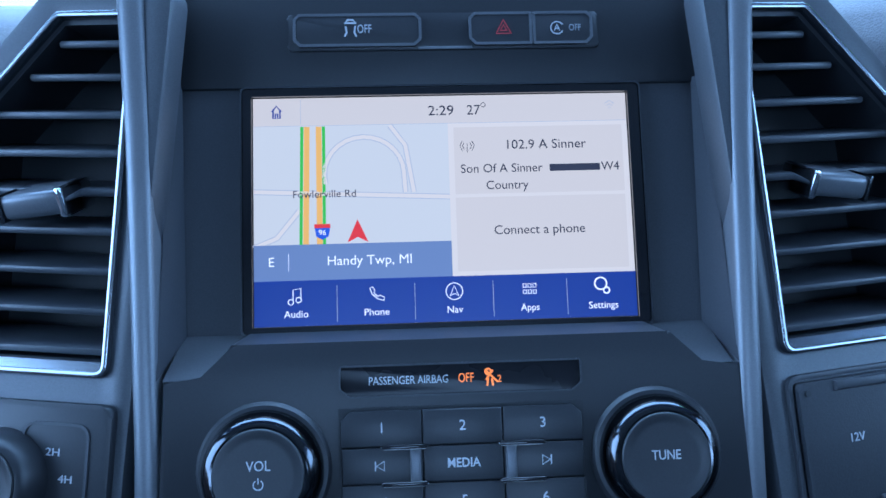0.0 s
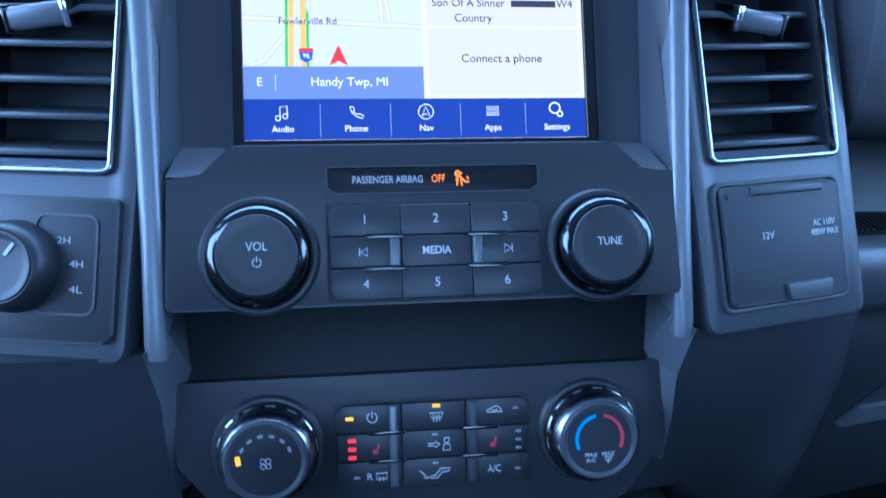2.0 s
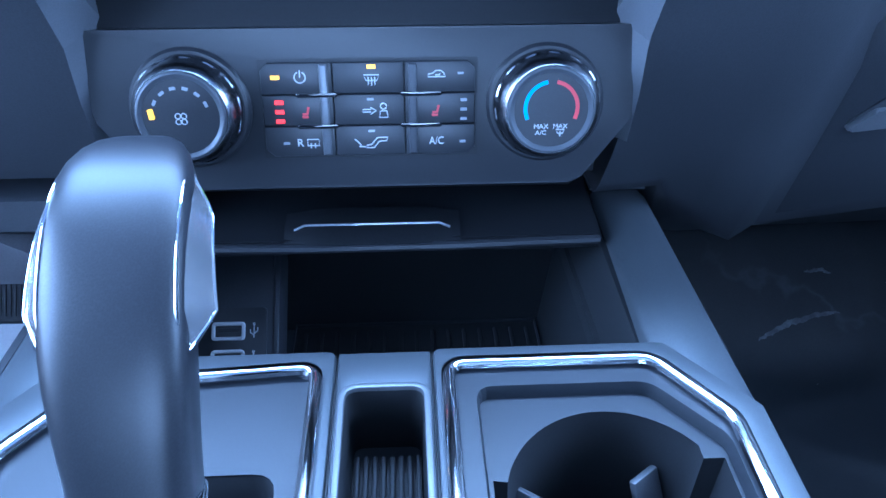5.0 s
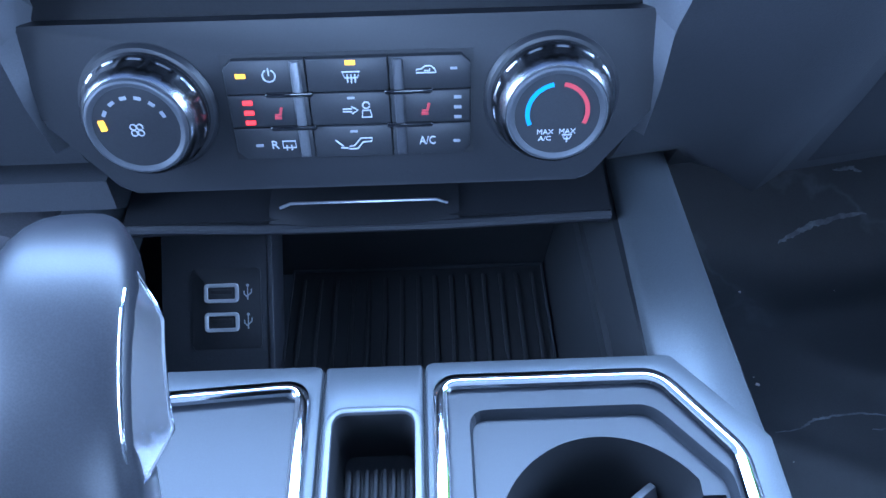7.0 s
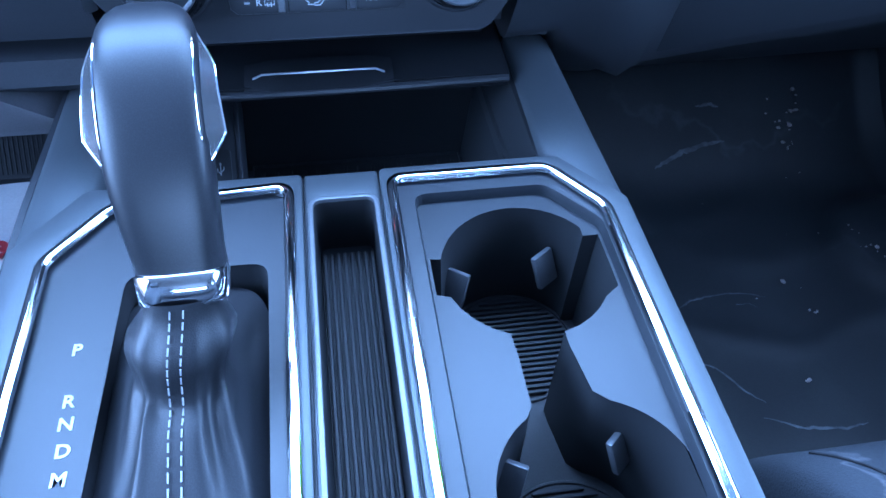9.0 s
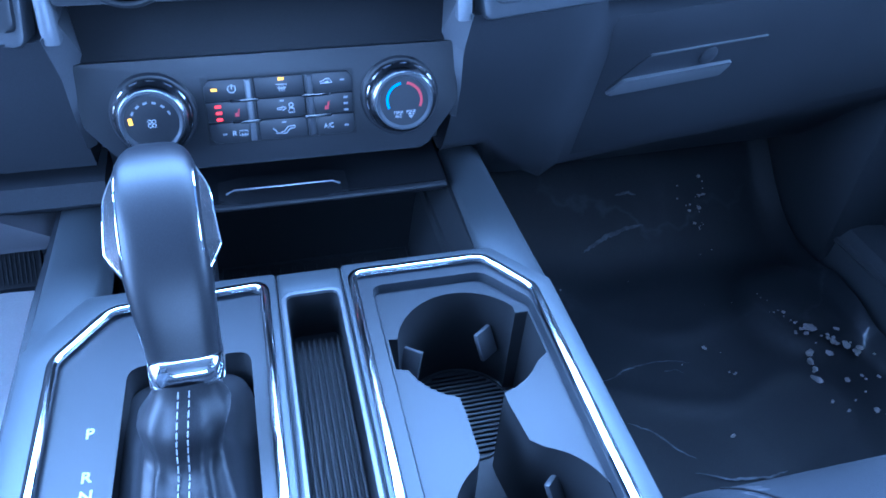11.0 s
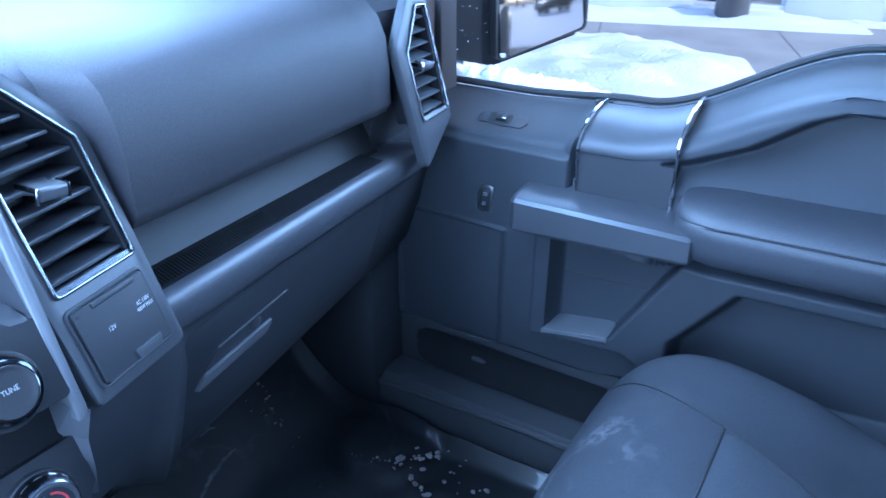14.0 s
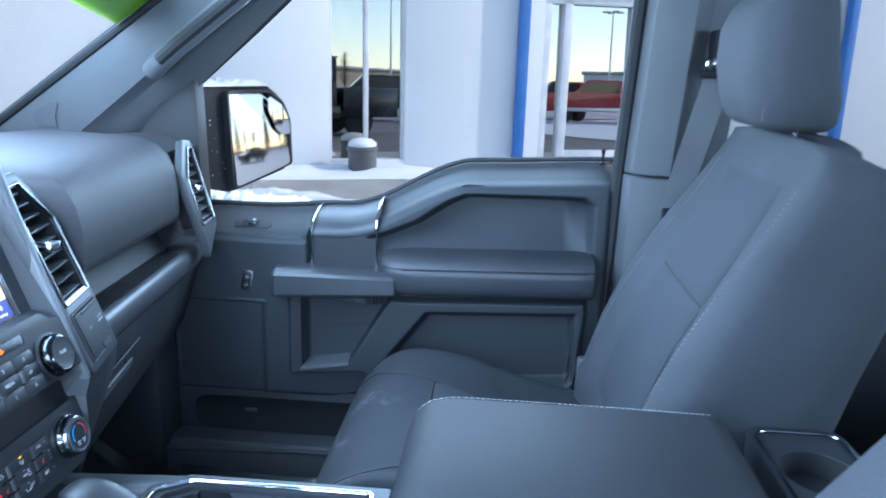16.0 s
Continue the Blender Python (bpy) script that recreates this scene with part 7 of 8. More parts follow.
def floor_things():
    def f(u, v):
        x, y = 0.19 + 0.58 * u, -0.30 + 0.84 * v
        z = FLOOR + 0.006 + 0.24 * smooth(0.2, 0.56, y) + 0.005 * hump(x * 9, y * 9, 1) + 0.0045 * (1 - abs(math.sin(8 * (x + 0.7 * y) + 4 * hump(x * 4, y * 4, 2)))) ** 5
        for (cx, cy, r) in ((0.70, 0.10, 0.10),):
            q = math.hypot(x - cx, y - cy)
            z += 0.012 * smooth(r, r * 0.7, q)
        e = min(u, 1 - u, 1)
        z += 0.02 * smooth(0.05, 0.0, e)
        return Vector((x, y, z))
    m = solid("floor_mat", surf(f, 60, 70, 0.006), M_CARPET, "black all-weather floor liner with snow crumbs", "floor mat", angle=60)
    # dried salt streaks: thin ribbons that lie on the liner
    rng = random.Random(11)
    bm = bmesh.new()
    for wide, line in ((0.0022, ((0.358, 0.030), (0.385, 0.034), (0.400, 0.043), (0.440, 0.048), (0.475, 0.044), (0.496, 0.036))), (0.0014, ((0.452, 0.030), (0.468, 0.030), (0.478, 0.022))),
                       (0.0055, ((0.430, 0.258), (0.452, 0.268), (0.475, 0.277), (0.51, 0.284), (0.54, 0.286))), (0.0030, ((0.50, 0.325), (0.52, 0.327), (0.535, 0.322))),
                       (0.0022, ((0.372, -0.034), (0.398, -0.052), (0.418, -0.085), (0.433, -0.100))), (0.0030, ((0.42, -0.115), (0.46, -0.135), (0.50, -0.140), (0.53, -0.136)))):
        pts = []
        for a, b in zip(line, line[1:]):
            pts += [Vector(a).lerp(Vector(b), k / 8) for k in range(8)]
        rows = []
        for k, p in enumerate(pts):
            t = (pts[min(k + 1, len(pts) - 1)] - pts[max(k - 1, 0)]).normalized()
            w = wide * 0.5 * math.sin(math.pi * (k + 0.4) / (len(pts) - 0.2)) ** 0.5 * (0.7 + 0.6 * rng.random())
            side = Vector((-t.y, t.x)) * w
            jit = Vector((rng.gauss(0, 0.0005), rng.gauss(0, 0.0005)))
            row = []
            for q in (p + jit - side, p + jit + side):
                row.append(bm.verts.new((q.x, q.y, f((q.x - 0.19) / 0.58, (q.y + 0.30) / 0.84).z + 0.0022)))
            rows.append(row)
        for a, b in zip(rows, rows[1:]):
            bm.faces.new((a[0], b[0], b[1], a[1]))
    solid("salt_streaks", bm, M_SALT, "dried white salt streaks on the floor liner", "salt", kind="stuff")
    rng = random.Random(4)
    bm = bmesh.new()
    # drifts of crumbs: start, end, how many, spread, largest size
    drifts = (((0.641, 0.122), (0.662, 0.062), 9, 0.004, 0.0032), ((0.662, 0.062), (0.686, 0.030), 12, 0.008, 0.0062), ((0.686, 0.030), (0.742, 0.012), 13, 0.009, 0.0065), ((0.66, -0.06), (0.73, -0.05), 12, 0.018, 0.0058),
              ((0.684, 0.020), (0.638, -0.012), 7, 0.010, 0.0065), ((0.596, 0.321), (0.634, 0.290), 7, 0.005, 0.0038), ((0.645, 0.326), (0.634, 0.290), 8, 0.004, 0.0042),
              ((0.634, 0.290), (0.619, 0.235), 8, 0.008, 0.0030), ((0.30, 0.0), (0.72, 0.22), 10, 0.05, 0.0022), ((0.522, 0.056), (0.523, 0.058), 1, 0.001, 0.0075), ((0.537, 0.012), (0.540, 0.004), 3, 0.003, 0.0065), ((0.367, 0.195), (0.398, 0.200), 2, 0.002, 0.0018), ((0.486, -0.075), (0.49, -0.08), 2, 0.003, 0.004))
    for a, b, n, wide, most in drifts:
        for i in range(n):
            k = rng.random()
            x, y = a[0] + (b[0] - a[0]) * k + rng.gauss(0, wide), a[1] + (b[1] - a[1]) * k + rng.gauss(0, wide)
            r = most * (0.28 + 0.72 * rng.random() ** 2.5)
            z = FLOOR + 0.0115 + 0.24 * smooth(0.2, 0.56, y) + 0.012 * smooth(0.10, 0.07, math.hypot(x - 0.70, y - 0.10))
            s = bmesh.new()
            bmesh.ops.create_icosphere(s, subdivisions=2, radius=r)
            sx, sy, turn = rng.uniform(0.7, 1.6), rng.uniform(0.6, 1.1), rng.random() * 6
            for v in s.verts:
                w = 1 + 0.45 * hump(v.co.x / r * 1.7 + 9 * i, v.co.y / r * 1.7, v.co.z / r + 3) + rng.uniform(-0.08, 0.08)
                q = Vector((v.co.x * sx * w, v.co.y * sy * w, v.co.z * 0.55 * w))
                q.rotate(Euler((0, 0, turn)))
                v.co = Vector((x, y, z)) + q
            me = bpy.data.meshes.new("tmp")
            s.to_mesh(me)
            s.free()
            bm.from_mesh(me)
            bpy.data.meshes.remove(me)
    solid("snow_crumbs", bm, M_SLUSH, "scattered crumbs of melting snow on the floor liner", "snow", kind="stuff")
    p = thing("paper_floor_mat", "white paper floor mat with red printing in the driver footwell", "paper mat", (-0.4, 0.15, FLOOR))
    sheet = part("sheet", surf(lambda u, v: Vector((-0.66 + 0.38 * u, -0.22 + 0.565 * v, FLOOR + 0.008 + 0.003 * hump(u * 5, v * 5, 7))), 12, 24, 0.001), M_PAPER, p)
    for text, x, y in (("Pride", -0.452, 0.238), ("Vehicle", -0.462, 0.178)):
        part("lettering", words(text, 0.056, Matrix.Translation((x, y, FLOOR + 0.0125)) @ Matrix.Rotation(radians(-15), 4, "Z"), "CENTER", 0.0006, bold=0.0016), M_REDP, sheet, "red printed lettering")
    q = thing("brake_pedal", "black ribbed pedal in the driver footwell", "pedal", (-0.34, 0.25, 0.2))
    pm = fr((-0.345, 0.235, 0.225), 40)
    part("pad", prism(rpoly(rect(-0.062, 0.062, -0.035, 0.035), 0.010), -0.01, 0, 0.003, pm), M_RUBBER, q)
    for i in range(23):
        part("rib", box(-0.055 + i * 0.005 - 0.0009, -0.055 + i * 0.005 + 0.0009, -0.03, 0.03, 0, 0.0007, 0.0003, pm), M_RUBBER, q)
    part("arm", tube([(-0.345, 0.245, 0.22), (-0.345, 0.36, 0.40), (-0.345, 0.42, 0.50)], 0.008, 8), M_BLACKPAINT, q)


floor_things()

# ---- seats ----


def seat(cx, name, label, dy=0.0):
    s = thing(name, label, "seat", (cx, -0.6, FLOOR), group="front seats")
    W = 0.262
    path = [(-0.205, 0.10), (-0.222, 0.19), (-0.248, 0.285), (-0.282, 0.352), (-0.335, 0.394), (-0.405, 0.408), (-0.50, 0.394), (-0.62, 0.356), (-0.75, 0.330)]
    def prof(v):
        q = min(v, 0.9999) * (len(path) - 1)
        k = int(q)
        f = q - k
        p = [Vector(path[max(0, min(len(path) - 1, k + o))]) for o in (-1, 0, 1, 2)]
        return 0.5 * (2 * p[1] + (p[2] - p[0]) * f + (2 * p[0] - 5 * p[1] + 4 * p[2] - p[3]) * f * f + (3 * p[1] - p[0] - 3 * p[2] + p[3]) * f ** 3)
    def cushion(u, v):
        x = (u - 0.5) * 2
        r = abs(x)
        y, z = prof(v)
        z += (0.028 * smooth(0.45, 0.72, r) - 0.006) * smooth(0.25, 0.6, v)
        z -= 0.19 * smooth(0.74, 1.0, r) ** 2.2
        y -= 0.05 * smooth(0.6, 1.0, r) ** 2 * smooth(0.6, 0.0, v)
        return Vector((cx + W * math.sin(x * math.pi / 2 * 0.98), y, z))
    part("cushion", surf(cushion, 60, 56, -0.02), M_CLOTHD, s, "dusty dark cloth cushion", angle=80)
    half = lambda v: 0.30 - 0.38 * (v - 0.41)      # half width between the bolster seams
    def insert(u, v):
        vv = 0.665 + 0.31 * v
        p = cushion(0.5 + (u - 0.5) * 2 * half(vv), vv)
        return p + Vector((0, 0, 0.004 * smooth(0.0, 0.06, min(u, 1 - u, v, 1 - v))))
    part("cushion_insert", surf(insert, 20, 16), M_MESH, s, "grey woven cushion insert", angle=80)
    for k in (-1, 1):
        part("seam", tube([cushion(0.5 + k * half(0.36 + 0.61 * q / 20), 0.36 + 0.61 * q / 20) + Vector((0, 0, 0.0008)) for q in range(21)], 0.0012, 6), M_SLOT, s)
    part("seam", tube([cushion(0.5 + half(0.665) * (q - 10) / 10, 0.665) + Vector((0, 0, 0.0012)) for q in range(21)], 0.0016, 6), M_SLOT, s)
    part("base", box(cx - 0.22, cx + 0.22, -0.75, -0.31, FLOOR + 0.02, 0.28, 0.03), M_LOWER, s)
    part("side_shield", box(cx - 0.268, cx - 0.235, -0.78, -0.36, 0.20, 0.33, 0.015), M_PLASTIC, s)
    part("side_shield", box(cx + 0.235, cx + 0.268, -0.78, -0.36, 0.20, 0.33, 0.015), M_PLASTIC, s)
    # backrest: closed sections up its slope
    def bx(t):
        y = -0.725 - 0.02 * smooth(0, 0.25, t) - 0.205 * smooth(0.1, 1.15, t) * 1.0
        return y, 0.36 + 0.545 * t
    secs = []
    N = 40
    ts = [0, 0.03, 0.1, 0.2, 0.32, 0.45, 0.58, 0.7, 0.8, 0.88, 0.935, 0.97, 0.99, 1.0]
    for t in ts:
        y, z = bx(t)
        w = 0.262 - 0.03 * smooth(0.45, 1.0, t)
        k = 1 - 0.45 * smooth(0.90, 1.0, t) ** 2
        th = (0.185 - 0.06 * t) * (1 - 0.55 * smooth(0.88, 1.0, t) ** 1.5)
        w *= 1 - 0.14 * smooth(0.86, 1.0, t) ** 2
        row = []
        for q in range(N):
            a = 2 * math.pi * q / N
            ca, sa = math.cos(a), math.sin(a)
            px = w * abs(ca) ** 0.55 * (1 if ca > 0 else -1)
            py = th * 0.5 * abs(sa) ** 0.55 * (1 if sa > 0 else -1)
            if sa < 0:
                py *= 1.0 + 1.1 * smooth(1.0, 0.8, t)
            if sa > 0:
                py += 0.040 * smooth(0.52, 0.86, abs(px) / 0.262) * (1 - smooth(0.6, 1.0, t) * 0.6)
            row.append((cx + px, y - th * 0.5 + py, z - 0.012 * smooth(0.9, 1, t) * smooth(0.3, 0.9, abs(px) / 0.262)))
        secs.append(row)
    part("backrest", loft(secs), M_CLOTH, s, "dark grey cloth backrest", angle=80)
    def front(x, t):
        """The backrest's front face at a place across and up it."""
        y, z = bx(t)
        w = (0.262 - 0.03 * smooth(0.45, 1.0, t)) * (1 - 0.14 * smooth(0.86, 1.0, t) ** 2)
        th = (0.185 - 0.06 * t) * (1 - 0.55 * smooth(0.88, 1.0, t) ** 1.5)
        ca = min(1, abs(x) / w) ** (1 / 0.55)
        return y - th * 0.5 + th * 0.5 * math.sqrt(max(0, 1 - ca * ca)) ** 0.55 + 0.040 * smooth(0.52, 0.86, abs(x) / 0.262) * (1 - smooth(0.6, 1.0, t) * 0.6), z
    def back_insert(u, v):
        t = 0.12 + 0.76 * v
        x = (u - 0.5) * 2 * (0.135 - 0.012 * v)
        y, z = front(x, t)
        return Vector((cx + x, y + 0.0035 * smooth(0, 0.06, min(u, 1 - u, v, 1 - v)) + 0.0005 - 0.003 * smooth(0.02, 0.0, abs(v - 0.58)), z))
    part("backrest_insert", surf(back_insert, 24, 40), M_MESH, s, "lighter grey cloth insert", angle=80)
    part("seam", tube([back_insert(k / 16, 0.58) + Vector((0, 0.001, 0)) for k in range(17)], 0.0016, 6), M_SLOT, s)
    for k in (-1, 1):
        pts = []
        for q in range(15):
            t, x = 0.15 + 0.74 * q / 14, 0.205 - 0.028 * q / 14
            pts.append(Vector((cx + k * x, front(x, t)[0] + 0.0008, front(x, t)[1])))
        for a, c in zip(pts, pts[1:]):
            for j in range(4):
                part("stitch", tube([a.lerp(c, (j + 0.2) / 4), a.lerp(c, (j + 0.75) / 4)], 0.0005, 5), M_THREADG, s)
    # headrest
    def sup(w, d, x0, y0, z, n=32, p=3.4):
        out = []
        for q in range(n):
            a = 2 * math.pi * q / n
            ca, sa = math.cos(a), math.sin(a)
            out.append((x0 + w * abs(ca) ** (2 / p) * (1 if ca > 0 else -1), y0 + d * abs(sa) ** (2 / p) * (1 if sa > 0 else -1), z))
        return out
    hr = [(0.085, 0.028, 0, -0.945, 0.930), (0.108, 0.045, 0, -0.942, 0.934), (0.122, 0.056, 0, -0.94, 0.945), (0.130, 0.062, 0, -0.935, 0.975), (0.132, 0.062, 0, -0.925, 1.02), (0.130, 0.058, 0, -0.922, 1.07), (0.124, 0.050, 0, -0.926, 1.10), (0.112, 0.040, 0, -0.932, 1.118), (0.08, 0.022, 0, -0.938, 1.126)]
    h = part("headrest", loft([sup(w * 1.02, d_, cx + x, y, z - 0.020) for w, d_, x, y, z in hr]), M_CLOTH, s, "dark grey cloth headrest", angle=80)
    for k in (-1, 1):
        part("post", tube([(cx + k * 0.055, -0.955, 0.86), (cx + k * 0.055, -0.94, 0.95)], 0.006, 10), M_CHROME, h, "chrome headrest post")
        pts = [Vector((cx + k * 0.1, -0.94 + 0.058 - 0.006 * abs(q - 6) / 6, 0.925 + 0.014 * q)) for q in range(12)]
        for a, c in zip(pts, pts[1:]):
            part("stitch", tube([a.lerp(c, 0.1), a.lerp(c, 0.42)], 0.0004, 5), M_THREADG, h)
            part("stitch", tube([a.lerp(c, 0.6), a.lerp(c, 0.92)], 0.0004, 5), M_THREADG, h)
    part("side_bracket", box(cx + 0.262, cx + 0.285, -0.76, -0.71, 0.33, 0.42, 0.008), M_GREY, s, "grey seat side bracket")
    s.location.y += dy
    return s


seat(0.49, "passenger_seat", "dark grey cloth passenger seat with adjustable headrest")
st2 = seat(-0.49, "driver_seat", "dark grey cloth driver seat beside the armrest box", 0.13)

# ---- outside, across the car park ----


def sticker():
    """Lime price sticker on the inside of the windshield's upper corner."""
    a, b, c = Vector((-0.84, 0.60, 0.79)), Vector((0.84, 0.60, 0.79)), Vector((0.74, -0.22, 1.33))
    up = (Vector((0, -0.22, 1.33)) - Vector((0, 0.60, 0.79))).normalized()
    n = Vector((1, 0, 0)).cross(up)
    m = Matrix(((1, up.x, n.x, 0), (0, up.y, n.y, 0.60), (0, up.z, n.z, 0.79), (0, 0, 0, 1)))
    s = thing("window_sticker", "lime green price sticker across the top of the windshield", "sticker", m @ Vector((0.4, 0.62, 0)))
    part("sheet", prism([(0.47, 0.525), (0.80, 0.452), (0.80, 0.59), (0.47, 0.64)], -0.004, -0.003, 0, m), M_LIME, s)
    for x0, x1, y0, y1 in ((0.485, 0.53, 0.545, 0.61), (0.55, 0.60, 0.53, 0.60), (0.625, 0.67, 0.515, 0.59), (0.70, 0.74, 0.50, 0.575)):
        part("print_bar", prism(rpoly(rect(x0, x1, y0, y1), 0.02), -0.006, -0.005, 0, m), M_LIMED, s)


M_LIME = material("lime sticker", (0.42, 0.75, 0.03), 0.5, vary=0.05)
M_LIMED = material("dark green print", (0.10, 0.36, 0.04), 0.5)
sticker()
M_RED = material("red car paint", (0.42, 0.02, 0.025), 0.25, coat=0.6)
M_NAVY = material("black car paint", (0.012, 0.014, 0.02), 0.25, coat=0.6)
M_GREYCAR = material("silver car paint", (0.35, 0.36, 0.38), 0.25, metal=0.5, coat=0.5)
M_TYRE = material("tyre rubber", (0.02, 0.02, 0.022), 0.8)
M_CARGLASS = material("car window glass", (0.02, 0.025, 0.03), 0.05, coat=0.5)
M_TAN = material("tan brick", (0.50, 0.41, 0.30), 0.8, grain=0.05, bump=0.2, vary=0.2, big=0.5)
M_BARK = material("bark", (0.10, 0.085, 0.07), 0.9, grain=0.02, bump=0.4)
M_TWIG = material("bare twigs", (0.13, 0.105, 0.085), 0.9)
M_FIR = material("fir needles", (0.035, 0.06, 0.035), 0.8, vary=0.4)


def vehicle(x, y, yaw, paint, name, label, truck):
    v = thing(name, label, "pickup" if truck else "car", (x, y, GROUND), group="parked vehicles")
    m = Matrix.Translation((x, y, GROUND)) @ Matrix.Rotation(radians(yaw), 4, "Z")
    half = 0.98 if truck else 0.88
    if truck:
        prof = [(-2.9, 0.55), (-2.9, 1.28), (-0.95, 1.30), (-0.8, 1.90), (0.75, 1.93), (1.35, 1.38), (2.75, 1.30), (2.95, 1.1), (2.95, 0.5)]
        glass = [(-0.72, 1.36), (-0.62, 1.82), (0.70, 1.85), (1.18, 1.40)]
        wheels, r = (-1.85, 1.85), 0.40
    else:
        prof = [(-2.2, 0.45), (-2.25, 1.0), (-1.7, 1.12), (-0.95, 1.58), (0.5, 1.60), (1.25, 1.12), (2.1, 1.0), (2.25, 0.75), (2.2, 0.4)]
        glass = [(-1.45, 1.14), (-0.88, 1.52), (0.45, 1.54), (1.05, 1.14)]
        wheels, r = (-1.4, 1.4), 0.33
    side = Matrix(((0, 0, 1, 0), (1, 0, 0, 0), (0, 1, 0, 0), (0, 0, 0, 1)))
    part("body", prism(rpoly(prof, 0.08), -half, half, 0.05, m @ side), paint, v)
    for k in (-1, 1):
        part("side_window", prism(rpoly(glass, 0.05), k * (half - 0.01), k * (half + 0.004), 0, m @ side), M_CARGLASS, v)
        for wy in wheels:
            part("wheel", lathe([(0.02, -0.1), (r, -0.1), (r + 0.005, -0.05), (r + 0.005, 0.08), (r * 0.9, 0.1), (r * 0.62, 0.08), (0.02, 0.06)], 24, m @ Matrix.Translation((k * (half - 0.1), wy, r)) @ Matrix.Rotation(radians(90 * k), 4, "Y")), M_TYRE, v)
    return v


vehicle(5.4, -27.6, 68, M_NAVY, "parked_car", "black sedan parked on the snowy lot behind", False)
vehicle(-5.4, -18.6, 62, M_RED, "parked_pickup", "red pickup parked across the lot", True)
vehicle(-10.6, -20.4, 35, M_RED, "parked_pickup", "red pickup parked at an angle", True)
vehicle(-9.6, -9.0, 22, M_NAVY, "parked_pickup", "black pickup parked across the lot", True)
vehicle(14.0, 16.0, 75, M_GREYCAR, "parked_car", "silver car parked ahead of the truck", False)
vehicle(9.0, 19.0, 80, M_NAVY, "parked_car", "dark car parked ahead of the truck", False)


def far_building(x, y, yaw, w, h, mat, label):
    b = thing("building", label, "building", (x, y, GROUND), group="far buildings")
    m = Matrix.Translation((x, y, GROUND)) @ Matrix.Rotation(radians(yaw), 4, "Z")
    part("wall", box(-w / 2, w / 2, -5, 5, 0, h, 0.02, m), mat, b)
    part("roof", box(-w / 2 - 0.3, w / 2 + 0.3, -5.3, 5.3, h, h + 0.5, 0.05, m), M_GREYCAR, b)
    n = int(w / 4) if mat is not M_TAN else 3
    for i in range(n):
        xx = -w / 2 + (i + 0.5) * w / n
        part("window", box(xx - 0.8, xx + 0.8, -5.06, 5.06, 1.2, h - 1.4, 0, m), M_CARGLASS, b)


far_building(-88, -44, 68, 60, 4.2, M_TAN, "low tan brick building across the lot")
far_building(-82, -98, 50, 50, 4.4, M_FRAMEW, "long pale building across the lot")


def light_mast(x, y):
    t = thing("light_mast", "tall grey car park light mast with four heads", "light mast", (x, y, GROUND), group="light masts")
    part("pole", lathe([(0.11, 0), (0.10, 0.4), (0.055, 8.6), (0.01, 8.65)], 10, Matrix.Translation((x, y, GROUND))), M_FRAMEW, t)
    for a in range(4):
        m = Matrix.Translation((x, y, GROUND + 8.4)) @ Matrix.Rotation(radians(90 * a + 20), 4, "Z")
        part("head", box(0.25, 0.95, -0.16, 0.16, -0.06, 0.08, 0.03, m), M_GREYCAR, t)
        part("arm", box(0.0, 0.3, -0.03, 0.03, -0.03, 0.03, 0.005, m), M_FRAMEW, t)


light_mast(-32.8, -21.9)
light_mast(-30.1, -42.5)


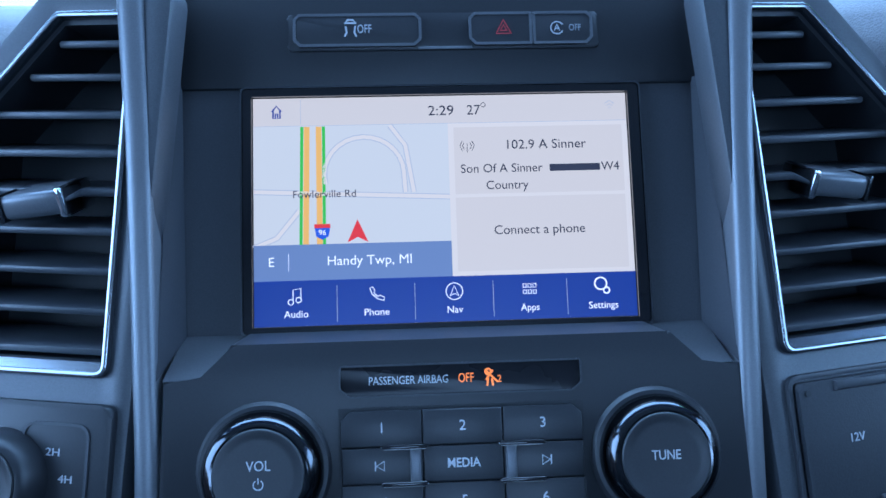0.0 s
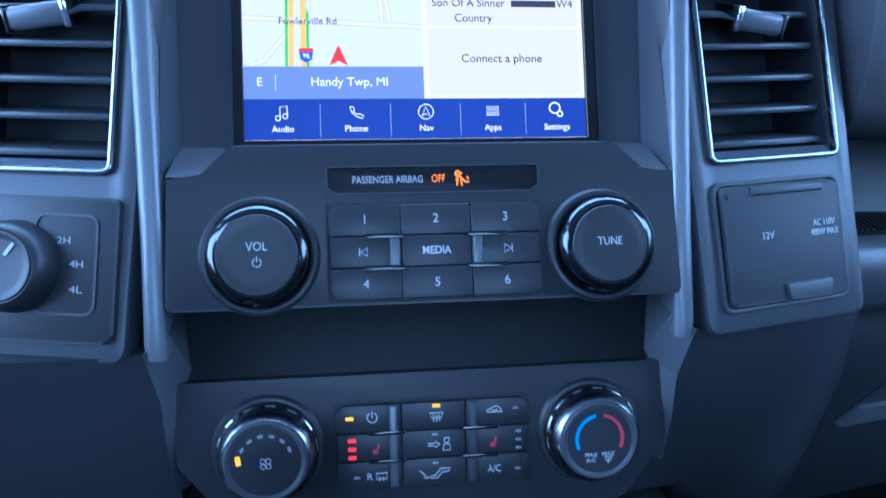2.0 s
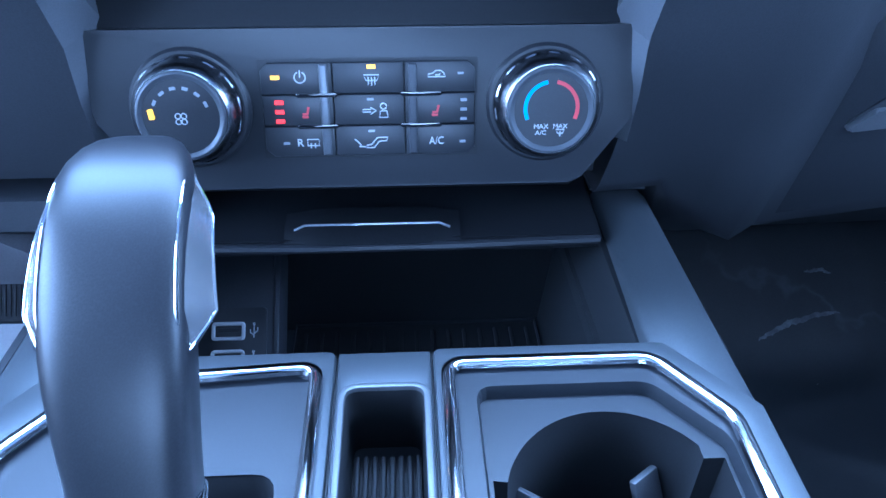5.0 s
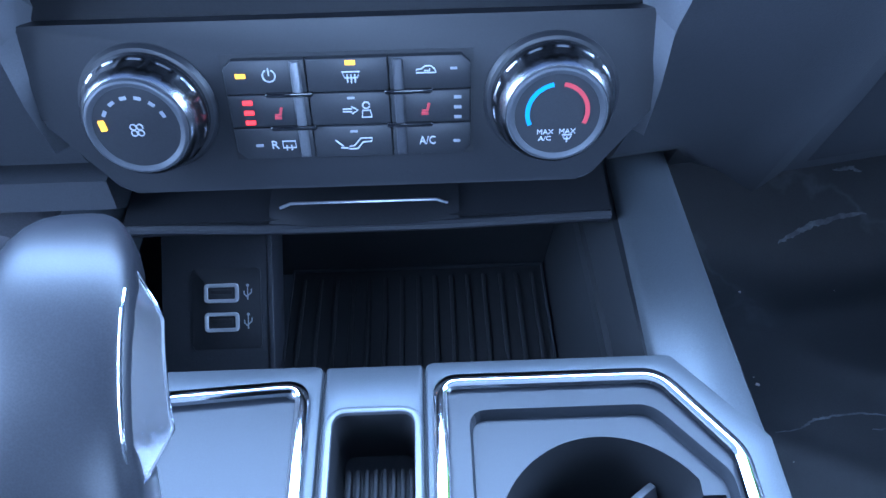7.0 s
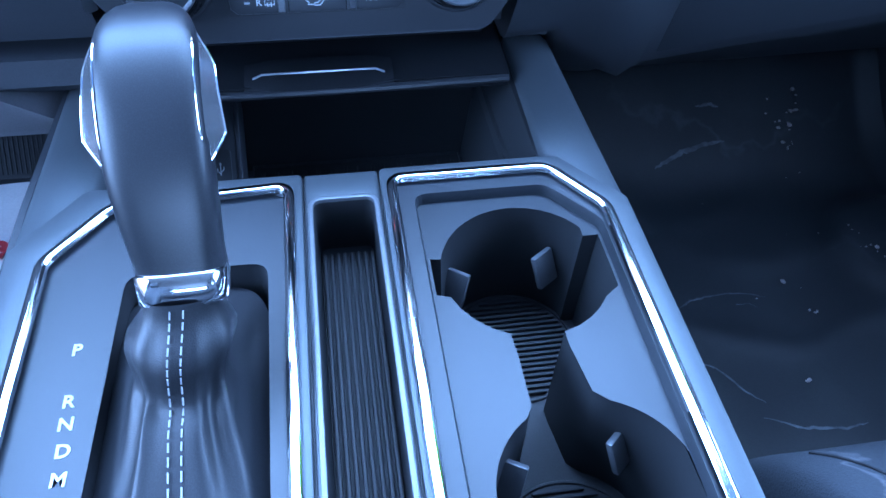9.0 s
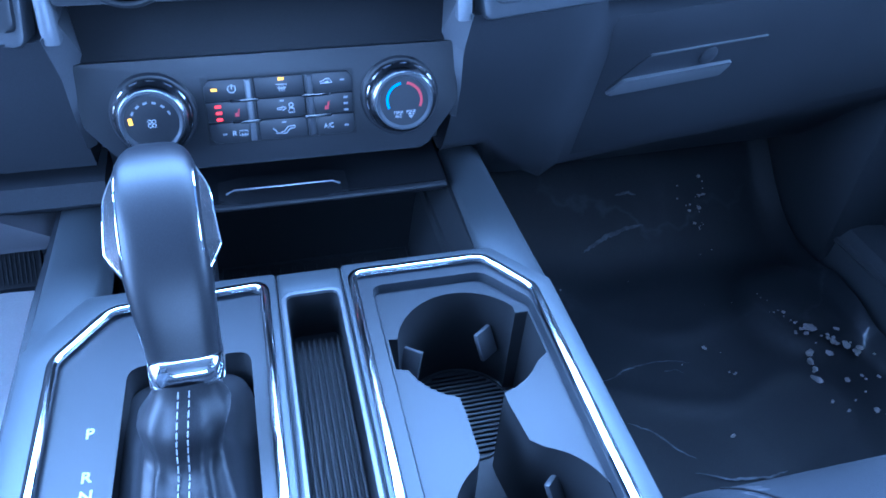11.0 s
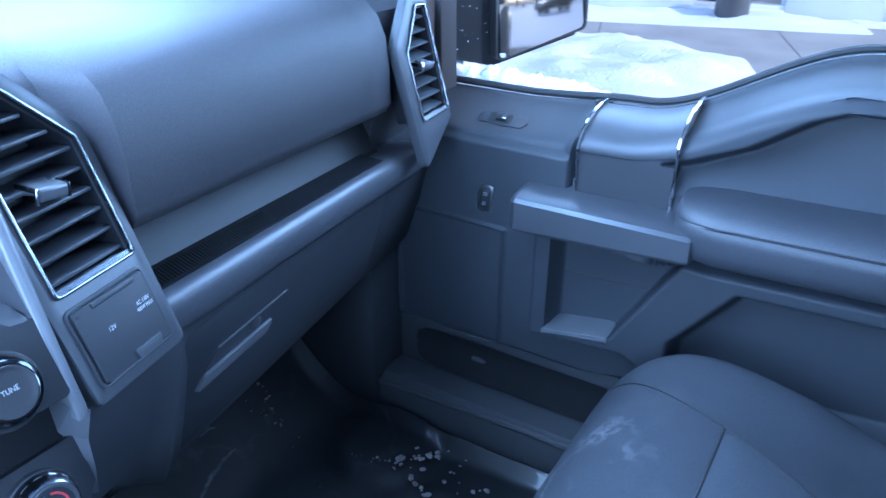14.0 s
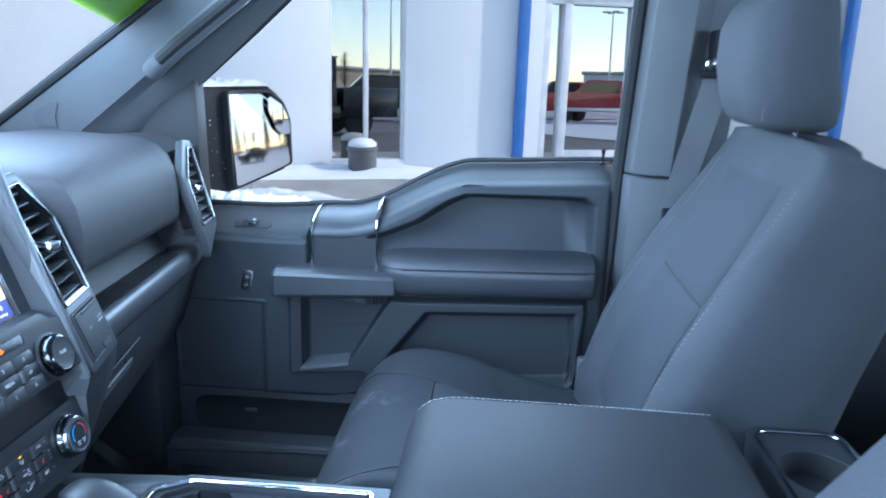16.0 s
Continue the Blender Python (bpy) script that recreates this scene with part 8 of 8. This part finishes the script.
def tree(x, y, h, seed, fir):
    t = thing("tree", "dark green fir beyond the car park" if fir else "bare winter tree beyond the car park", "tree", (x, y, GROUND), group="far trees")
    r = random.Random(seed)
    part("trunk", lathe([(0.035 * h, 0), (0.022 * h, 0.2 * h), (0.010 * h, 0.7 * h), (0.002 * h, h)], 8, Matrix.Translation((x, y, GROUND))), M_BARK, t)
    bm = bmesh.new()
    if fir:
        for i in range(420):
            s = r.random() ** 0.7
            z = h * (0.12 + 0.88 * (1 - s))
            a, q = r.random() * 6.283, 0.20 * h * s * r.uniform(0.5, 1.05) + 0.05
            c = Vector((x + q * math.cos(a), y + q * math.sin(a), GROUND + z - 0.1 * q))
            d = Vector((math.cos(a), math.sin(a), -0.5)) * r.uniform(0.2, 0.45)
            k = Vector((-math.sin(a), math.cos(a), 0)) * 0.16
            bm.faces.new([bm.verts.new(p) for p in (c - d - k, c - d + k, c + d)])
    else:
        for i in range(230):
            s = r.uniform(0.3, 1)
            a, e = r.random() * 6.283, r.uniform(0.3, 1.1)
            o = Vector((x, y, GROUND + h * s * 0.85))
            d = Vector((math.cos(a) * math.cos(e), math.sin(a) * math.cos(e), math.sin(e))) * h * r.uniform(0.12, 0.34) * (1.25 - s)
            k = Vector((-math.sin(a), math.cos(a), 0.2)) * 0.012 * h * 0.3
            bm.faces.new([bm.verts.new(p) for p in (o - k, o + k, o + d)])
            for q in range(3):
                o2 = o + d * r.uniform(0.4, 0.95)
                d2 = (d.normalized() + Vector((r.uniform(-1, 1), r.uniform(-1, 1), r.uniform(-0.2, 0.8)))).normalized() * h * 0.09
                bm.faces.new([bm.verts.new(p) for p in (o2 - k * 0.6, o2 + k * 0.6, o2 + d2)])
    part("crown", bm, M_FIR if fir else M_TWIG, t)


for i in range(26):
    r_ = random.Random(i + 40)
    tree(-20 + i * 2.6 + r_.uniform(-1, 1), -58 + r_.uniform(-8, 8), r_.uniform(6, 11), i, i % 3 == 1)
for i in range(14):
    r_ = random.Random(i + 90)
    tree(-64 + r_.uniform(-6, 6), -34 + i * 5.2, r_.uniform(6, 10), i + 60, i % 4 == 1)
bank("snow_bank", -14, 30, 24.0, 27.0, 0.9, "long ploughed ridge of snow at the lot's edge", 3.3)
tagged(mesh_ob("snow_field", surf(lambda u, v: Vector((-30 + 60 * u, -75 + 66 * v, GROUND + 0.02 + 0.12 * max(0, hump(u * 14, v * 12, 4)))), 60, 50), M_SNOW, Vector()), "thin snow cover over the far lot", "snow field", kind="structure")


def truck_body():
    t = thing("truck_body", "black painted pickup body around the cabin", "truck", (0, -0.6, GROUND))
    part("hood", loft([[(-0.92, y, 0.2), (-0.92, y, z - 0.06), (-0.7, y, z), (0.7, y, z), (0.92, y, z - 0.06), (0.92, y, 0.2)] for y, z in ((0.68, 0.76), (1.2, 0.74), (1.75, 0.69), (1.95, 0.6))]), M_NAVY, t)
    part("bed", box(-0.98, 0.98, -4.1, -2.4, -0.2, 0.60, 0.04), M_NAVY, t)
    part("roof", box(-0.88, 0.88, -2.3, -0.25, 1.375, 1.42, 0.02), M_NAVY, t)
    for k in (-1, 1):
        part("rocker", box(k * 0.97 - 0.03, k * 0.97 + 0.03, -2.3, 0.7, -0.25, 0.1, 0.02), M_NAVY, t)
        for y in (1.25, -2.9):
            part("wheel", lathe([(0.02, -0.12), (0.4, -0.12), (0.41, 0.1), (0.25, 0.1), (0.02, 0.08)], 24, Matrix.Translation((k * 0.86, y, GROUND + 0.41)) @ Matrix.Rotation(radians(90 * k), 4, "Y")), M_TYRE, t)


truck_body()
